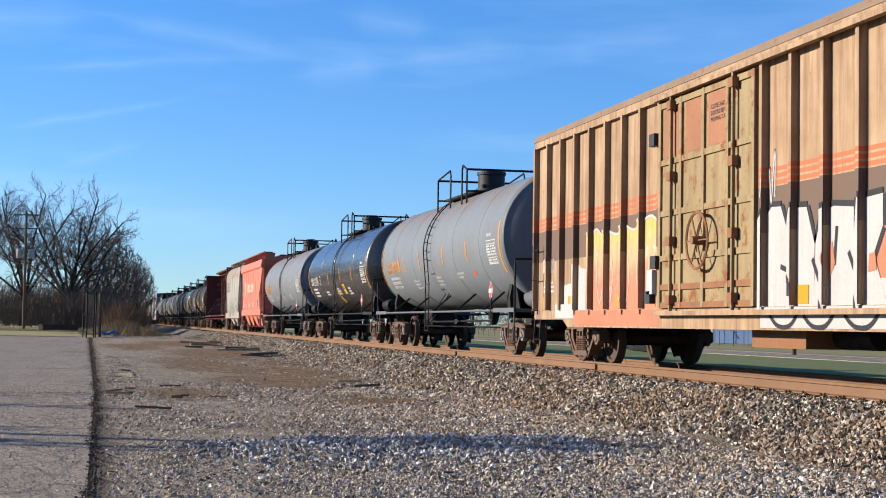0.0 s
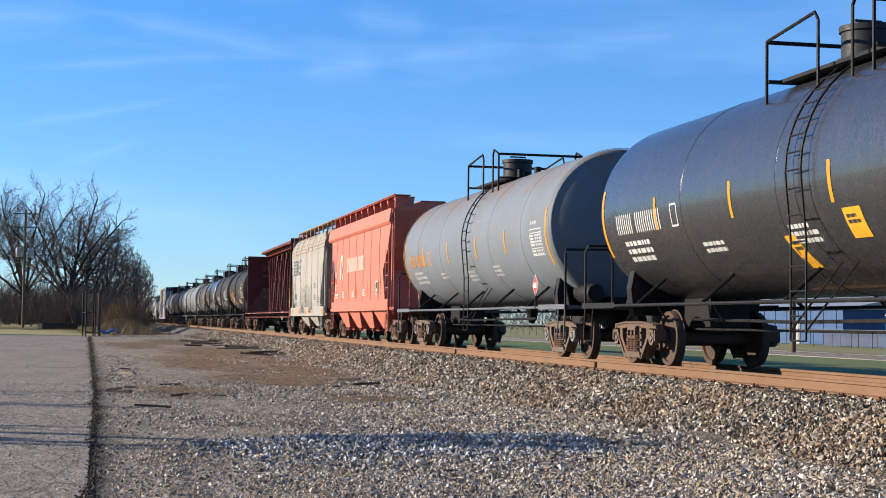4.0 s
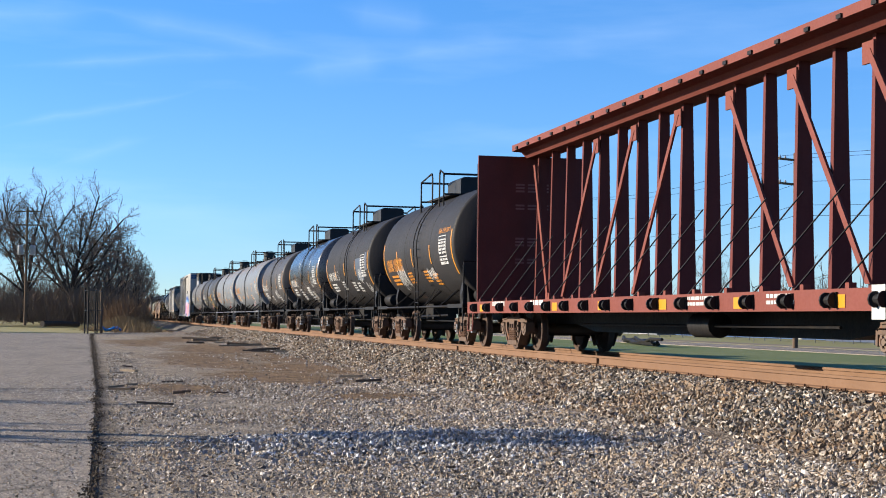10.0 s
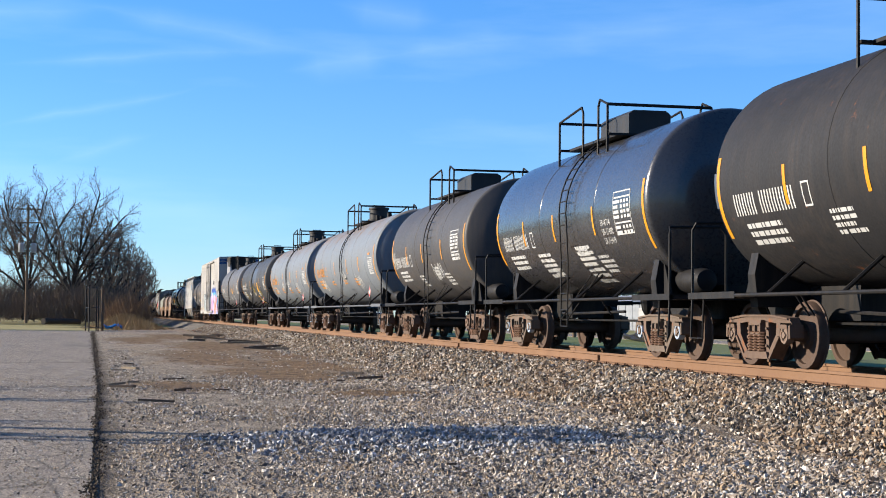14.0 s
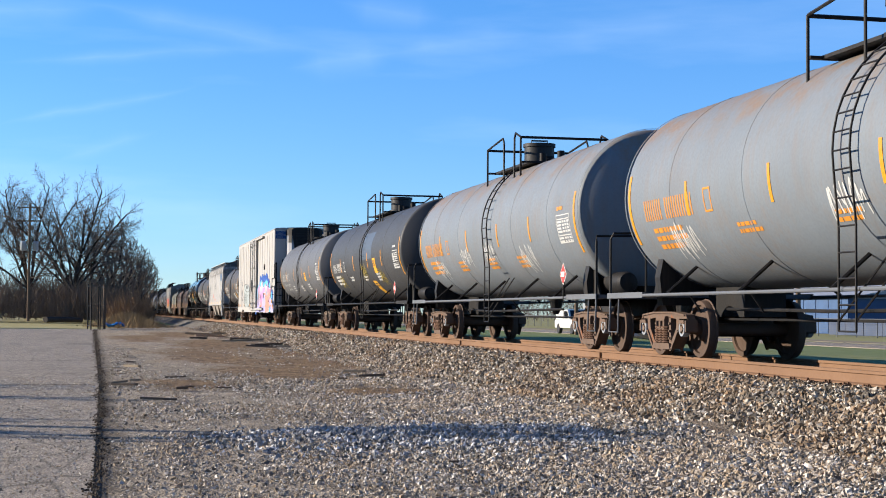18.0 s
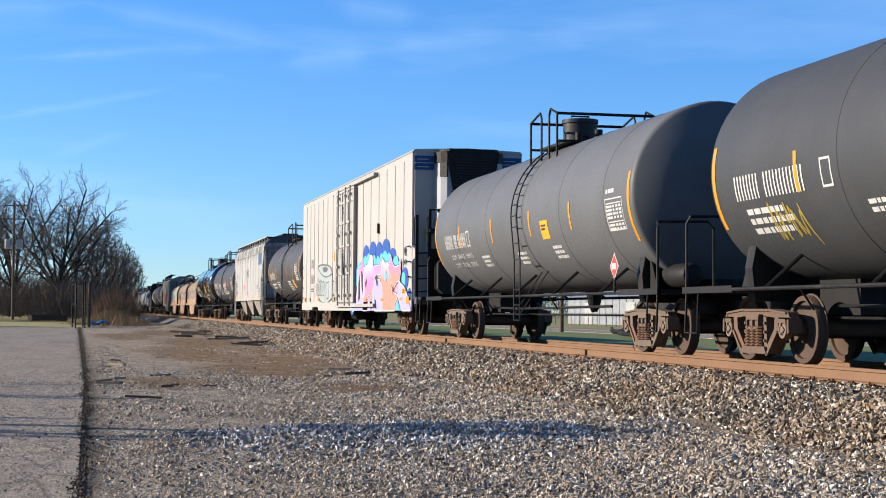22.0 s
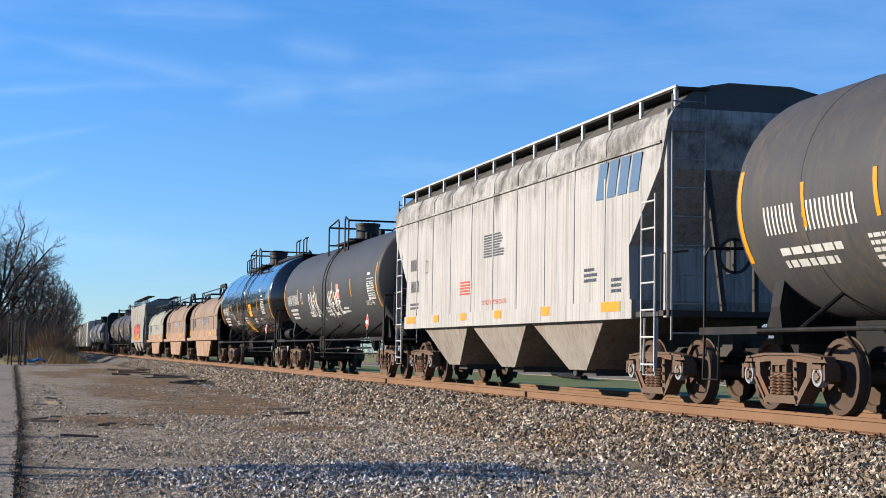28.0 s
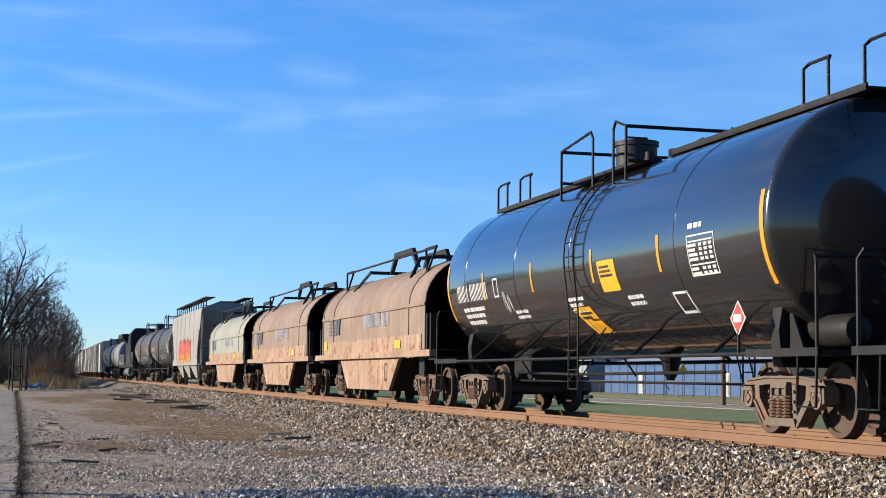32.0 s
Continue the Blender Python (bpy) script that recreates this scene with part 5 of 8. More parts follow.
def tan_boxcar():
    car = car_base("boxcar", "rusty tan boxcar with a brown band and big white sprayed letters", "boxcar", 21.1)
    skin = boxcar_material()
    door_paint = paint("boxcar_door_paint", (0.225, 0.17, 0.09), 0.7, dirt=(0.10, 0.055, 0.03), dirty=0.85, rust=0.5)
    rustp = paint("boxcar_rust", (0.192, 0.092, 0.048), 0.8, rust=0.3)
    part("body", Geo().box(-1.46, 1.46, -9.2, 9.2, 0.95, 4.42), skin, car)
    part("roof", Geo().prism("y", [(-1.55, 4.40), (1.55, 4.40), (1.52, 4.52), (0, 4.68), (-1.52, 4.52)], -9.28, 9.28), paint("boxcar_roof", (0.17, 0.12, 0.082), 0.7, rust=0.4), car)
    for sx in (-1, 1):
        g = Geo().prism("x", [(-9.2, 0.80), (-7.2, 0.80), (-6.9, 0.66), (6.9, 0.66), (7.2, 0.80), (9.2, 0.80), (9.2, 0.97), (-9.2, 0.97)], sx * 1.47 - 0.05, sx * 1.47 + 0.05)
        part("side_sill", g, skin, car)
        part("top_chord", Geo().box(sx * 1.49 - 0.05, sx * 1.49 + 0.05, -9.22, 9.22, 4.27, 4.42), skin, car)
    ribs = [1.95 + 0.905 * k for k in range(9)]
    ribs = [-r for r in ribs] + ribs
    for sx in (-1, 1):
        for r in ribs:
            part("side_rib", Geo().prism("z", [(sx * 1.45, r - 0.05), (sx * 1.565, r - 0.045), (sx * 1.565, r + 0.045), (sx * 1.45, r + 0.05)], 0.98, 4.28), skin, car)
    # sliding plug door with its bars, rods and wheel
    door = part("door", Geo().box(-1.545, -1.465, -1.74, 1.84, 0.98, 4.2), door_paint, car, "olive-tan sliding door with rusty upper panels")
    for y in (-1.74, -0.85, 0.05, 0.95, 1.84):
        part("door_post", Geo().box(-1.58, -1.54, y - 0.05, y + 0.05, 0.98, 4.2), door_paint, door)
    for z in (1.02, 1.3, 1.75, 2.45, 3.25, 4.15):
        part("door_bar", Geo().box(-1.575, -1.54, -1.74, 1.84, z - 0.045, z + 0.045), door_paint if z > 1.5 else rustp, door)
    for y in (-1.15, 1.25):
        part("lock_rod", Geo().tube([(-1.61, y, 0.85), (-1.61, y, 4.3)], 0.03, 6), door_paint, door)
        for z in (1.1, 2.0, 3.0, 4.1):
            part("rod_guide", Geo().box(-1.66, -1.56, y - 0.08, y + 0.08, z - 0.07, z + 0.07), rustp, door)
    decal("rust_panel", [rect(-1.7, 3.32, 0.8, 0.78), rect(-0.8, 3.32, 0.8, 0.78), rect(0.1, 3.32, 0.8, 0.78)], Flat(1.546), paint("door_rust_red", (0.24, 0.112, 0.064), 0.8, rust=0.3), car, 0.003, "rust-brown upper door panel")
    decal("warning_text", written("CLOSE AND LOCK\nDOORS BEFORE\nMOVING CAR", 0.2, 3.85, 0.095), Flat(1.55), black_ink, car)
    g = Geo()
    for r in (0.42, 0.40):
        g.tube([(-1.68, r * math.cos(a), 1.95 + r * math.sin(a)) for a in [k * math.tau / 24 for k in range(25)]], 0.016, 5)
    for k in range(6):
        a = k * math.tau / 6
        g.tube([(-1.68, 0, 1.95), (-1.68, 0.41 * math.cos(a), 1.95 + 0.41 * math.sin(a))], 0.013, 5)
    g.lathe([(-0.16, 0.06), (0.02, 0.07)], (-1.6, 0, 1.95), "x", 10)
    part("door_wheel", g, rustp, door)
    part("door_track", Geo().box(-1.66, -1.55, -8.0, 1.95, 0.86, 0.93), skin, car)
    part("door_track", Geo().box(-1.64, -1.54, -8.0, 1.95, 4.24, 4.31), skin, car)
    for y, z, c in ((2.1, 1.2, white_ink), (2.2, 1.05, black_ink), (1.95, 1.6, black_ink), (2.05, 3.55, black_ink)):
        part("side_box", Geo().box(-1.64, -1.54, y - 0.12, y + 0.12, z, z + (0.38 if c is white_ink else 0.2)), c, car)
    for s in (-1, 1):
        for sx in (-1, 1):
            part("side_ladder", rung_ladder(s * 9.0, sx * 1.56, 0.9, 2.3, 0.4), black_steel, car)
            part("step", Geo().tube([(sx * 1.5, s * 9.15, 0.9), (sx * 1.52, s * 9.15, 0.4), (sx * 1.52, s * 8.75, 0.4), (sx * 1.5, s * 8.75, 0.9)], 0.022, 6), black_steel, car)
        truck(car, s * 7.26)
        for k in range(6):
            part("end_corrugation", Geo().prism("x", [(s * 9.2, 1.1 + 0.55 * k), (s * 9.27, 1.2 + 0.55 * k), (s * 9.27, 1.45 + 0.55 * k), (s * 9.2, 1.55 + 0.55 * k)], -1.4, 1.4), skin, car)
    part("underframe", Geo().box(-0.3, 0.3, -9.4, 9.4, 0.66, 0.95).box(-1.3, 1.3, -5.2, -4.9, 0.7, 0.95).box(-1.3, 1.3, 4.9, 5.2, 0.7, 0.95), black_steel, car)
    part("brake_cylinder", Geo().lathe([(-0.5, 0.18), (0.5, 0.18), (0.52, 0.05)], (-0.7, -3.2, 0.6), "y", 14), black_steel, car)
    part("underfloor_box", Geo().box(-1.2, -0.5, -2.6, -0.9, 0.42, 0.72), rustp, car)
    coupler(car, 9.2, 10.2)
    s = Ribbed(1.462, [-r for r in ribs], 0.09, 0.105)
    decal("number_stencil", blocks("xx.xx", -8.75, 1.72, 0.27), s, white_paint, car, 0.005)
    decal("load_stencil", lines(-8.7, 1.5, 0.9, 3, 0.05, rnd), s, white_ink, car, 0.005)
    # sprayed letters: soft yellow and salmon shapes on one half, huge white ones on the other
    salmon = paint("salmon_spray", (0.368, 0.136, 0.08), 0.7, dirty=0.3)
    yell = paint("ochre_spray", (0.368, 0.224, 0.072), 0.7, dirty=0.3)
    whit = paint("white_spray", (0.336, 0.328, 0.32), 0.7, dirty=0.25, var=0.05)
    blk = plain("black_spray", (0.016, 0.016, 0.0192), 0.6)
    for w_, a_, b_ in ((salmon, -6.5, -1.95), (whit, -7.7, -6.5), (whit, 1.9, 8.7)):
        decal("spray_paint", [rect(a_, 0.69 if a_ > -7 else 0.82, b_ - a_, 0.27)], Flat(1.522), w_, car, 0.004, "sprayed paint over the side sill")
    decal("spray_paint", [[(-6.75, 0.9), (-5.8, 0.9), (-5.75, 1.7), (-6.2, 1.75), (-6.5, 1.85), (-6.7, 1.5), (-7.3, 1.45), (-7.3, 1.0)]], s, whit, car, 0.004, "white sprayed ground")
    fade = Nodes("ochre_to_salmon_spray")
    fv = fade.coords()
    hz_ = fade.math("ADD", fade.node("SeparateXYZ", {"Vector": fv}).outputs["Z"], fade.math("MULTIPLY", fade.noise(fv, 2.2, 5, 0.65), 0.7))
    fc = fade.mix(fade.band(hz_, 1.85, 2.2), (0.42, 0.145, 0.085), (0.40, 0.26, 0.14))
    fc = fade.mix(fade.band(hz_, 2.3, 2.6), fc, (0.44, 0.29, 0.085))
    fc = fade.mix(fade.band(fade.noise(fade.coords((6, 6, 0.5)), 1.6, 6, 0.7), 0.5, 0.72, 0, 0.7), fc, (0.20, 0.12, 0.07))
    fc = fade.mix(fade.band(fade.noise(fv, 5, 7, 0.7), 0.58, 0.66, 0, 0.6), fc, (0.42, 0.37, 0.31))
    fade_mat = fade.done(fc, 0.7)
    top = [(-5.8, 1.6), (-5.8, 2.13), (-5.62, 2.33), (-5.29, 2.42), (-5.0, 2.3), (-4.75, 2.36), (-4.16, 2.27), (-3.75, 2.38), (-3.3, 2.3), (-2.9, 2.42), (-2.46, 2.48), (-2.15, 2.35), (-2.07, 2.2)]
    decal("spray_paint", [[(-5.8, 0.9)] + top + [(-2.05, 0.9)]], s, fade_mat, car, 0.006, "ochre sprayed letters that fade to salmon")
    decal("spray_outline", ribbon(curve(top[1:], 4), 0.045), s, whit, car, 0.012, "pale outline of sprayed letters")
    pale_line = plain("pale_spray_line", (0.36, 0.32, 0.27), 0.7)
    decal("spray_line", [q for u in (-5.2, -4.65, -3.8, -3.1, -2.5) for q in ribbon(curve([(u - 0.1, 1.9), (u - 0.05, 1.35), (u + 0.12, 1.1), (u + 0.25, 1.5), (u + 0.2, 1.85)], 4), 0.03)], s, pale_line, car, 0.012)
    big = [[(1.72, 0.87), (1.72, 2.01), (2.12, 2.29), (2.41, 2.28), (2.73, 1.77), (2.86, 2.23), (3.17, 2.22), (3.4, 1.74), (3.38, 0.86)],
           [(3.38, 0.86), (3.42, 1.74), (3.59, 2.13), (3.91, 2.18), (4.48, 2.13), (4.51, 1.63), (4.63, 0.86)],
           [(4.63, 0.86), (4.54, 1.57), (4.62, 1.73), (4.68, 2.22), (5.12, 2.24), (5.12, 1.87), (4.91, 1.56), (5.28, 0.86)],
           [(5.9, 0.95), (5.95, 2.4), (6.5, 2.45), (6.85, 2.0), (6.6, 1.6), (7.0, 0.95)],
           [(7.1, 0.95), (7.2, 2.45), (7.6, 2.5), (7.6, 1.3), (8.2, 1.3), (8.3, 2.45), (8.7, 2.4), (8.7, 0.95)]]
    decal("spray_paint", [[(4.6, 1.1), (8.8, 1.1), (8.8, 2.2), (6.6, 2.3), (4.6, 1.95)]], s, salmon, car, 0.004, "red-orange sprayed ground")
    decal("spray_outline", [q for b in big for q in ribbon(b[1:-1], 0.15)], s, blk, car, 0.008, "black outlines of sprayed letters")
    decal("spray_paint", [[(1.95, 0.9), (8.7, 0.9), (8.7, 1.15), (4.4, 1.3), (1.95, 1.25)]], s, whit, car, 0.010, "white sprayed ground")
    for b in big:
        decal("spray_paint", [b], s, whit, car, 0.012, "huge white sprayed letter")
    decal("spray_line", [q for b in ([(2.42, 1.49), (2.74, 1.41), (2.86, 1.28), (2.86, 1.1)], [(3.34, 1.56), (3.54, 1.27), (3.76, 0.92)], [(4.3, 1.61), (4.51, 1.3), (4.65, 0.91)], [(4.0, 1.93), (3.97, 1.71), (3.94, 1.46)]) for q in ribbon(b, 0.07)], s, blk, car, 0.016)
    decal("spray_fill", [[(3.76, 1.55), (3.88, 1.76), (3.96, 1.48), (3.85, 1.35)], [(4.81, 1.56), (4.95, 1.58), (4.99, 1.37), (4.78, 1.35)]], s, salmon, car, 0.018, "salmon fill inside a letter")
    decal("spray_line", [q for u in (2.2, 3.2, 4.3, 5.4, 6.6) for q in ribbon(curve([(u, 0.86), (u + 0.25, 0.72), (u + 0.6, 0.72), (u + 0.85, 0.88)], 4), 0.06)], Flat(1.53), blk, car, 0.002)
    for u in (-8.7, -7.0, -4.2, 2.95):
        decal("reflector", [rect(u, 1.0, 0.3, 0.24)], s, yellow_tape, car, 0.02, "amber reflecting patch")
    decal("spray_tag", tag_strokes(1.95, 2.2, 0.3, 0.9, rnd, 1, 0.03), s, whit, car, 0.006)


tan_boxcar()


def reefer():
    car = car_base("refrigerator_car", "white refrigerator boxcar with a pink and blue sprayed mural", "refrigerator car", 271.85)
    wht = paint("reefer_white", (0.304, 0.292, 0.272), 0.5, dirt=(0.36, 0.31, 0.24), dirty=0.35, var=0.03)
    frame_white = paint("reefer_frame", (0.288, 0.276, 0.256), 0.55, dirty=0.4)
    part("body", Geo().prism("x", [(-10.95, 0.98), (11.6, 0.98), (11.6, 4.92), (11.56, 5.02), (11.45, 5.08), (-10.95, 5.08)], -1.56, 1.56), wht, car)
    part("roof", Geo().prism("y", [(-1.58, 5.06), (1.58, 5.06), (1.5, 5.14), (0, 5.2), (-1.5, 5.14)], -11.0, 11.45), wht, car)
    for sx in (-1, 1):
        part("side_sill", Geo().prism("x", [(-10.95, 0.98), (-10.9, 0.7), (-8.2, 0.7), (-8.0, 0.82), (-7.0, 0.82), (-6.8, 0.68), (6.8, 0.68), (7.0, 0.82), (8.4, 0.82), (8.6, 0.7), (11.55, 0.7), (11.6, 0.98)], sx * 1.55 - 0.04, sx * 1.55 + 0.04), wht, car)
        for y in (10.4, 9.3, 8.2, 7.1, 5.9, 4.7, 3.4, -3.1, -4.5, -5.9, -7.2, -8.5, -9.8):
            part("panel_seam", Geo().box(sx * 1.565 - 0.008, sx * 1.565 + 0.008, y - 0.02, y + 0.02, 1.0, 4.9), frame_white, car)
    door = part("door", Geo().box(-1.66, -1.57, -1.9, 1.75, 0.95, 4.82), wht, car, "white ribbed plug door with lock rods")
    for y in (-1.9, -0.7, 0.55, 1.75):
        part("door_post", Geo().box(-1.70, -1.655, y - 0.045, y + 0.045, 0.95, 4.82), wht, door)
    for z in (1.0, 1.95, 2.9, 3.7, 4.4, 4.8):
        part("door_bar", Geo().box(-1.695, -1.655, -1.9, 1.75, z - 0.035, z + 0.035), wht, door)
    for y in (-1.35, -0.35, 1.15):
        part("lock_rod", Geo().tube([(-1.73, y, 0.85), (-1.73, y, 4.9)], 0.025, 6), frame_white, door)
        for z in (1.2, 2.2, 3.3, 4.6):
            part("rod_guide", Geo().box(-1.77, -1.68, y - 0.06, y + 0.06, z - 0.05, z + 0.05), frame_white, door)
    part("door_handle", Geo().tube([(-1.78, -0.35, 1.9), (-1.8, -0.35, 2.6)], 0.03, 6), galvanised, door)
    part("door_track", Geo().box(-1.70, -1.56, -5.7, 1.95, 4.86, 4.95), frame_white, car)
    part("door_track", Geo().box(-1.70, -1.56, -5.7, 1.95, 0.80, 0.90), frame_white, car)
    f = Flat(1.662)
    decal("warning_text", written("CLOSE AND LOCK\nDOORS BEFORE\nMOVING CAR", -1.0, 4.16, 0.145), f, black_ink, car, 0.004)
    decal("warning_text", written("SECURE BOTH\nHASPS BEFORE\nMOVING CAR", -0.95, 2.72, 0.115), f, black_ink, car, 0.004)
    decal("small_print", lines(0.85, 2.65, 0.5, 3, 0.04, rnd) + lines(-0.4, 1.75, 0.7, 5, 0.04, rnd) + lines(-1.0, 3.4, 0.6, 1, 0.05, rnd), f, black_ink, car)
    for y, z in ((2.0, 3.6), (2.0, 2.5), (-6.0, 3.2)):
        part("side_latch", Geo().box(-1.63, -1.57, y - 0.05, y + 0.05, z - 0.15, z + 0.15), black_steel, car)
    part("grab_iron", Geo().tube([(-1.58, 2.0, 1.35), (-1.66, 2.0, 1.35), (-1.66, 2.0, 2.3), (-1.58, 2.0, 2.3)], 0.018, 6), frame_white, car)
    for k in range(4):
        for y in (11.45, -10.75):
            part("side_rung", Geo().tube([(-1.58, y - 0.16, 1.2 + 0.42 * k), (-1.64, y - 0.16, 1.2 + 0.42 * k), (-1.64, y + 0.1, 1.2 + 0.42 * k), (-1.58, y + 0.1, 1.2 + 0.42 * k)], 0.016, 5), black_steel, car)
    part("end_wall", Geo().box(-1.5, 1.5, -11.000, -10.950, 1.0, 5.05), wht, car, "white end wall behind the cooling unit")
    deep_blue = plain("deep_blue", (0.012, 0.05, 0.15), 0.5)
    cover = paint("unit_cover_white", (0.28, 0.285, 0.295), 0.4, dirty=0.15)
    # cooling unit: white tapered housing, black grilled upper face, white lower panel with words
    outline = [(-0.95, -11.000), (-0.93, -11.220), (-0.86, -11.400), (-0.72, -11.560), (0.72, -11.560), (0.86, -11.400), (0.93, -11.220), (0.95, -11.000)]
    unit = part("cooling_unit", Geo().prism("z", outline, 2.93, 4.74), cover, car, "white cooling unit with a black grilled upper face")
    part("unit_cap", Geo().prism("z", [(x * 1.01, y * 1.001) for x, y in outline], 4.74, 5.05).prism("z", [(x * 0.9, y + 0.04) for x, y in outline], 5.05, 5.13), black_steel, unit, "black top of the cooling unit")
    part("grille_face", Geo().prism("y", [(-0.56, 3.98), (0.56, 3.98), (0.74, 5.0), (-0.74, 5.0)], -11.600, -11.550), black_steel, unit)
    part("grille_cheek", Geo().prism("z", [(-0.88, -11.380), (-0.735, -11.590), (-0.70, -11.590), (-0.70, -11.300)], 4.35, 4.74), black_steel, unit)
    for k in range(10):
        part("grille_slat", Geo().box(-0.5, 0.5, -11.630, -11.590, 4.12 + k * 0.075, 4.155 + k * 0.075), dark_grate, unit)
    part("unit_vent", Geo().box(-0.93, -0.80, -11.400, -11.300, 3.38, 3.48), black_ink, unit)
    part("panel_seam", Geo().box(-0.6, 0.6, -11.568, -11.555, 3.92, 3.97), logo_grey, unit)
    words = Geo()
    for poly in written("EXCESS\nHEIGHT\nCAR", -0.30, 3.62, 0.21):
        words.add([(u, -11.568, v) for u, v in poly], [tuple(range(len(poly)))])
    tagged(part("warning_text", words, black_ink, unit), kind="stuff")
    for sx in (-1, 1):
        for z in (4.66, 4.87):
            part("blue_corner", Geo().box(sx * 1.24 - 0.28, sx * 1.24 + 0.28, -11.015, -11.000, z - 0.09, z + 0.09), deep_blue, car, "deep blue panel with small print")
            part("corner_print", Geo().box(sx * 1.24 - 0.2, sx * 1.24 + 0.12, -11.019, -11.014, z - 0.02, z + 0.005), grey_ink, car)
        for k, (x, y, top_z) in enumerate(((1.5, -11.320, 3.3), (1.16, -11.400, 3.46))):
            part("end_post", Geo().box(sx * x - 0.04, sx * x + 0.04, y - 0.04, y + 0.04, 0.75, top_z, 0.01), black_steel, car)
            part("grab_iron", Geo().tube([(sx * (x + 0.02), y - 0.05, 2.45), (sx * (x + 0.1), y - 0.09, 2.5), (sx * (x + 0.1), y - 0.09, 3.2), (sx * (x + 0.02), y - 0.05, 3.25)], 0.016, 5), black_steel, car)
        for z in (1.2, 1.55, 1.9, 2.25):
            part("end_rung", Geo().tube([(sx * 1.5, -11.350, z), (sx * 1.16, -11.420, z + 0.02)], 0.02, 6), black_steel, car)
        part("side_bracket", Geo().prism("x", [(-11.000, 2.05), (-11.000, 2.45), (-11.350, 2.36), (-11.350, 2.14)], sx * 1.54 - 0.015, sx * 1.54 + 0.015), wht, car, "pale steel bracket")
        part("corner_step", Geo().box(sx * 1.34 - 0.2, sx * 1.34 + 0.2, -11.500, -11.200, 0.86, 1.06, 0.02), galvanised, car)
    part("unit_rail", Geo().tube([(-1.16, -11.420, 3.44), (1.16, -11.420, 3.44)], 0.022, 6), black_steel, car)
    part("unit_deck", Geo().box(-1.2, 1.2, -11.650, -11.000, 2.82, 2.92), black_steel, car)
    part("cross_beam", Geo().box(-1.2, 1.2, -11.460, -11.360, 2.2, 2.38), black_steel, car)
    part("end_frame", Geo().box(-1.1, 1.1, -11.300, -11.000, 1.0, 2.2), black_steel, car)
    part("fuel_tank", Geo().box(-1.0, 1.0, -11.780, -11.300, 1.15, 2.12, 0.14), dark_grate, car)
    print_lines = Geo()
    for k, (a, b) in enumerate(((-0.75, 0.6), (-0.45, 0.35), (-0.5, 0.4), (-0.6, 0.45), (-0.4, 0.2), (0.1, 0.5))):
        print_lines.box(a, b, -11.786, -11.778, 1.82 - 0.075 * k, 1.845 - 0.075 * k)
    tagged(part("tank_print", print_lines, logo_grey, car), kind="stuff")
    for s in (-1, 1):
        part("end_platform", Geo().box(-1.5, 1.5, *sorted((s * 11.1, s * 11.9)), 0.98, 1.06), black_steel, car)
        for sx in (-1, 1):
            part("step", Geo().tube([(sx * 1.5, s * 11.9, 1.0), (sx * 1.52, s * 11.9, 0.4), (sx * 1.52, s * 11.4, 0.4), (sx * 1.5, s * 11.4, 1.0)], 0.025, 6), black_steel, car)
        truck(car, s * 7.8)
    part("underframe", Geo().box(-0.35, 0.35, -12.1, 12.1, 0.6, 0.98).box(-1.4, 1.4, -6.2, -5.9, 0.66, 0.96).box(-1.4, 1.4, 5.9, 6.2, 0.66, 0.96), black_steel, car)
    part("air_reservoir", Geo().lathe([(-0.6, 0.03), (-0.52, 0.2), (0.52, 0.2), (0.6, 0.03)], (-0.8, 2.2, 0.55), "y", 14), black_steel, car, smooth=True)
    coupler(car, 11.1, 13.0)
    s = Flat(1.572)
    decal("number_stencil", blocks("xxxx", -9.0, 2.35, 0.34) + blocks("xxxxx", -9.0, 1.75, 0.34), s, logo_grey, car)
    decal("load_stencil", lines(-9.0, 1.5, 0.9, 2, 0.05, rnd), s, logo_grey, car)
    decal("yellow_notice", [rect(-3.1, 2.5, 0.22, 0.3)], s, yellow_ink, car, 0.006)
    # grey outlined drawing of a cup-like box
    grey_spray = plain("grey_spray", (0.07, 0.075, 0.08), 0.7)
    pale_spray = plain("pale_grey_spray", (0.24, 0.27, 0.265), 0.7)
    rim = [(-7.09, 2.36), (-6.2, 2.42), (-5.0, 2.38), (-3.9, 2.28), (-3.38, 2.03)]
    decal("spray_fill", [rim + [(-3.44, 1.12), (-4.66, 0.95), (-5.9, 1.0), (-7.05, 1.17)]], s, pale_spray, car, 0.004, "pale grey sprayed fill of a drawn box")
    art = ribbon(curve(rim, 4), 0.06) + ribbon(curve([(-7.09, 2.36), (-6.3, 2.1), (-5.2, 1.95), (-4.3, 1.95), (-3.38, 2.03)], 5), 0.05) + ribbon([(-7.09, 2.36), (-7.05, 1.17), (-5.9, 0.98), (-4.66, 0.95), (-3.44, 1.12), (-3.38, 2.03)], 0.05) + ribbon([(-5.2, 1.95), (-5.1, 1.0)], 0.045)
    for u in (-6.95, -6.35, -5.75):
        art += ribbon([(u, 1.95 - 0.1 * (u + 7)), (u + 0.02, 1.25), (u + 0.35, 1.25), (u + 0.42, 1.75), (u, 1.9 - 0.1 * (u + 7))], 0.045) + ribbon([(u + 0.12, 1.7), (u + 0.15, 1.4)], 0.05)
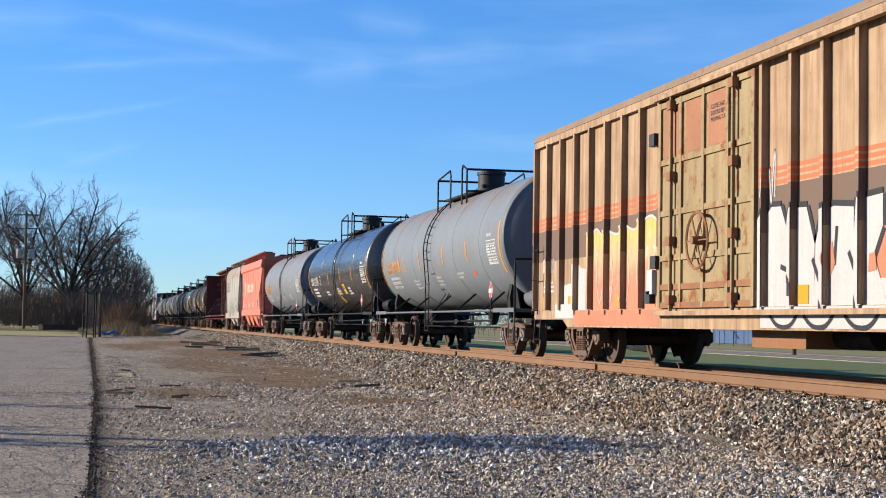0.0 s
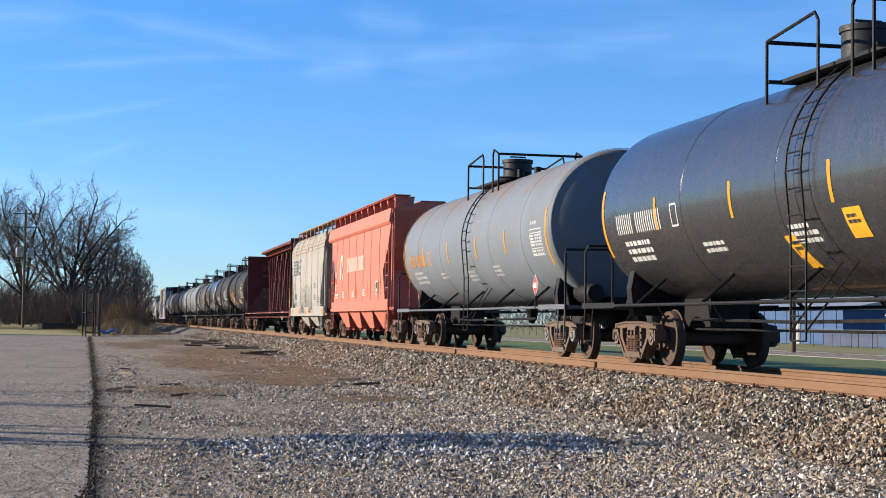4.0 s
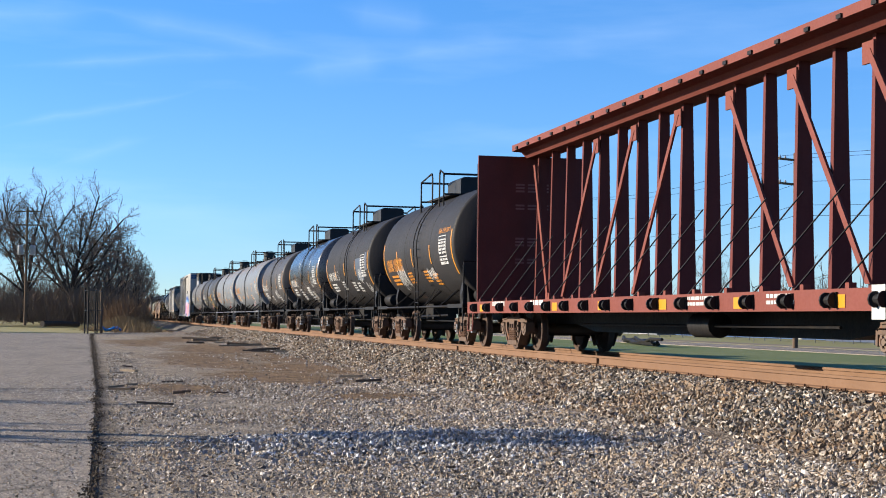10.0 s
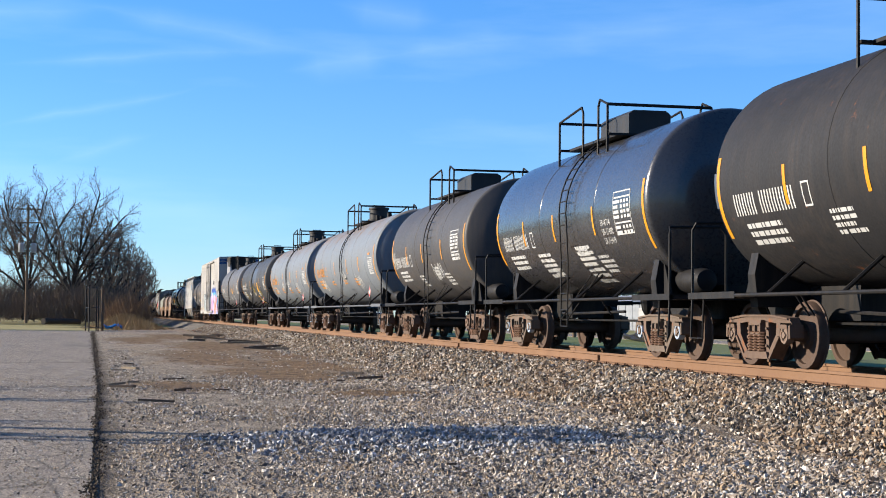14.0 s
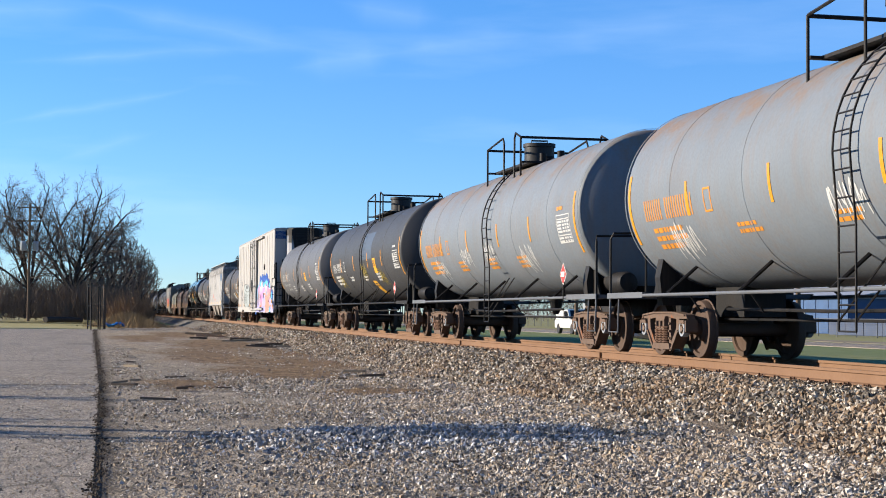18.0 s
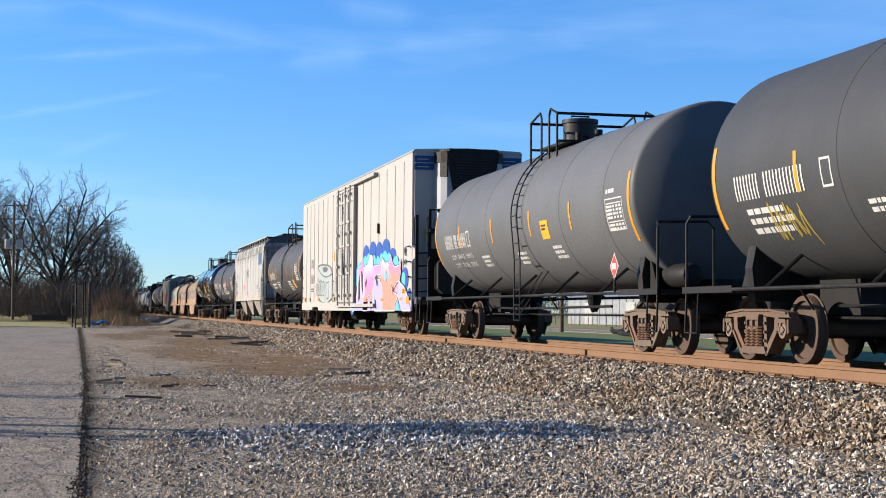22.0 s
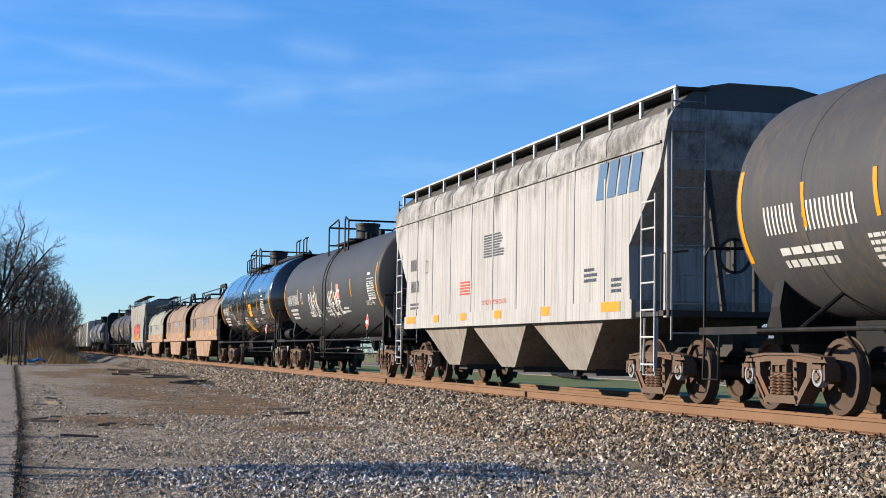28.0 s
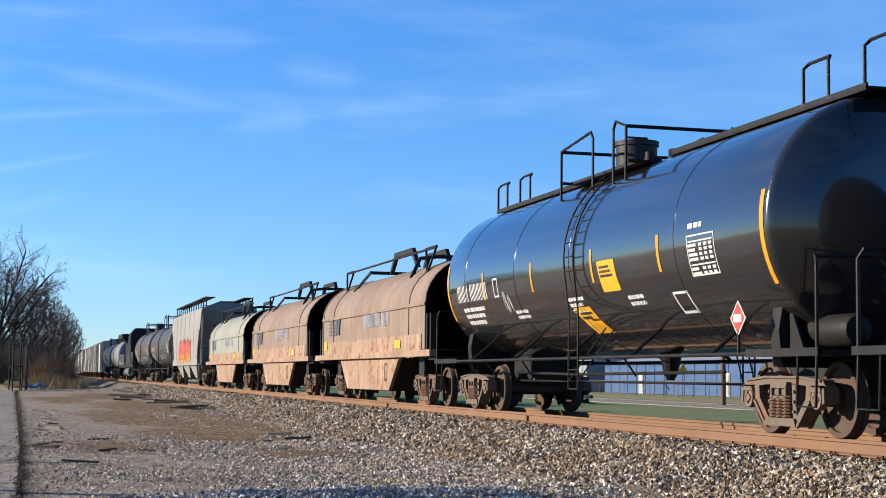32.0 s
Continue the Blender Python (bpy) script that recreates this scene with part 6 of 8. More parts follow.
    art += ribbon([(-4.95, 1.7), (-4.2, 1.75), (-4.25, 1.15), (-4.85, 1.1), (-4.95, 1.7)], 0.04) + ribbon([(-3.45, 1.25), (-3.0, 1.25), (-3.0, 1.75), (-3.45, 1.75), (-3.45, 1.25)], 0.05)
    art += tag_strokes(-7.6, 1.2, 0.35, 0.6, rnd, 1) + tag_strokes(-3.3, 0.85, 0.9, 0.4, rnd, 2) + tag_strokes(-0.9, 0.72, 0.9, 0.14, rnd, 5)
    decal("spray_fill", [[(-5.9, 2.3), (-5.2, 2.34), (-4.4, 2.25), (-4.7, 2.12), (-5.5, 2.12)]], s, grey_spray, car, 0.008, "dark mouth of the drawn box")
    decal("spray_outline", art, s, grey_spray, car, 0.008, "grey sprayed outline drawing")
    # the mural
    navy, sky_b, white_sp = (plain(n, c, 0.6) for n, c in (("navy_spray", (0.012, 0.055, 0.24)), ("sky_blue_spray", (0.07, 0.30, 0.46)), ("white_highlight_spray", (0.42, 0.41, 0.40))))
    tones = {"lavender": (0.25, 0.235, 0.43), "pale": (0.42, 0.32, 0.36), "mauve": (0.33, 0.135, 0.30), "coral": (0.52, 0.16, 0.115)}

    def faded(low_, mid_, high_):
        """Spray paint that fades from one tone to the next up the wall."""
        m = Nodes("mural_" + "_".join((low_, mid_, high_)))
        vec = m.coords()
        z = m.math("ADD", m.node("SeparateXYZ", {"Vector": vec}).outputs["Z"], m.math("MULTIPLY", m.noise(vec, 1.1, 4), 0.5))
        c = m.mix(m.band(z, 1.25, 1.75), tones[low_], tones[mid_])
        c = m.mix(m.band(z, 1.85, 2.35), c, tones[high_])
        return m.done(m.mix(m.band(m.noise(vec, 9, 4), 0.4, 0.7, 0, 0.12), c, (0.45, 0.42, 0.42)), 0.6)

    def oval(u, v, a, b):
        return [(u + a * math.cos(k * math.tau / 22), v + b * math.sin(k * math.tau / 22)) for k in range(22)]
    decal("spray_cloud", [oval(*o) for o in ((3.72, 2.49, 0.54, 0.29), (4.91, 2.56, 0.57, 0.29), (6.01, 2.47, 0.53, 0.32), (7.15, 2.52, 0.65, 0.31), (8.21, 2.28, 0.54, 0.24), (10.04, 1.58, 0.49, 0.33), (10.7, 1.04, 0.23, 0.28), (1.76, 1.61, 0.39, 0.3), (1.32, 1.27, 0.36, 0.31), (0.82, 0.94, 0.32, 0.24), (1.1, 0.74, 0.36, 0.21))], s, navy, car, 0.003, "navy blue sprayed bubbles behind the letters", stack=0.0004)
    decal("spray_cloud", [oval(*o) for o in ((3.64, 2.2, 0.46, 0.24), (4.25, 2.26, 0.38, 0.24), (5.23, 2.21, 0.31, 0.21), (5.91, 2.15, 0.33, 0.22), (6.5, 2.23, 0.32, 0.2), (7.06, 2.27, 0.36, 0.22), (7.66, 2.19, 0.35, 0.21), (8.76, 2.08, 0.41, 0.19), (9.29, 1.98, 0.31, 0.12), (9.92, 1.55, 0.27, 0.23), (2.52, 2.07, 0.38, 0.2), (2.06, 1.78, 0.26, 0.3), (1.68, 1.03, 0.22, 0.28), (1.37, 0.74, 0.23, 0.12))], s, sky_b, car, 0.009, "sky blue sprayed bubbles behind the letters", stack=0.0004)
    ground_fill = faded("lavender", "coral", "pale")
    decal("spray_ground", [[(1.68, 0.69), (2.23, 1.26), (3.65, 1.56), (5.12, 1.83), (6.47, 1.88), (7.98, 1.82), (9.21, 1.68), (9.59, 1.4), (10.45, 1.07), (10.97, 0.7)]], s, ground_fill, car, 0.016, "pastel sprayed ground")
    decal("spray_ground", [[(1.37, 0.69), (11.1, 0.69), (11.1, 0.97), (1.37, 0.97)]], Flat(1.592), faded("lavender", "coral", "coral"), car, 0.003, "pastel spray over the side sill")
    letters = (
        ("lavender", "pale", "mauve", [(1.94, 0.91), (2.23, 1.6), (2.18, 1.98), (2.68, 2.1), (3.21, 2.33), (3.45, 2.01), (3.73, 1.5), (3.58, 1.18), (3.34, 0.85)]),
        ("coral", "mauve", "pale", [(3.27, 0.7), (3.65, 1.23), (3.53, 2.06), (4.22, 2.14), (4.55, 2.41), (4.98, 2.39), (5.16, 2.04), (5.23, 1.52), (5.24, 0.84), (4.78, 0.7), (4.48, 1.16), (4.26, 1.17), (4.15, 0.7)]),
        ("lavender", "lavender", "mauve", [(5.26, 2.06), (6.14, 2.04), (6.5, 2.2), (6.5, 1.78), (5.94, 1.79), (5.61, 1.65), (6.34, 1.61), (6.66, 1.4), (6.82, 1.03), (6.76, 0.69), (5.48, 0.69), (5.06, 0.89), (4.99, 1.23), (5.34, 1.51), (5.19, 1.83)]),
        ("coral", "coral", "pale", [(6.53, 1.73), (6.65, 2.27), (7.18, 2.09), (7.63, 2.09), (7.98, 1.91), (8.09, 1.53), (8.21, 1.25), (8.35, 0.7), (6.85, 0.69), (6.82, 1.18), (6.59, 1.53)]),
        ("coral", "coral", "mauve", [(7.75, 1.88), (8.09, 2.31), (8.35, 2.07), (8.65, 1.94), (9.34, 1.96), (9.54, 2.15), (9.57, 1.75), (9.42, 1.56), (9.03, 1.52), (8.6, 1.35), (8.49, 1.22), (9.18, 1.11), (8.81, 0.92), (8.73, 0.7), (8.38, 0.7), (8.21, 1.06), (8.29, 1.43), (8.04, 1.72)]),
        ("lavender", "lavender", "lavender", [(9.34, 1.54), (9.64, 1.44), (10.09, 1.35), (10.56, 1.11), (10.79, 0.86), (11.04, 0.7), (9.84, 0.7), (9.49, 0.95), (9.18, 1.11)]),
    )
    for k, (low_, mid_, high_, b) in enumerate(letters):
        z = 0.018 + 0.003 * k
        decal("spray_outline", ribbon(b + b[:1], 0.10), s, black_ink, car, z, "black outline of a sprayed letter")
        decal("spray_outline", ribbon(b + b[:1], 0.055), s, white_sp, car, z + 0.001, "white highlight round a sprayed letter")
        decal("spray_letter", [b], s, faded(low_, mid_, high_) if "mural_" + "_".join((low_, mid_, high_)) not in bpy.data.materials else bpy.data.materials["mural_" + "_".join((low_, mid_, high_))], car, z + 0.002, "pastel sprayed letter shape")
    cuts = ([(5.51, 1.72), (5.88, 1.78), (6.01, 1.5), (5.88, 1.42), (5.68, 1.61)], [(2.52, 1.59), (2.69, 1.93), (2.78, 1.13), (2.49, 0.97)], [(3.01, 2.03), (3.25, 1.85), (3.3, 1.18), (3.1, 1.46)], [(3.8, 1.56), (4.11, 1.74), (3.88, 1.39)], [(8.4, 1.36), (8.54, 1.43), (8.6, 1.24), (8.43, 1.15)], [(5.48, 1.05), (5.71, 0.99), (5.82, 0.73), (5.55, 0.79)])
    decal("spray_fill", list(cuts), s, black_ink, car, 0.037, "black gap inside a sprayed letter")
    decal("spray_fill", [[(7.15, 1.85), (7.39, 1.89), (7.57, 1.74), (7.45, 1.55), (7.15, 1.61)], [(9.03, 0.87), (9.18, 1.03), (9.59, 0.7), (8.81, 0.7)]], s, sky_b, car, 0.038, "turquoise counter of a sprayed letter")
    decal("spray_tag", tag_strokes(9.9, 2.2, 0.35, 0.3, rnd, 3) + tag_strokes(9.8, 1.95, 0.5, 0.2, rnd, 4), s, black_ink, car, 0.006, "small black sprayed scrawl")
    decal("notice", [rect(9.84, 1.15, 0.5, 0.16)], s, yellow_ink, car, 0.040, "yellow notice plate with two lines of print")
    decal("notice_print", lines(9.91, 1.25, 0.36, 2, 0.035, rnd), s, black_ink, car, 0.042)
    for u, v, w, h in ((-10.9, 1.05, 0.3, 0.15), (-9.4, 1.05, 0.3, 0.13), (-6.9, 1.05, 0.3, 0.13), (-3.0, 1.05, 0.3, 0.13), (9.47, 0.98, 0.42, 0.08), (10.4, 0.88, 0.42, 0.2), (6.53, 0.98, 0.38, 0.08), (3.62, 0.99, 0.42, 0.08), (0.54, 0.96, 0.4, 0.08)):
        decal("reflector", [rect(u, v, w, h)], s, yellow_tape, car, 0.040, "amber reflecting patch")


reefer()


def white_boxcar(q):
    car = car_base("boxcar", "grey-white boxcar far down the train", "boxcar", q)
    skin = paint("white_boxcar_paint", (0.4, 0.384, 0.36), 0.65, dirty=0.5)
    part("body", Geo().box(-1.5, 1.5, -8.2, 8.2, 0.85, 4.6), skin, car)
    part("roof", Geo().prism("y", [(-1.55, 4.58), (1.55, 4.58), (0, 4.8)], -8.3, 8.3), skin, car)
    for k in range(14):
        part("side_rib", Geo().box(-1.57, -1.5, -7.8 + 1.2 * k - 0.05, -7.8 + 1.2 * k + 0.05, 0.9, 4.5), skin, car)
    part("door", Geo().box(-1.6, -1.5, -1.5, 1.5, 0.95, 4.4), skin, car)
    for s in (-1, 1):
        truck(car, s * 6.2)
    coupler(car, 8.2, 9.0)


for q in (522.5, 540.5, 558.5, 576.5, 594.5, 612.5):
    white_boxcar(q)


# ---- centre-beam flat car ----
def centerbeam():
    car = car_base("centerbeam_car", "empty maroon centre-beam flat car with tall posts and chains", "flat car", 124.4)
    mar = paint("maroon_paint", (0.105, 0.026, 0.021), 0.6, dirt=(0.06, 0.025, 0.02), dirty=0.4, var=0.15)
    mar2 = paint("faded_maroon_paint", (0.145, 0.043, 0.032), 0.65, dirt=(0.12, 0.04, 0.03), dirty=0.4)
    part("deck", Geo().box(-1.4, 1.4, -11.9, 11.9, 1.0, 1.08), mar, car)
    part("center_sill", Geo().box(-0.3, 0.3, -12.2, 12.2, 0.6, 1.0).prism("x", [(-7, 0.62), (-5.5, 0.45), (5.5, 0.45), (7, 0.62)], -0.28, 0.28), black_steel, car)
    for sx in (-1, 1):
        part("side_sill", Geo().box(sx * 1.42 - 0.05, sx * 1.42 + 0.05, -11.9, 11.9, 0.82, 1.09), mar2, car)
    for s in (-1, 1):
        a, b = sorted((s * 11.1, s * 11.85))
        part("bulkhead", Geo().box(-1.42, 1.42, s * 11.12 - 0.03, s * 11.12 + 0.03, 1.08, 4.6), mar, car)
        for sx in (-1, 1):
            part("end_ladder", rung_ladder(s * 11.2, sx * 1.2, 0.8, 4.4, 0.42, side=1), black_steel, car)
            part("step", Geo().tube([(sx * 1.45, s * 11.8, 0.85), (sx * 1.47, s * 11.8, 0.4), (sx * 1.47, s * 11.35, 0.4), (sx * 1.45, s * 11.35, 0.85)], 0.022, 6), mar2, car)
        truck(car, s * 8.9)
    part("top_beam", Geo().prism("y", [(-0.60, 4.72), (-0.36, 4.70), (-0.24, 4.56), (0.24, 4.56), (0.36, 4.70), (0.60, 4.72), (0.60, 4.86), (-0.60, 4.86)], -11.1, 11.1), mar2, car)
    for k in range(23):
        part("lading_eye", Geo().box(-0.63, -0.60, -10.8 + 0.97 * k, -10.66 + 0.97 * k, 4.73, 4.79), black_steel, car)
    ys = [-10.55 + 1.172 * k for k in range(19)]
    for y in ys:
        w = 0.055
        part("post", Geo().add([(-0.16, y - w, 1.08), (0.16, y - w, 1.08), (0.16, y + w, 1.08), (-0.16, y + w, 1.08), (-0.09, y - w * 0.8, 4.58), (0.09, y - w * 0.8, 4.58), (0.09, y + w * 0.8, 4.58), (-0.09, y + w * 0.8, 4.58)],
             [(3, 2, 1, 0), (4, 5, 6, 7), (0, 1, 5, 4), (1, 2, 6, 5), (2, 3, 7, 6), (3, 0, 4, 7)]), mar, car)
    for h in (-1, 1):
        for a, b in ((18, 17), (16, 14), (14, 12), (12, 10)):
            ya, yb = (ys[a], ys[b]) if h > 0 else (ys[18 - a], ys[18 - b])
            za, zb = (4.35, 1.2) if a == 18 else (1.2, 4.35)
            part("brace", Geo().prism("x", [(ya - 0.07, za), (ya + 0.07, za), (yb + 0.07, zb), (yb - 0.07, zb)], -0.20, -0.16), mar2, car)
            part("gusset", Geo().prism("x", [(yb - 0.16, zb - 0.2), (yb + 0.16, zb - 0.2), (yb + 0.16, zb + 0.1), (yb - 0.16, zb + 0.1)], -0.19, -0.155), mar2, car)
    for k in range(19):
        y = -11.1 + 1.23 * k
        part("winch", Geo().lathe([(-0.12, 0.10), (-0.09, 0.10), (-0.08, 0.06), (0.08, 0.06), (0.09, 0.10), (0.12, 0.10)], (-1.5, y, 0.95), "y", 10).box(-1.5, -1.42, y - 0.14, y - 0.11, 0.86, 1.05), black_steel, car)
        part("chain", Geo().tube([(-1.48, y, 1.0), (-0.62, y - 1.1, 2.5)], 0.012, 4), black_steel, car)
        part("stake_pocket", Geo().box(-1.46, -1.36, y - 0.4, y - 0.3, 1.06, 1.16), mar2, car)
    s = Flat(1.472)
    for u in (-10.6, -7.6, -4.6, -1.7, 1.4, 4.4, 7.4, 10.4):
        decal("reflector", [rect(u, 0.86, 0.34, 0.16)], s, yellow_tape, car, 0.006, "yellow reflecting strip")
    decal("sill_print", lines(-9.4, 0.98, 1.2, 1, 0.1, rnd) + lines(-6.2, 0.98, 1.0, 1, 0.1, rnd) + lines(2.6, 1.0, 1.2, 2, 0.05, rnd) + lines(5.5, 1.0, 1.0, 2, 0.05, rnd), s, white_ink, car)
    decal("notice", [rect(8.4, 0.72, 0.32, 0.4)], s, white_ink, car, 0.008, "white notice plate")
    decal("reflector", [rect(11.2, 1.3, 0.1, 0.9)], Flat(1.435), yellow_tape, car, 0.004)
    decal("bulkhead_print", lines(-0.9, 0, 0, 0, 0.05, rnd) or [rect(11.3, 1.5, 0.02, 0.1)], Flat(1.435), white_ink, car, 0.004)
    g = Geo()
    for z, n in ((3.9, 3), (3.4, 2), (2.6, 3), (2.1, 2)):
        for k in range(n):
            for x in (-0.5, -0.2, 0.1):
                g.add([(x, 11.08, z - 0.08 * k), (x + 0.22, 11.08, z - 0.08 * k), (x + 0.22, 11.08, z - 0.08 * k + 0.045), (x, 11.08, z - 0.08 * k + 0.045)], [(0, 1, 2, 3)])
    part("bulkhead_print", g, plain("dull_print", (0.2, 0.08, 0.072), 0.7), car)
    part("brake_rod", Geo().tube([(-0.9, -6.5, 0.62), (-0.6, 5.5, 0.6)], 0.025, 6), black_steel, car)
    part("air_reservoir", Geo().lathe([(-0.5, 0.03), (-0.45, 0.2), (0.45, 0.2), (0.5, 0.03)], (-0.7, -1.6, 0.62), "y", 14), black_steel, car, smooth=True)
    coupler(car, 11.9, 12.9)


centerbeam()


# ---- coil cars ----
def coil_car(q, hood, tub, label):
    car = car_base("coil_car", label, "coil car", q)
    prof = [(-1.46, 1.3), (-1.46, 2.35)] + [(-1.46 * math.cos(a), 2.35 + 1.15 * math.sin(a)) for a in [k * math.pi / 16 for k in range(1, 16)]] + [(1.46, 2.35), (1.46, 1.3)]
    part("hood", Geo().prism("y", prof, -6.35, 6.35), hood, car, smooth=True)
    inner = [(x * 1.015, 2.35 + (z - 2.35) * 1.02 if z > 2.35 else z) for x, z in prof]
    for y in (-6.3, -4.7, 4.7, 6.3):
        part("hood_band", Geo().prism("y", inner, y - 0.05, y + 0.05), hood, car, smooth=True)
    for sx in (-1, 1):
        part("hood_lip", Geo().box(sx * 1.47 - 0.03, sx * 1.47 + 0.03, -6.35, 6.35, 2.3, 2.37), hood, car)
        part("side_sill", Geo().box(sx * 1.48 - 0.08, sx * 1.48 + 0.08, -7.1, 7.1, 1.13, 1.28), tub, car)
        part("side_panel", Geo().box(sx * 1.45 - 0.03, sx * 1.45 + 0.03, -6.0, 6.0, 1.28, 1.65), tub, car)
        for y in (-6.6, 6.6):
            part("guide_post", Geo().box(sx * 1.42 - 0.06, sx * 1.42 + 0.06, y - 0.28, y - 0.2, 1.1, 2.1).box(sx * 1.42 - 0.06, sx * 1.42 + 0.06, y + 0.05, y + 0.13, 1.1, 2.1), black_steel, car)
        part("tub_side", Geo().prism("x", [(-3.7, 1.15), (3.7, 1.15), (2.6, 0.32), (-2.6, 0.32)], sx * 1.4 - 0.04, sx * 1.4 + 0.04), tub, car)
    part("tub_floor", Geo().prism("x", [(-3.68, 1.12), (3.68, 1.12), (2.58, 0.3), (-2.58, 0.3)], -1.36, 1.36), black_steel, car)
    for y in (-2.9, 2.9):
        part("lifting_bracket", Geo().tube([(-1.1, y - 0.55, 3.1), (-0.75, y, 3.62), (-0.3, y, 3.68), (0.3, y, 3.68), (0.75, y, 3.62), (1.1, y - 0.55, 3.1)], 0.05, 6) if y < 0 else Geo().tube([(-1.1, y + 0.55, 3.1), (-0.75, y, 3.62), (0.75, y, 3.62), (1.1, y + 0.55, 3.1)], 0.05, 6), black_steel, car)
    g = Geo().prism("x", [(-1.6, 3.5), (-1.0, 4.05), (1.0, 4.05), (1.6, 3.5), (1.45, 3.5), (0.9, 3.92), (-0.9, 3.92), (-1.45, 3.5)], -0.5, -0.4).prism("x", [(-1.6, 3.5), (-1.0, 4.05), (1.0, 4.05), (1.6, 3.5), (1.45, 3.5), (0.9, 3.92), (-0.9, 3.92), (-1.45, 3.5)], 0.4, 0.5)
    part("lifting_frame", g, black_steel, car)
    for y in (4.8, -4.8):
        for sx in (-1, 1):
            part("stacking_leg", Geo().tube([(sx * 1.05, y, 3.1), (sx * 0.95, y + 0.5, 3.75), (sx * 0.95, y - 0.5, 3.75), (sx * 1.05, y, 3.1)], 0.03, 5), black_steel, car)
    part("ridge_bar", Geo().tube([(-0.95, -5.3, 3.72), (-0.95, 5.3, 3.72)], 0.03, 5), black_steel, car)
    for s in (-1, 1):
        part("end_platform", Geo().box(-1.4, 1.4, *sorted((s * 6.4, s * 7.2)), 1.05, 1.13), black_steel, car)
        part("body_bolster", Geo().box(-1.2, 1.2, s * 5.0 - 0.25, s * 5.0 + 0.25, 0.7, 1.12), black_steel, car)
        truck(car, s * 5.0)
    part("center_sill", Geo().box(-0.3, 0.3, -7.2, 7.2, 0.66, 1.05), black_steel, car)
    coupler(car, 7.2, 7.75)
    s = Flat(1.492)
    decal("crest", [rect(-5.2, 1.85 + 0.1 * k, 0.8 - 0.05 * k, 0.05) for k in range(5)] + slanted_letters(-4.35, 1.85, 0.45, 0.35, 2), s, logo_grey, car, 0.004, "faded dark crest")
    decal("name_stencil", blocks("xxxxxxx.xxx", -0.2, 1.95, 0.34, 0, 0.8), s, plain("pale_blue_ink", (0.192, 0.216, 0.264), 0.7), car)
    decal("yellow_notice", [rect(-6.0, 1.42, 0.5, 0.25), rect(3.4, 1.35, 0.6, 0.2)], s, yellow_ink, car)
    decal("notice", ring(2.1, 0.55, 0.3, 0.45, 0.04), Flat(1.442), black_ink, car)


brown_hood = paint("brown_hood_paint", (0.19, 0.145, 0.115), 0.7, dirt=(0.11, 0.06, 0.035), dirty=0.8, var=0.2, rust=0.25, runs_dark=0.45)
rusty_tub = paint("rusty_tub_paint", (0.26, 0.19, 0.135), 0.75, dirt=(0.14, 0.055, 0.025), dirty=0.9, var=0.25, rust=0.55, runs_dark=0.4)
coil_car(359.4, brown_hood, rusty_tub, "rusty brown coil car with a rounded hood")
coil_car(374.9, brown_hood, rusty_tub, "rusty brown coil car with a rounded hood")
coil_car(390.4, paint("pale_hood_paint", (0.20, 0.205, 0.17), 0.65, dirty=0.4), rusty_tub, "pale green-grey coil car with a rusty tub")


# ---- locomotive ----
def locomotive(q):
    car = car_base("locomotive", "black diesel locomotive among the freight cars", "locomotive", q)
    blk = paint("locomotive_black", (0.0144, 0.0144, 0.016), 0.45)
    part("frame", Geo().box(-1.5, 1.5, -10.6, 10.6, 1.2, 1.5), blk, car)
    part("hood", Geo().prism("y", [(-0.95, 1.5), (0.95, 1.5), (0.95, 4.2), (0.7, 4.45), (-0.7, 4.45), (-0.95, 4.2)], -4.5, 9.8), blk, car)
    part("radiator", Geo().prism("y", [(-0.95, 3.6), (0.95, 3.6), (1.5, 4.1), (1.5, 4.5), (-1.5, 4.5), (-1.5, 4.1)], 6.0, 9.8), blk, car)
    cab = part("cab", Geo().prism("y", [(-1.5, 1.5), (1.5, 1.5), (1.5, 4.2), (1.1, 4.7), (-1.1, 4.7), (-1.5, 4.2)], -7.2, -4.5), blk, car)
    for y in (-6.6, -5.5):
        part("cab_window", Geo().box(-1.53, -1.5, y - 0.35, y + 0.35, 3.2, 3.9), dark_grate, cab)
    part("nose", Geo().box(-0.9, 0.9, -9.3, -7.2, 1.5, 3.3, 0.2), blk, car)
    part("fuel_tank", Geo().box(-1.4, 1.4, -3.2, 3.2, 0.45, 1.2, 0.2), galvanised, car)
    for s in (-1, 1):
        for y in [s * (3.5 + 1.5 * k) for k in range(5)]:
            part("rail_post", Geo().tube([(-1.48, y, 1.5), (-1.48, y, 2.5)], 0.02, 5), white_paint, car)
        part("stair", Geo().box(-1.5, -1.1, *sorted((s * 9.8, s * 10.6)), 0.4, 1.2), blk, car)
        for d in (-1.7, 0, 1.7):
            WHEELSETS.append(part("wheelset", shared("wheelset", wheelset_geo, wheel_steel, True), None, car, at=(0, s * 6.6 + d, 0.457)))
        part("truck", Geo().box(-1.2, -0.95, s * 6.6 - 2.3, s * 6.6 + 2.3, 0.45, 0.85, 0.05).box(0.95, 1.2, s * 6.6 - 2.3, s * 6.6 + 2.3, 0.45, 0.85, 0.05), blk, car)
    part("handrail", Geo().tube([(-1.48, -9.5, 2.5), (-1.48, 9.6, 2.5)], 0.02, 5), black_steel, car)
    coupler(car, 10.6, 11.4)


locomotive(467.0)


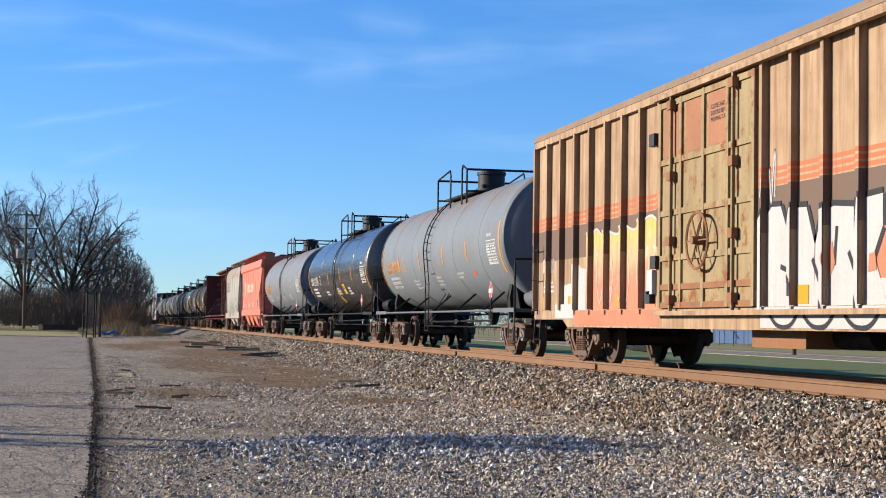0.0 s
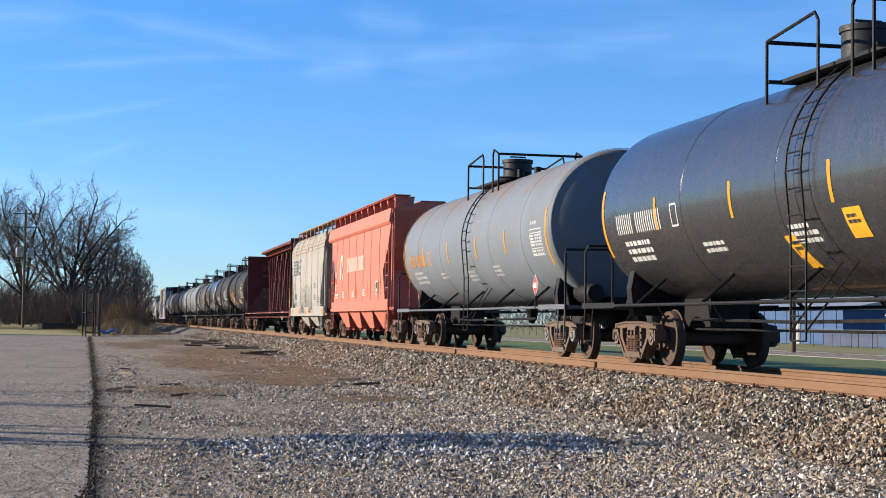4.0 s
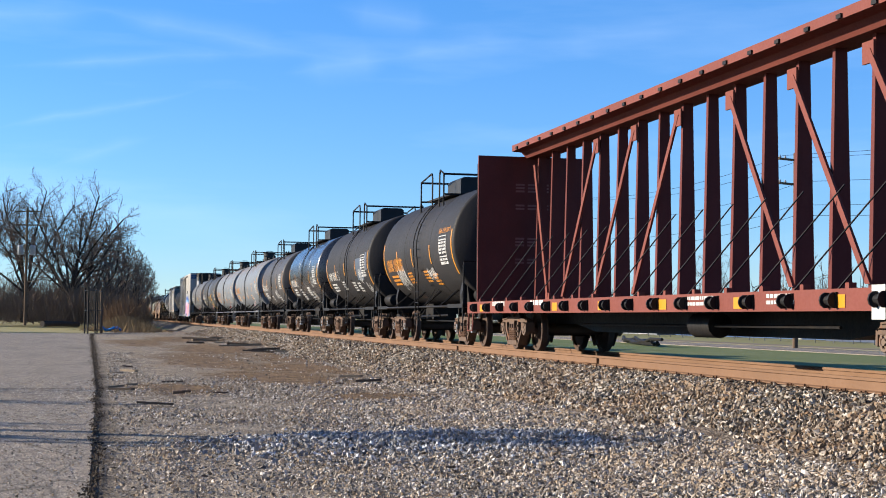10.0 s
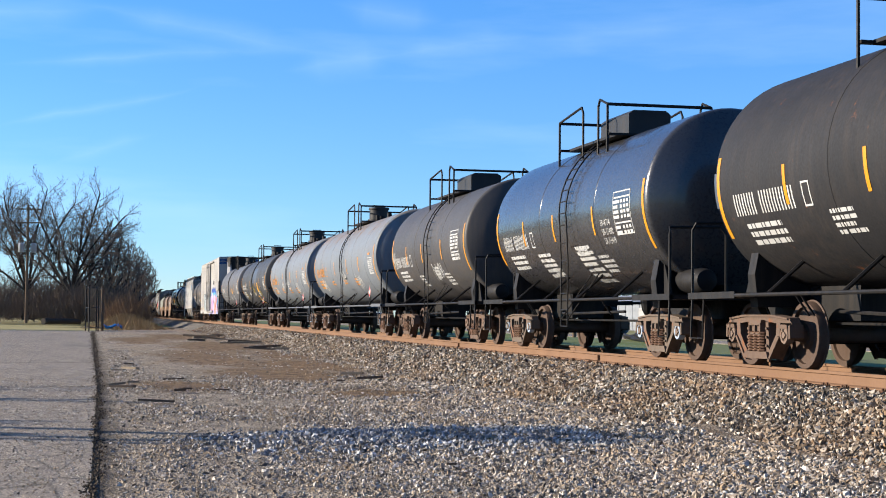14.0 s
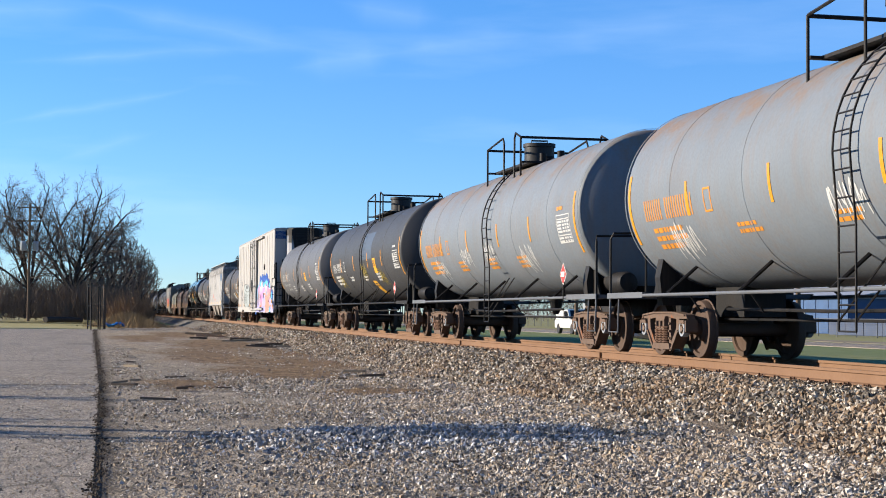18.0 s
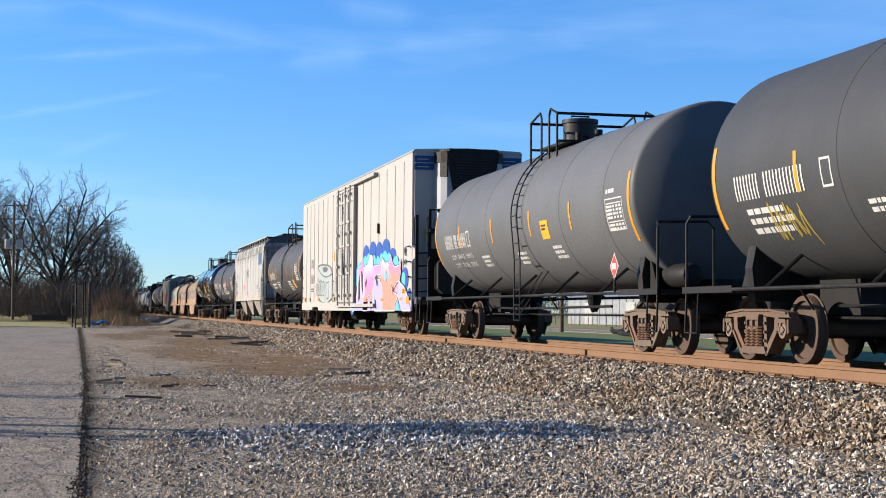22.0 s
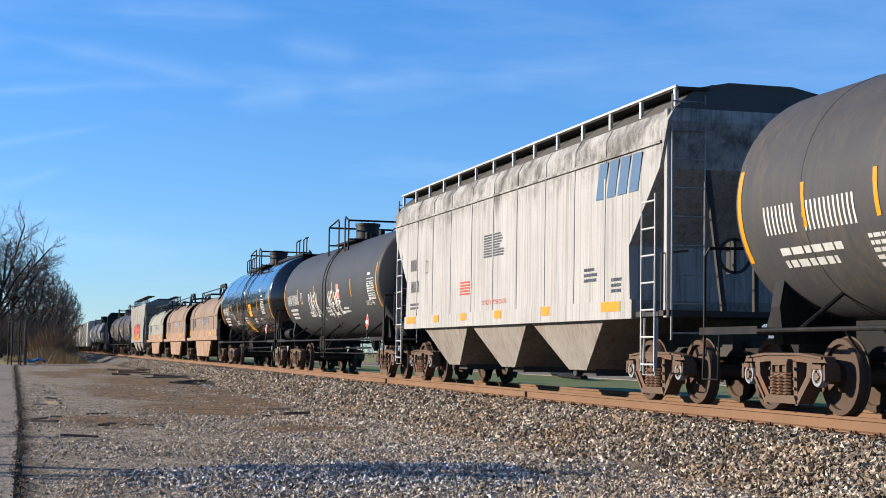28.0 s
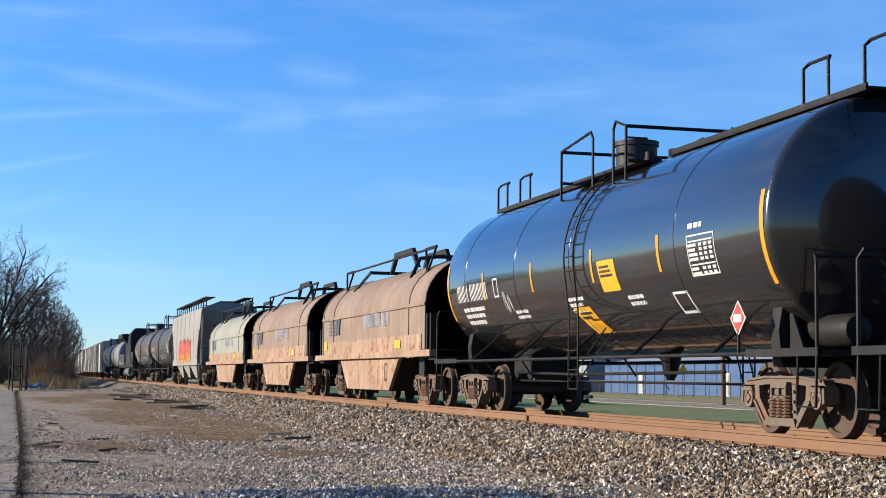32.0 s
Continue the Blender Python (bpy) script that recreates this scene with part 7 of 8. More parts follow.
# ---- sleepers and spikes ----
tie_wood = paint("tie_wood", (0.044, 0.0336, 0.0272), 0.9, dirt=(0.12, 0.08, 0.05), dirty=0.6, var=0.3)
spike_rust = paint("spike_rust", (0.08, 0.04, 0.024), 0.85)
bed = bpy.data.objects["ballast_bed"]
tie_mesh = Geo().box(-1.3, 1.3, -0.11, 0.11, 0, 0.17, 0.015).mesh("tie", tie_wood)
rt = random.Random(31)
for k in range(260):
    ob = part("tie", tie_mesh, None, bed, at=(X + rt.uniform(-0.05, 0.05), 6 + k * 0.53, RAIL - 0.355 - rt.uniform(0, 0.02)))
    ob.rotation_euler = (0, rt.uniform(-0.01, 0.01), rt.uniform(-0.03, 0.03))
g = Geo()
for k in range(150):
    y = 6 + k * 0.53
    for s in (-1, 1):
        g.box(X + s * 0.754 - 0.17, X + s * 0.754 + 0.17, y - 0.09, y + 0.09, RAIL - 0.20, RAIL - 0.184)
        for d in (-0.05, 0.06):
            x = X + s * 0.754 - 0.10
            g.box(x - 0.012, x + 0.012, y + d - 0.012, y + d + 0.012, RAIL - 0.19, RAIL - 0.145 - 0.03 * rt.random())
tagged(part("rail_spikes", g, spike_rust, bed), "rusty tie plates and spikes along the rails", kind="stuff")
for y in (28.9, 41.0):
    part("joint_bar", Geo().box(X - 0.754 - 0.06, X - 0.754 - 0.02, y - 0.45, y + 0.45, RAIL - 0.15, RAIL - 0.05), rail_rust, bed)


# ---- loose stone ----
def stone_material(name, dark, mid, light, warm):
    m = Nodes(name)
    r = m.node("NewGeometry").outputs["Random Per Island"]
    p = m.coords(world=True)
    n = m.node("ValToRGB")
    e = n.color_ramp.elements
    e[0].position, e[0].color = 0.0, (*dark, 1)
    e[1].position, e[1].color = 1.0, (*light, 1)
    for pos, c in ((0.35, mid), (0.55, warm), (0.7, mid), (0.88, light)):
        el_ = e.new(pos)
        el_.color = (*c, 1)
    m.put(r, n.inputs["Fac"])
    c = m.mix(m.band(m.noise(p, 60, 4), 0.35, 0.7, 0, 0.35), n.outputs["Color"], shade(dark, 0.8))
    c = m.mix(m.band(m.noise(p, 0.5, 4), 0.45, 0.65, 0, 0.4), c, warm)
    m.bump(m.noise(p, 90, 3), 0.3, 0.004)
    return m.done(c, 0.9)


BALL_STONE = stone_material("ballast_stone", (0.028, 0.023, 0.018), (0.22, 0.188, 0.148), (0.56, 0.50, 0.415), (0.26, 0.168, 0.095))
LOT_STONE = stone_material("lot_stone", (0.05, 0.042, 0.034), (0.32, 0.28, 0.228), (0.64, 0.58, 0.50), (0.34, 0.245, 0.15))
PALE_STONE = stone_material("pale_limestone", (0.04, 0.041, 0.044), (0.255, 0.258, 0.265), (0.60, 0.60, 0.605), (0.27, 0.25, 0.22))


def stones(name, pts, sizes, material, rng, label, category):
    """Many crushed stones in one mesh: jagged eight-sided lumps, each turned and squashed its own way."""
    n = len(pts)
    base = np.array([(1, 0, 0), (-1, 0, 0), (0, 1, 0), (0, -1, 0), (0, 0, 1), (0, 0, -1)], float)
    v = np.repeat(base[None], n, 0) * rng.uniform(0.6, 1.25, (n, 6, 1)) + rng.normal(0, 0.22, (n, 6, 3))
    v *= rng.uniform(0.6, 1.3, (n, 1, 3)) * sizes[:, None, None]
    q = rng.normal(size=(n, 4))
    q /= np.linalg.norm(q, axis=1, keepdims=True)
    w, x, y, z = q.T
    R = np.stack([1 - 2 * (y * y + z * z), 2 * (x * y - z * w), 2 * (x * z + y * w), 2 * (x * y + z * w), 1 - 2 * (x * x + z * z), 2 * (y * z - x * w), 2 * (x * z - y * w), 2 * (y * z + x * w), 1 - 2 * (x * x + y * y)], -1).reshape(n, 3, 3)
    v = np.einsum("nij,nkj->nki", R, v) + pts[:, None, :]
    f = np.array([(0, 2, 4), (2, 1, 4), (1, 3, 4), (3, 0, 4), (2, 0, 5), (1, 2, 5), (3, 1, 5), (0, 3, 5)])
    f = (f[None] + 6 * np.arange(n)[:, None, None]).reshape(-1, 3)
    return tagged(new(name, sheet(name, v.reshape(-1, 3), f, material)), label, category, kind="stuff")


def bed_height(x):
    """The ballast bed's height across the track, near side."""
    d = abs(x - X)
    return np.where(d < 1.75, RAIL - 0.24, np.clip((3.1 - d) / 1.35, 0, 1) * (RAIL - 0.24))


rng = np.random.default_rng(7)
n = 84000
yy = 9.5 * np.exp(rng.uniform(0, 1, n) * math.log(130 / 9.5))
xx = rng.uniform(X - 3.5, X - 0.86, n)
zz = bed_height(xx) + rng.uniform(-0.01, 0.035, n)
stones("ballast", np.stack([xx, yy, zz], -1), rng.uniform(0.018, 0.039, n) * (1 + 0.012 * (yy - 10).clip(0, 70)), BALL_STONE, rng, "pale grey and tan crushed stone beside the rails", "ballast")
n = 9000
yy = 9.5 * np.exp(rng.uniform(0, 1, n) * math.log(50 / 9.5))
xx = rng.uniform(X - 0.6, X + 2.2, n)
stones("ballast", np.stack([xx, yy, bed_height(xx) + rng.uniform(-0.02, 0.02, n)], -1), rng.uniform(0.025, 0.045, n), BALL_STONE, rng, "crushed stone between and behind the rails", "ballast")

n = 160000
yy = 9.5 * np.exp(rng.uniform(0, 1, n) * math.log(60 / 9.5))
u = rng.uniform(0, 1, n) ** 0.75
xx = 0.05 + u * (X - 3.3)
bare = np.zeros(n)
for a, b, ra, rb in MUD:
    bare = np.maximum(bare, np.clip(1.6 - 1.3 * np.hypot((xx - a) / ra, (yy - b) / rb), 0, 1))
bare = np.maximum(bare, 0.98 * np.clip((yy - 29) / 8, 0, 1) * np.clip((xx - 0.3) / 0.8, 0, 1) * np.clip((6.9 - xx) / 0.7, 0, 1))
bare = np.maximum(bare, 0.2 * np.clip((2.0 - xx) / 1.0, 0, 1))
keep = rng.uniform(0, 1, n) < (1 - 0.99 * bare) * np.clip(0.6 + 0.10 * xx + 0.3 * np.sin(yy * 0.9 + 0.4 * xx), 0.4, 1)
xx, yy = xx[keep], yy[keep]
n = len(xx)


def lot_height(x, y):
    """The lot's low ridge, its rise to the ballast and its small lumps."""
    r = np.random.default_rng(4)
    h = 0.075 * np.exp(-((y - 17.3 - 0.06 * x) / 0.8) ** 2) * np.clip(x / 2.5, 0, 1) + 0.04 * np.clip((x - 4.5) / 3, 0, 1)
    for k in range(26):
        wl = 0.7 * 1.12 ** k
        a = r.uniform(0, math.pi)
        h = h + 0.0018 * wl ** 0.6 * np.sin(math.tau / wl * (x * math.cos(a) + 0.6 * y * math.sin(a)) + r.uniform(0, 6.3))
    return h


stones("loose_gravel", np.stack([xx, yy, lot_height(xx, yy) + rng.uniform(-0.002, 0.018, n)], -1), (0.0075 + 0.017 * rng.uniform(0, 1, n) ** 2.2) * (1 + 0.45 * np.clip((xx - 3) / 3, 0, 1)) * (1 + 0.010 * (yy - 10).clip(0, 50)), LOT_STONE, rng, "grey and buff crushed gravel over the lot", "gravel")

n = 3800
xx = 0.9 + 4.7 * rng.beta(1.6, 1.3, n)
yy = 17.0 + 0.06 * xx + rng.normal(0, 0.95, n)
stones("stone_heap", np.stack([xx, yy, lot_height(xx, yy) + rng.uniform(0.0, 0.03, n)], -1), rng.uniform(0.016, 0.036, n), PALE_STONE, rng, "low spread heap of pale blue-grey limestone chips", "stone heap")

# the uneven surface of the lot and the dirt along the road's edge
gx, gy = np.meshgrid(np.linspace(0.02, 7.2, 70), np.concatenate([np.linspace(9, 40, 240), np.linspace(40.4, 118, 130)]))
idx = np.arange(gx.size).reshape(gx.shape)
gv = np.stack([gx - 0.0103 * (gy - 30).clip(0), gy, lot_height(gx, gy) + 0.004], -1).reshape(-1, 3)
gf = np.stack([idx[:-1, :-1], idx[:-1, 1:], idx[1:, 1:], idx[1:, :-1]], -1).reshape(-1, 4)
tagged(new("gravel_surface", sheet("gravel_surface", gv, gf, GRAVEL, True)), "uneven grey-brown gravel surface of the lot with muddy patches", "gravel lot", kind="structure")
n = 9000
yy = 9.5 * np.exp(rng.uniform(0, 1, n) * math.log(34 / 9.5))
xx = rng.uniform(-3.2, -0.2, n)
stones("road_grit", np.stack([xx, yy, np.full(n, 0.016)], -1), rng.uniform(0.005, 0.012, n) * (1 + 0.02 * (yy - 10)), LOT_STONE, rng, "loose grit and small stones on the worn asphalt", "grit")
soil = paint("dark_soil", (0.028, 0.0216, 0.016), 0.95, dirt=(0.10, 0.075, 0.05), dirty=0.4)
re_ = random.Random(3)
n = 3400
yy = 8.5 * np.exp(rng.uniform(0, 1, n) * math.log(115 / 8.5))
xe = -0.15 * np.clip((yy + 20) / 50, 0, 1) - 0.0103 * (yy - 30).clip(0)
side = 0.035 + 0.025 * np.sin(yy * 0.9) + 0.02 * np.sin(yy * 2.3 + 1)
xx = xe + side + rng.normal(0, 1, n) * (0.022 + 0.0008 * yy)
SOIL = stone_material("soil_clod", (0.018, 0.014, 0.010), (0.06, 0.046, 0.033), (0.15, 0.12, 0.085), (0.09, 0.06, 0.035))
stones("edge_dirt", np.stack([xx, yy, np.full(n, 0.018)], -1), rng.uniform(0.005, 0.015, n) * (1 + 0.012 * (yy - 8)), SOIL, rng, "dark soil and leaf litter along the asphalt edge", "soil")
g = Geo()
for y, wob in ((44.5, 0.3), (66, 0.4), (30.2, 0.25)):
    pts = [(-0.3 - 0.9 * k, y + re_.uniform(-wob, wob) * 0.5) for k in range(16)]
    for a, b in zip(pts, pts[1:]):
        g.add([(a[0], a[1] - 0.05, 0.019), (b[0], b[1] - 0.05, 0.019), (b[0], b[1] + 0.05, 0.019), (a[0], a[1] + 0.05, 0.019)], [(0, 1, 2, 3)])
tagged(part("asphalt_cracks", g, soil), "dark filled cracks across the asphalt", "crack", kind="structure")

# bits of wood and rubbish on the lot
old_wood = paint("old_wood", (0.105, 0.08, 0.06), 0.9, dirty=0.5)
pale_wood = paint("pale_wood", (0.24, 0.192, 0.136), 0.85)
for x, y, l, w, h, a, mt, nm, lab in ((4.6, 81, 1.9, 0.26, 0.2, 5, old_wood, "old_tie", "old dark wooden sleeper on the gravel"), (7.0, 79, 2.2, 0.25, 0.2, 40, old_wood, "old_tie", "old dark wooden sleeper on the gravel"),
                                   (7.6, 74, 2.6, 0.22, 0.16, -20, pale_wood, "plank", "weathered plank on the gravel"), (6.4, 66, 2.2, 0.15, 0.1, 30, pale_wood, "plank", "weathered plank on the gravel"), (8.3, 70, 1.6, 0.2, 0.14, 12, old_wood, "plank", "dark broken plank on the gravel"),
                                   (4.9, 32.6, 0.5, 0.09, 0.06, 15, old_wood, "wood_scrap", "dark scrap of wood on the gravel"), (1.5, 29, 0.32, 0.14, 0.07, -10, old_wood, "wood_scrap", "dark scrap of wood on the gravel"), (2.1, 28.6, 0.6, 0.1, 0.05, 8, old_wood, "wood_scrap", "dark scrap of wood on the gravel"),
                                   (5.9, 31.4, 0.5, 0.06, 0.04, -14, pale_wood, "wood_scrap", "pale splinter of wood on the gravel"), (0.3, 38.7, 0.7, 0.12, 0.04, 5, pale_wood, "wood_scrap", "pale splinter of wood beside the road"), (0.2, 35.5, 0.9, 0.1, 0.03, -6, pale_wood, "wood_scrap", "pale splinter of wood beside the road"),
                                   (6.2, 20.5, 0.9, 0.05, 0.04, 25, pale_wood, "stick", "dry stick on the ballast slope"), (5.4, 15.5, 0.4, 0.05, 0.03, 60, old_wood, "stick", "dark stick on the gravel"), (3.2, 14.2, 0.25, 0.1, 0.05, 10, old_wood, "wood_scrap", "dark scrap on the gravel")):
    l, w, h = 0.5 * l, 0.55 * w, 0.45 * h
    g = Geo().prism("z", [(-l / 2, -w / 2), (l / 2 - 0.05, -w / 2 * 0.9), (l / 2, w / 2), (-l / 2 + 0.08 * l, w / 2)], 0, h)
    ob = tagged(part(nm, g, mt), lab, nm.replace("_", " "))
    ob.matrix_basis = pose(x, y, 0.02, 0, 1.5, a)
for k in range(26):
    far = k < 14
    x, y = (re_.uniform(5.0, 8.8), re_.uniform(58, 100)) if far else (re_.choice((0.15, 0.4, 1.2, 2.6, 5.2)) + re_.uniform(0, 0.5), re_.uniform(24, 46))
    l, w = (re_.uniform(0.8, 2.4), re_.uniform(0.07, 0.16)) if far else (re_.uniform(0.2, 0.6), re_.uniform(0.03, 0.07))
    g = Geo().prism("z", [(-l / 2, -w / 2), (l / 2 - 0.05, -w * 0.4), (l / 2, w / 2), (-l / 2 + 0.1 * l, w / 2)], 0, w * 0.8)
    ob = tagged(part("wood_scrap", g, re_.choice((old_wood, pale_wood))), "splintered scrap of old sleeper wood on the gravel", "wood scrap", "wood scraps")
    ob.matrix_basis = pose(x, y, 0.03, 0, re_.uniform(-3, 3), re_.uniform(-50, 50))
tarp = plain("blue_plastic", (0.016, 0.128, 0.36), 0.45)
gx, gy = np.meshgrid(np.linspace(-0.8, 0.8, 12), np.linspace(-0.5, 0.5, 8))
gz = 0.30 + 0.22 * np.sin(gx * 5 + gy * 7) * np.cos(gy * 9)
idx = np.arange(96).reshape(8, 12)
ob = new("tarpaulin", sheet("tarpaulin", np.stack([gx, gy, gz.clip(0.02)], -1).reshape(-1, 3), np.stack([idx[:-1, :-1], idx[:-1, 1:], idx[1:, 1:], idx[1:, :-1]], -1).reshape(-1, 4), tarp, True))
ob.modifiers.new("thickness", "SOLIDIFY").thickness = 0.01
tagged(ob, "crumpled blue plastic sheet on the ground", "tarpaulin").location = (0.55, 133, 0)


# ---- bare trees and thicket ----
def sticks(p0, p1, r0, r1):
    """Three-sided tapered rods between two arrays of points."""
    n = len(p0)
    d = p1 - p0
    d /= np.linalg.norm(d, axis=1, keepdims=True) + 1e-9
    ref = np.where(np.abs(d[:, 2:3]) > 0.9, np.array([[1.0, 0, 0]]), np.array([[0, 0, 1.0]]))
    u = np.cross(d, ref)
    u /= np.linalg.norm(u, axis=1, keepdims=True) + 1e-9
    w = np.cross(d, u)
    ang = np.arange(3) * math.tau / 3
    off = u[:, None] * np.cos(ang)[None, :, None] + w[:, None] * np.sin(ang)[None, :, None]
    v = np.concatenate([p0[:, None] + off * r0[:, None, None], p1[:, None] + off * r1[:, None, None]], 1).reshape(-1, 3)
    f = np.array([(0, 1, 4, 3), (1, 2, 5, 4), (2, 0, 3, 5)])
    return v, (f[None] + 6 * np.arange(n)[:, None, None]).reshape(-1, 4)


def grow(rng, height, fork, wide, count, step, reach, tip):
    """A bare tree as rods: limbs grow from the fork towards points scattered through the crown."""
    c = rng.normal(size=(count, 3))
    c /= np.linalg.norm(c, axis=1, keepdims=True)
    c *= rng.uniform(0.12, 1, (count, 1)) ** 0.45
    tall = (height - fork) / 2
    c = c * np.array([wide, wide, tall * 1.02]) + np.array([0, 0, fork + tall * 1.02])
    c[:, :2] *= np.clip((c[:, 2:3] - fork * 0.6) / (tall * 0.9), 0.25, 1)
    nodes, parent, heading = [np.zeros(3)], [-1], [np.array([0, 0, 1.0])]
    while nodes[-1][2] < fork:
        d = np.array([0, 0, 1.0]) + rng.normal(0, 0.10, 3)
        parent.append(len(nodes) - 1)
        nodes.append(nodes[-1] + d / np.linalg.norm(d) * step)
        heading.append(d)
    pts, heading = np.array(nodes), np.array(heading)
    dist = np.full(count, 1e9)
    near = np.zeros(count, int)
    fresh = np.arange(len(nodes))
    for _ in range(90):
        dd = np.linalg.norm(c[:, None] - pts[fresh][None], axis=2)
        k = dd.argmin(1)
        best = dd[np.arange(len(c)), k]
        near = np.where(best < dist, fresh[k], near)
        dist = np.minimum(best, dist)
        keep = dist > reach
        c, dist, near = c[keep], dist[keep], near[keep]
        if not len(c):
            break
        who, back = np.unique(near, return_inverse=True)
        pull = c - pts[near]
        d = np.zeros((len(who), 3))
        np.add.at(d, back.ravel(), pull / np.linalg.norm(pull, axis=1, keepdims=True))
        d = d / np.bincount(back.ravel())[:, None] + heading[who] * 0.7 + rng.normal(0, 0.13, (len(who), 3))
        d /= np.linalg.norm(d, axis=1, keepdims=True) + 1e-9
        fresh = np.arange(len(pts), len(pts) + len(who))
        pts, heading = np.concatenate([pts, pts[who] + d * step]), np.concatenate([heading, d])
        parent += who.tolist()
    nodes = pts
    flow = np.zeros(len(nodes))
    for i in range(len(nodes) - 1, 0, -1):
        flow[i] = flow[i] if flow[i] else tip ** 2.15
        flow[parent[i]] += flow[i]
    rad = flow ** (1 / 2.15)
    rods = [[], []]
    for i in range(1, len(nodes)):
        p = parent[i]
        rods[0 if rad[i] > tip * 3.2 else 1].append((nodes[p], nodes[i], min(rad[p], rad[i] * 1.5), rad[i]))
        if rad[i] < tip * 2.4:
            for _ in range(3):
                d = heading[i] + rng.normal(0, 0.55, 3)
                d /= np.linalg.norm(d)
                q = nodes[i] + d * step * rng.uniform(0.6, 1.6)
                rods[1].append((nodes[i], q, tip * 0.7, tip * 0.35))
    return rods


def rods_mesh(name, rods, material):
    a = [np.array([q[k] for q in rods], float) for k in range(4)]
    v, f = sticks(*a)
    return sheet(name, v, f, material)


bark = paint("bark", (0.042, 0.033, 0.027), 0.9, dirty=0.4, var=0.25)
twig = paint("twig", (0.115, 0.090, 0.073), 0.9, dirty=0.2, var=0.25)


def fan(rng, height, fork, limbs, spread, thick):
    """A bare shade tree as rods: limbs fan out from a low fork, arch outwards and branch down to fine twigs."""
    rods = [[], []]

    def branch(p, d, length, r, level):
        n = (12, 7, 4, 2)[level]
        step = length / n
        for k in range(n):
            d = d + rng.normal(0, (0.06, 0.10, 0.13, 0.2)[level], 3) + np.array([0, 0, (-0.012, 0.012, 0.01, 0.0)[level]])
            d = d / np.linalg.norm(d)
            q = p + d * step
            r1 = r * (1 - 0.85 / n)
            rods[0 if r > 0.055 else 1].append((p, q, r, r1))
            p, r = q, r1
            t = (k + 1) / n
            if level < 3 and t > (0.25, 0.2, 0.1)[level]:
                for _ in range((2, 2, 1)[level]):
                    side = np.cross(d, rng.normal(size=3))
                    side /= np.linalg.norm(side) + 1e-9
                    a = radians(rng.uniform(30, 62))
                    e = d * math.cos(a) + side * math.sin(a)
                    branch(q, e, length * rng.uniform(0.26, 0.40) * (1.25 - 0.6 * t), max(r * rng.uniform(0.42, 0.62), 0.013), level + 1)

    p, r = np.zeros(3), thick
    for k in range(4):
        q = p + np.array([rng.normal(0, 0.06), rng.normal(0, 0.06), fork / 4])
        rods[0].append((p, q, r * (1.25 if k == 0 else 1), r * 0.93))
        p, r = q, r * 0.93
    for k in range(limbs):
        a = math.tau * (k + rng.uniform(-0.25, 0.25)) / limbs
        lean = radians(spread * (0.15 + 0.85 * ((k * 7) % limbs + 0.5) / limbs))
        d = np.array([math.cos(a) * math.sin(lean), math.sin(a) * math.sin(lean), math.cos(lean)])
        branch(p, d, (height - fork) * rng.uniform(0.88, 1.0) * (1.08 - 0.25 * lean), r * rng.uniform(0.40, 0.56), 0)
    return rods


def tree_of(rods, x, y, z, label, turn=0):
    tree = tagged(new("tree"), label, "tree", "bare trees")
    tree.matrix_basis = pose(x, y, z, 0, 0, turn)
    for name, rod, skin, lab in (("trunk", rods[0], bark, ""), ("crown", rods[1], twig, "leafless crown of fine twigs")):
        if rod:
            part(name, rods_mesh(name, rod, skin), None, tree, lab)
    return tree


def bare_tree(x, y, z, height, seed, label, fork=3.0, wide=5.0, count=900, step=0.5, reach=0.75, tip=0.02, turn=0):
    return tree_of(grow(np.random.default_rng(seed), height, fork, wide, count, step, reach, tip), x, y, z, label, turn)


def shade_tree(x, y, z, height, seed, label, fork=3.2, limbs=8, spread=48, thick=0.5):
    return tree_of(fan(np.random.default_rng(seed), height, fork, limbs, spread, thick), x, y, z, label)


big = "tall leafless broad-crowned tree at the edge of the grass"
shade_tree(-9.4, 190, 0.5, 16.4, 11, big, 3.4, 9, 56, 0.50)
shade_tree(-4.0, 184, 0.5, 15.6, 14, big, 3.0, 10, 62, 0.55)
shade_tree(-15.5, 198, 0.5, 15.5, 5, big, 3.0, 7, 56, 0.45)
mid = "leafless tree in the thicket beside the track"
bare_tree(-2.0, 202, 0.3, 14.5, 8, mid, 1.6, 5.2, 2000, 0.45, 0.55, 0.028)
bare_tree(0.6, 214, 0.2, 12.6, 9, mid, 1.4, 4.6, 1700, 0.45, 0.55, 0.028)
bare_tree(2.6, 226, 0.2, 11.4, 24, mid, 1.2, 4.2, 1500, 0.45, 0.55, 0.03)
bare_tree(4.2, 240, 0.1, 10.2, 21, mid, 1.0, 3.6, 1200, 0.45, 0.55, 0.03)
bare_tree(5.4, 262, 0.1, 9.4, 22, mid, 1.0, 3.4, 1000, 0.45, 0.55, 0.034)
bare_tree(6.2, 300, 0.1, 9.0, 23, mid, 1.0, 3.2, 900, 0.45, 0.55, 0.036)
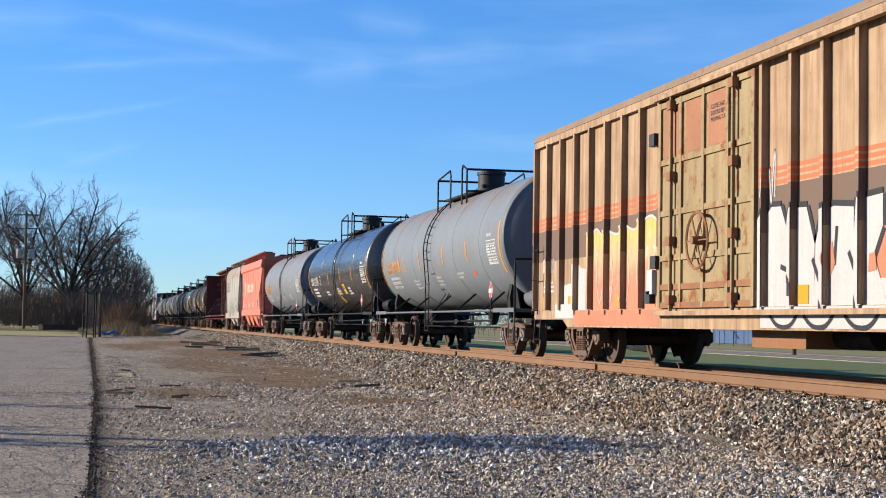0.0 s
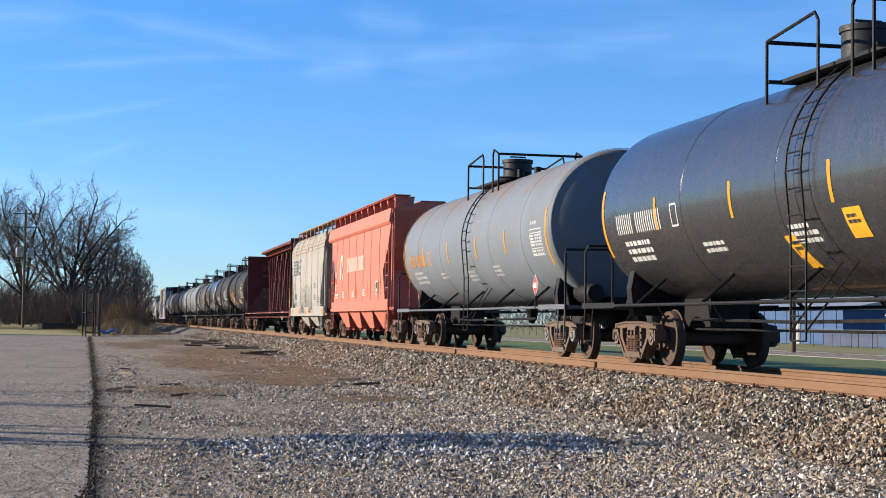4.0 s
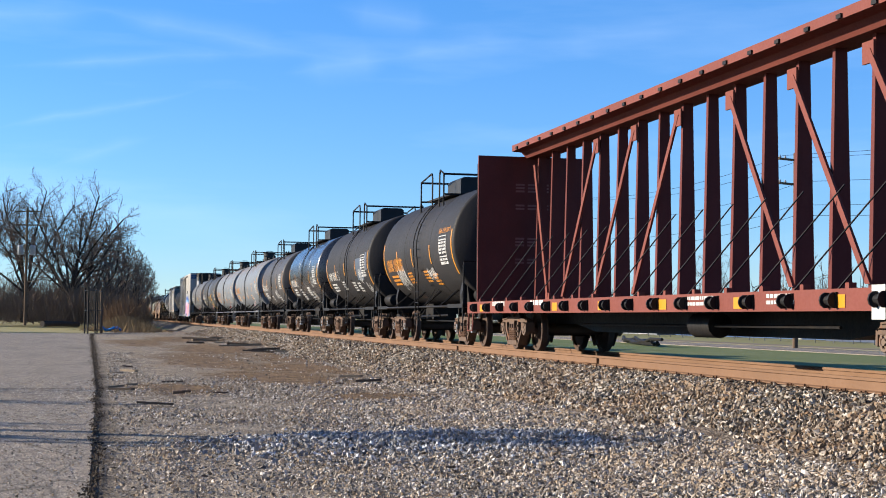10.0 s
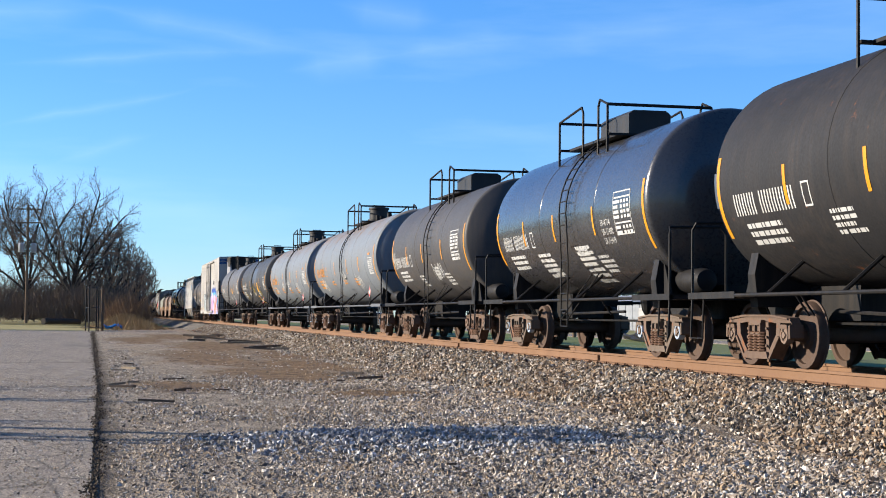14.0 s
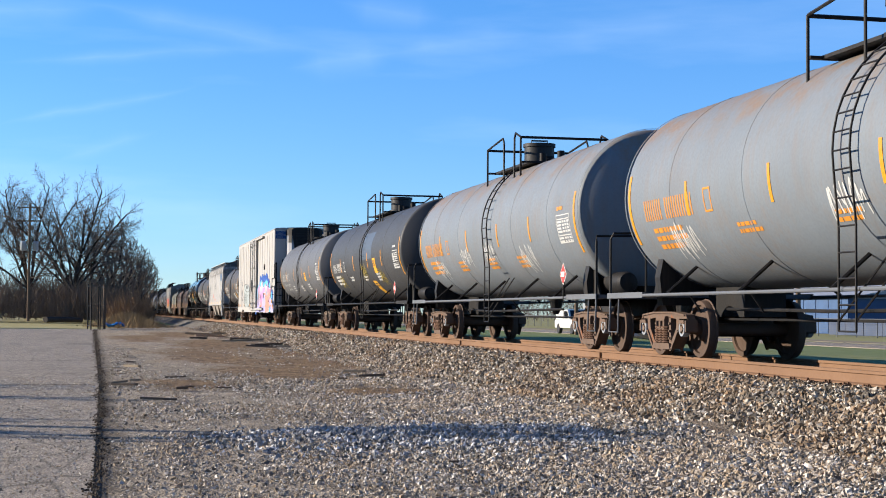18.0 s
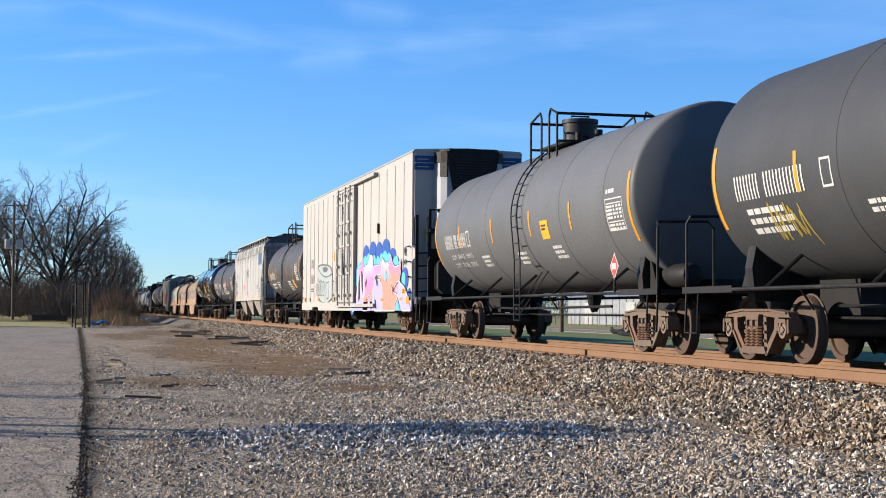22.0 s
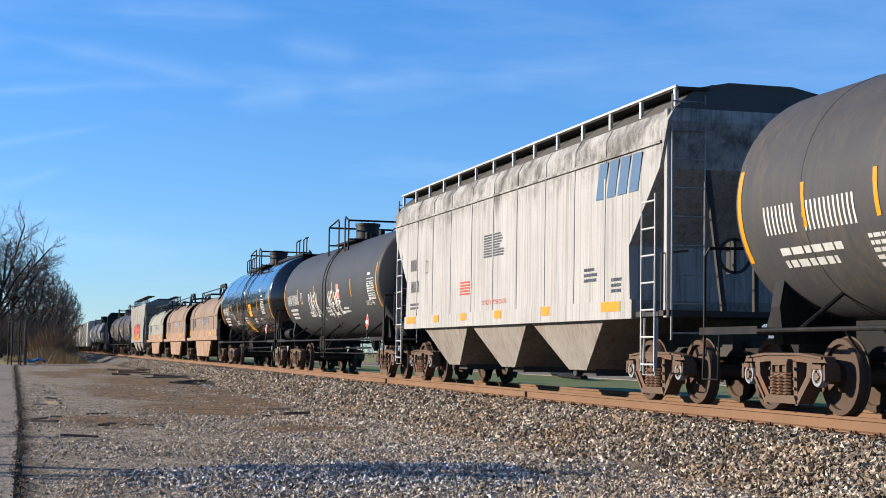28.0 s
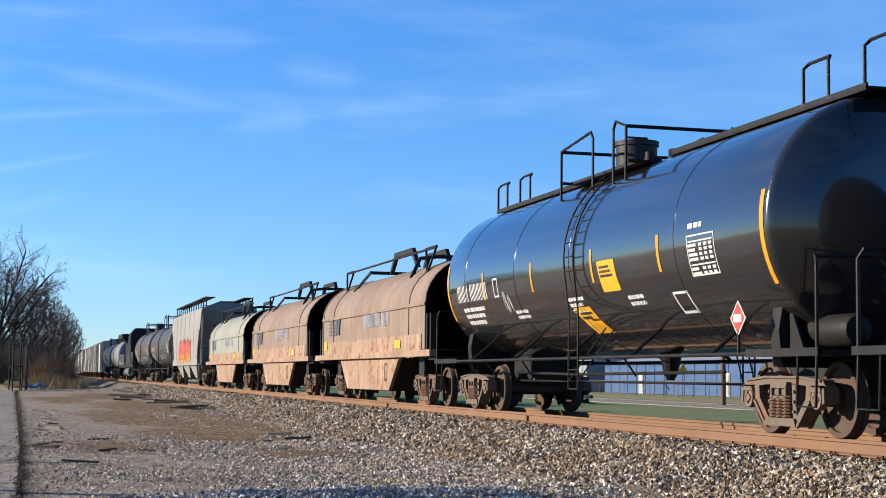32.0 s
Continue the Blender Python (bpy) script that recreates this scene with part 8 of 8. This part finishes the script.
# unseen trees, added so that their shadows lie across the road and the lot
low = "small unseen leafless tree that shades the road and lot"
for k, (y, h, thin) in enumerate(((23.0, 5.0, 0.07), (23.6, 5.4, 0.11), (24.1, 4.8, 0.07), (25.4, 4.7, 0.08), (26.0, 4.9, 0.09), (26.8, 4.7, 0.07), (30.7, 4.9, 0.08), (31.3, 5.1, 0.11), (34.2, 4.8, 0.08), (34.9, 4.7, 0.07))):
    bare_tree(-14.0 - 0.3 * (k % 3), y, 0, h, 34 + k, low, 1.8, 0.30, 60, 0.3, 0.35, thin)
bare_tree(-14.0, 24.6, 0, 6.7, 33, low, 5.1, 0.85, 420, 0.2, 0.22, 0.022)
bare_tree(-24.0, 135.0, 0.05, 10.0, 46, "dense unseen leafless tree that shades the far end of the road", 0.4, 4.0, 1500, 0.4, 0.45, 0.05)

rng = np.random.default_rng(19)
P0, P1, R0, R1 = [], [], [], []
for k in range(150):
    t = rng.uniform(0, 1)
    y = 178 + 170 * t ** 1.5
    xr = min(7.0, -2.5 + 0.052 * (y - 150))
    x = xr - abs(rng.normal(0, 1)) * (5 + 10 * (1 - t)) if k % 3 else xr - rng.uniform(0, 3)
    h = rng.uniform(3.2, 6.5) * (1.0 if x < 0 else 0.85)
    m = 270
    base = np.array([x, y, 0.3]) + rng.normal(0, 1, (m, 3)) * np.array([1.5, 2.0, 0])
    lean = rng.normal(0, 0.28, (m, 3)) + np.array([0, 0, 1.0])
    lean /= np.linalg.norm(lean, axis=1, keepdims=True)
    s0, ln = rng.uniform(0, 0.6, (m, 1)) * h, rng.uniform(0.2, 0.45, (m, 1)) * h
    a = base + lean * s0
    b = a + (lean + rng.normal(0, 0.3, (m, 3))) * ln
    P0.append(a), P1.append(b), R0.append(np.full(m, 0.024)), R1.append(np.full(m, 0.010))
v, f = sticks(np.concatenate(P0), np.concatenate(P1), np.concatenate(R0), np.concatenate(R1))
brush = paint("brush_twig", (0.135, 0.098, 0.070), 0.9, dirty=0.2, var=0.3)
tagged(new("thicket", sheet("thicket", v, f, brush)), "dense brown leafless thicket beside the track", "thicket", kind="stuff")
straw = paint("dry_grass", (0.27, 0.185, 0.092), 0.9, dirty=0.2, var=0.25)
m = 5000
c = np.stack([rng.normal(1.9, 1.4, m), rng.normal(150, 7, m), np.zeros(m)], -1)
tip = c + np.stack([rng.normal(0, 0.3, m), rng.normal(0, 0.3, m), rng.uniform(0.3, 1.3, m) ** 1.5 * np.exp(-((c[:, 0] - 1.7) / 2.6) ** 2)], -1)
v, f = sticks(c, tip, np.full(m, 0.03), np.full(m, 0.008))
tagged(new("dry_grass", sheet("dry_grass", v, f, straw)), "tall golden dry grass below the thicket", "dry grass", kind="stuff")
# a low reddish-brown bush behind the dry grass
m = 2600
c = np.stack([rng.normal(2.2, 0.9, m), rng.normal(158, 2.0, m), np.zeros(m)], -1)
lean = rng.normal(0, 0.35, (m, 3)) + np.array([0, 0, 1.0])
start = c + lean * rng.uniform(0, 1.1, (m, 1))
v, f = sticks(start, start + (lean + rng.normal(0, 0.3, (m, 3))) * rng.uniform(0.5, 1.6, (m, 1)), np.full(m, 0.025), np.full(m, 0.01))
bush = tagged(new("bush"), "reddish-brown leafless bush behind the dry grass", "bush")
part("brushwood", sheet("brushwood", v, f, paint("bush_twig", (0.20, 0.13, 0.075), 0.9, dirty=0.2, var=0.25)), None, bush)
# a screen of far woods closes the line of the track
m = 9000
c = np.stack([rng.uniform(-140, 9, m), rng.uniform(330, 520, m), rng.uniform(0, 9, m) ** 1.0], -1)
tip = c + np.stack([rng.normal(0, 0.9, m), rng.normal(0, 0.9, m), rng.uniform(0.5, 3.0, m)], -1)
v, f = sticks(c, tip, np.full(m, 0.09), np.full(m, 0.04))
tagged(new("far_woods", sheet("far_woods", v, f, twig)), "brown leafless woods far along the line", "woods", kind="stuff")
m = 16000
c = np.stack([rng.uniform(78, 190, m), rng.uniform(60, 420, m), rng.uniform(0, 6, m)], -1)
tip = c + np.stack([rng.normal(0, 0.8, m), rng.normal(0, 0.8, m), rng.uniform(0.5, 2.4, m)], -1)
v, f = sticks(c, tip, np.full(m, 0.06), np.full(m, 0.02))
tagged(new("far_woods", sheet("far_woods", v, f, twig)), "brown leafless woods behind the low buildings", "woods", kind="stuff")
for x, y, h, s in ((70, 148, 9, 51), (84, 150, 10, 52), (78, 190, 11, 53)):
    bare_tree(x, y, 0, h, s, "small leafless tree behind the buildings", 2.0, 3.4, 500)


# ---- poles, wires, fence, buildings beyond the line ----
pole_wood = paint("pole_wood", (0.104, 0.072, 0.048), 0.85, dirty=0.4)
grey_metal = plain("grey_metal", (0.28, 0.288, 0.296), 0.5, 0.3)


def utility_pole(x, y, z, h, arm=2.4, turn=0, can=False):
    p = tagged(new("utility_pole"), "tall brown wooden utility pole with a crossarm", "utility pole", "utility poles")
    p.matrix_basis = pose(x, y, z, 0, 0, turn)
    part("post", Geo().tube([(0, 0, -0.2), (0, 0, h)], 0.16, 10, 0.11), pole_wood, p, smooth=True)
    for dz in (0.35, 1.75):
        part("crossarm", Geo().box(-arm / 2, arm / 2, -0.06, 0.06, h - dz - 0.12, h - dz), pole_wood, p)
        for a in (-0.46, -0.3, 0.3, 0.46):
            part("insulator", Geo().lathe([(0, 0.05), (0.06, 0.07), (0.12, 0.03), (0.16, 0.03)], (a * arm, 0, h - dz), "z", 8), grey_metal, p)
    if can:
        for s in (-0.62, 0.62):
            part("transformer", Geo().lathe([(0, 0.24), (0.05, 0.28), (0.9, 0.28), (0.98, 0.2)], (s, 0, h - 4.9), "z", 14), grey_metal, p, smooth=True)
    return p


utility_pole(-8.1, 165, 0.5, 12.0, 2.6, can=True)
utility_pole(38.6, 82.0, 0, 11.2, 2.9, 25)
utility_pole(33.4, 108, 0, 10.6, 2.6, 25)
utility_pole(36.0, 150, 0, 10.6, 2.6, 10)
line = tagged(new("overhead_line"), "sagging overhead wires along the far road", "wires")
for dz, o in ((0.2, -1.3), (0.2, 1.3), (1.6, 0.9), (3.0, 0.0), (3.6, 0.0)):
    pts = []
    for a, b in (((52.0, 30.0, 11.2), (38.6, 82.0, 11.2)), ((38.6, 82.0, 11.2), (33.4, 108, 10.6)), ((33.4, 108, 10.6), (36, 150, 10.6)), ((36, 150, 10.6), (40, 300, 10.6))):
        for k in range(9):
            t = k / 8
            pts.append((a[0] + (b[0] - a[0]) * t + o * 0.7, a[1] + (b[1] - a[1]) * t + o * 0.3, a[2] + (b[2] - a[2]) * t - dz - 3.2 * t * (1 - t)))
    part("wire", Geo().tube([p for k, p in enumerate(pts) if k == 0 or p != pts[k - 1]], 0.014, 3), black_steel, line)

# far road with its pale edge
g = Geo().prism("z", [(34.6, -300), (39.6, -300), (39.6, 900), (34.6, 900)], -0.1, 0.0)
tagged(part("far_road", g, ASPHALT), "pale asphalt road beyond the railway", "road", kind="structure")
tagged(part("road_verge", Geo().prism("z", [(41.0, -300), (44.5, -300), (44.5, 900), (41.0, 900)], -0.1, -0.012), paint("verge_dirt", (0.192, 0.16, 0.112), 0.95)), "strip of bare earth beside the far road", "verge", kind="structure")

fence = tagged(new("chain_fence"), "low galvanised chain-link fence in front of a blue shed", "fence")
fence.location = (51.5, 0, 0)
post_m = Geo().tube([(0, 0, 0), (0, 0, 1.35)], 0.035, 6).mesh("fence_post", galvanised)
for k in range(60):
    part("fence_post", post_m, None, fence, at=(0, 40 + 3.0 * k, 0))
part("top_rail", Geo().tube([(0, 40, 1.3), (0, 217, 1.3)], 0.025, 6), galvanised, fence)
g = Geo()
for k in range(10):
    g.tube([(0.02, 40, 0.1 + 0.12 * k), (0.02, 217, 0.1 + 0.12 * k)], 0.006, 3)
tagged(part("fence_wire", g, galvanised, fence), kind="stuff")

blue_wall = paint("blue_siding", (0.045, 0.085, 0.17), 0.6, dirty=0.25)
white_trim = paint("white_trim", (0.3, 0.3, 0.29), 0.6)


def shed(x0, x1, y0, y1, h, wall, label, doors=()):
    b = tagged(new("shed"), label, "shed", "buildings beyond the railway")
    b.location = (x0, y0, 0)
    w, l = x1 - x0, y1 - y0
    part("wall", Geo().box(0, w, 0, l, 0, h), wall, b)
    part("roof", Geo().prism("y", [(-0.3, h), (w + 0.3, h), (w / 2, h + w * 0.10)], -0.3, l + 0.3), grey_metal, b)
    n = int(l / 2.4)
    for k in range(n):
        part("siding_rib", Geo().box(-0.05, 0.0, k * 2.4 + 1.2 - 0.05, k * 2.4 + 1.2 + 0.05, 0.05, h - 0.05), wall, b)
    for y, dw, dh in doors:
        d = part("door", Geo().box(-0.09, -0.02, y, y + dw, 0, dh), white_trim, b, "white shed door")
        part("door_panel", Geo().box(-0.12, -0.085, y + 0.15, y + dw - 0.15, 0.2, dh - 0.2), white_trim, d)
    return b


shed(60, 74, 118, 157, 3.0, blue_wall, "long low blue metal shed behind the fence", ((8, 1.2, 2.1), (28, 1.2, 2.1)))
shed(59, 68, 160, 188, 3.3, paint("pale_siding", (0.2, 0.215, 0.23), 0.6), "pale grey shed far behind the fence", ((3, 3, 2.6), (18, 3, 2.6)))
wall = tagged(new("panel_wall"), "low wall of blue-grey metal panels behind the fence", "wall")
wall.location = (57.5, 0, 0)
panel_m = Geo().box(0, 0.12, -1.46, 1.46, 0, 1.25).mesh("panel", paint("panel_blue", (0.05, 0.068, 0.11), 0.6, dirty=0.4))
for k in range(18):
    part("panel", panel_m, None, wall, at=(0.02 * (k % 2), 64 + 3.0 * k, 0))
shed(59.5, 66, 90, 98, 2.6, paint("green_siding", (0.024, 0.152, 0.12), 0.6), "small green shed beside the fence", ())

cable = tagged(new("cable_heap"), "dark heap of old cable on the grass beyond the rails", "cable")
rc = random.Random(17)
for k in range(5):
    pts = [(33.6 - 0.42 * j + rc.uniform(-0.25, 0.25), 97 - 2.0 * j + rc.uniform(-0.4, 0.4), 0.12 + 0.16 * (k % 3) * abs(math.sin(0.9 * j + k))) for j in range(8)]
    part("cable_strand", Geo().tube(pts, 0.10, 6), black_steel, cable)
toilet_blue, toilet_dark = plain("cyan_plastic", (0.02, 0.44, 0.58), 0.45), plain("teal_plastic", (0.015, 0.21, 0.32), 0.45)
t = tagged(new("portable_toilet"), "cyan plastic portable toilet on the grass", "portable toilet")
t.matrix_basis = pose(42.9, 77.6, 0, 0, 0, 20)
part("cabin", Geo().box(-0.55, 0.55, -0.55, 0.55, 0.08, 2.12, 0.05), toilet_dark, t)
part("roof", Geo().prism("y", [(-0.6, 2.12), (0.6, 2.12), (0.45, 2.28), (-0.45, 2.28)], -0.6, 0.6), white_trim, t)
d = part("door", Geo().box(-0.47, 0.47, -0.59, -0.55, 0.14, 2.02), toilet_blue, t, "bright cyan door")
part("door_panel", Geo().box(-0.36, 0.36, -0.61, -0.585, 0.3, 0.9).box(-0.36, 0.36, -0.61, -0.585, 1.0, 1.85), toilet_blue, d)
part("skid", Geo().box(-0.5, -0.35, -0.6, 0.6, 0, 0.08).box(0.35, 0.5, -0.6, 0.6, 0, 0.08), toilet_dark, t)
s = tagged(new("road_sign"), "yellow diamond road sign on a post", "road sign")
s.matrix_basis = pose(47.5, 108, 0, 0, 0, 20)
part("post", Geo().tube([(0, 0, 0), (0, 0, 2.2)], 0.035, 6), galvanised, s)
part("panel", Geo().prism("y", [(0, 1.75), (0.42, 2.2), (0, 2.65), (-0.42, 2.2)], -0.05, -0.03), yellow_ink, s, "yellow diamond panel")
for x, y in ((41.3, 71.8), (42.8, 72.3), (47.0, 84.5)):
    tagged(part("bollard_post", Geo().box(x - 0.07, x + 0.07, y - 0.07, y + 0.07, 0, 1.1), pale_wood), "short wooden post beside the far road", "post", "posts beside the far road")

# gate, log and pole at the end of the near road
gate = tagged(new("gate"), "tall dark chain-link gate at the end of the road", "gate")
gate.location = (-0.8, 118, 0)
for x, y, r, mt in ((-0.75, 4, 0.05, galvanised), (-0.45, 0, 0.05, black_steel), (0.05, 4, 0.05, black_steel), (0.5, 7, 0.11, pole_wood), (0.2, 2, 0.05, galvanised)):
    part("gate_post", Geo().tube([(x, y, 0), (x, y, 3.5)], r, 8), black_steel if mt is galvanised else mt, gate)
for z in (0.3, 1.8, 3.3):
    part("gate_rail", Geo().tube([(-0.75, 4, z), (-0.45, 0, z), (0.2, 2, z), (0.5, 7, z)], 0.03, 6), black_steel, gate)
g = Geo()
for k in range(24):
    g.tube([(-0.75 + 0.05 * k, 4, 0.3), (-0.75 + 0.05 * k, 4, 3.3)], 0.007, 3)
part("gate_mesh", g, black_steel, gate)
log = part("guard_log", Geo().tube([(-5.9, 153, 0.55), (-4.2, 155, 0.57), (-2.6, 157, 0.5)], 0.30, 10, 0.24), paint("dark_log", (0.04, 0.036, 0.032), 0.9))
tagged(log, "dark fallen log at the edge of the lawn", "log")


# ---- pickup truck on the far road ----
def pickup():
    car = tagged(new("pickup_truck"), "white pickup truck with a covered bed and dark grille", "pickup truck")
    wht, glass = paint("pickup_white", (0.528, 0.528, 0.512), 0.3, dirty=0.1, coat=0.4), plain("dark_glass", (0.0096, 0.0112, 0.0144), 0.08)
    part("body", Geo().prism("x", [(-2.75, 0.45), (2.7, 0.45), (2.7, 1.05), (-0.9, 1.1), (-2.7, 1.02), (-2.8, 0.8)], -0.95, 0.95), wht, car)
    part("bed_cap", Geo().prism("x", [(0.75, 1.08), (2.68, 1.08), (2.6, 1.8), (0.8, 1.85)], -0.88, 0.88), wht, car)
    cab = part("cab", Geo().prism("x", [(-0.95, 1.08), (0.75, 1.08), (0.72, 1.8), (-0.25, 1.82)], -0.84, 0.84), wht, car)
    part("windscreen", Geo().add([(-0.74, -0.93, 1.14), (0.74, -0.93, 1.14), (0.66, -0.30, 1.77), (-0.66, -0.30, 1.77)], [(0, 1, 2, 3)]), glass, cab)
    for sx in (-1, 1):
        part("side_window", Geo().prism("x", [(-0.7, 1.18), (0.6, 1.18), (0.58, 1.7), (-0.25, 1.7)], sx * 0.845, sx * 0.85), glass, cab)
        part("mirror", Geo().box(sx * 1.05 - 0.1, sx * 1.05 + 0.1, -0.7, -0.58, 1.15, 1.35), black_steel, car)
        part("headlight", Geo().box(sx * 0.68 - 0.2, sx * 0.68 + 0.2, -2.79, -2.72, 0.78, 0.95), white_paint, car)
        for y in (-1.75, 1.75):
            w = part("wheel", Geo().lathe([(-0.13, 0.2), (-0.13, 0.36), (-0.1, 0.39), (0.1, 0.39), (0.13, 0.36), (0.13, 0.2)], (sx * 0.84, y, 0.39), "x", 20), black_ink, car)
            part("rim", Geo().lathe([(-0.11, 0.06), (-0.11, 0.21), (0.11, 0.21), (0.11, 0.06)], (sx * 0.85, y, 0.39), "x", 16), grey_metal, w)
    # dark plate on the white bonnet: a dark reflection put into the colour
    part("bonnet", Geo().prism("x", [(-2.7, 1.03), (-0.95, 1.105), (-0.95, 1.15), (-2.6, 1.09)], -0.8, 0.8), glass, car, "dark glossy plate over the white bonnet, its reflection as colour")
    part("grille", Geo().box(-0.5, 0.5, -2.80, -2.72, 0.66, 0.96), black_ink, car)
    part("hood_front", Geo().box(-0.8, 0.8, -2.76, -2.66, 0.5, 0.66), black_ink, car)
    part("bumper", Geo().box(-0.95, 0.95, -2.9, -2.72, 0.4, 0.6, 0.05), wht, car)
    return car


PICKUP = pickup()


# ---- motion ----
def motions():
    for car, q in CARS:
        walk(car, [(0.0, pose(X, q, RAIL)), (32.0, pose(X, q - SPEED * 32, RAIL))])
    walk(PICKUP, [(0.0, pose(34.6, 100.7 + 22 * 18.5, 0.0)), (32.0, pose(34.6, 100.7 - 22 * 13.5, 0.0))])
    # every wheelset rolls at the train's speed, keyed in small steps
    turn = math.degrees(SPEED / 0.457)
    for w in WHEELSETS:
        x, y, z = w.location
        walk(w, [(k / 15, pose(x, y, z, turn * k / 15)) for k in range(481)])


motions()
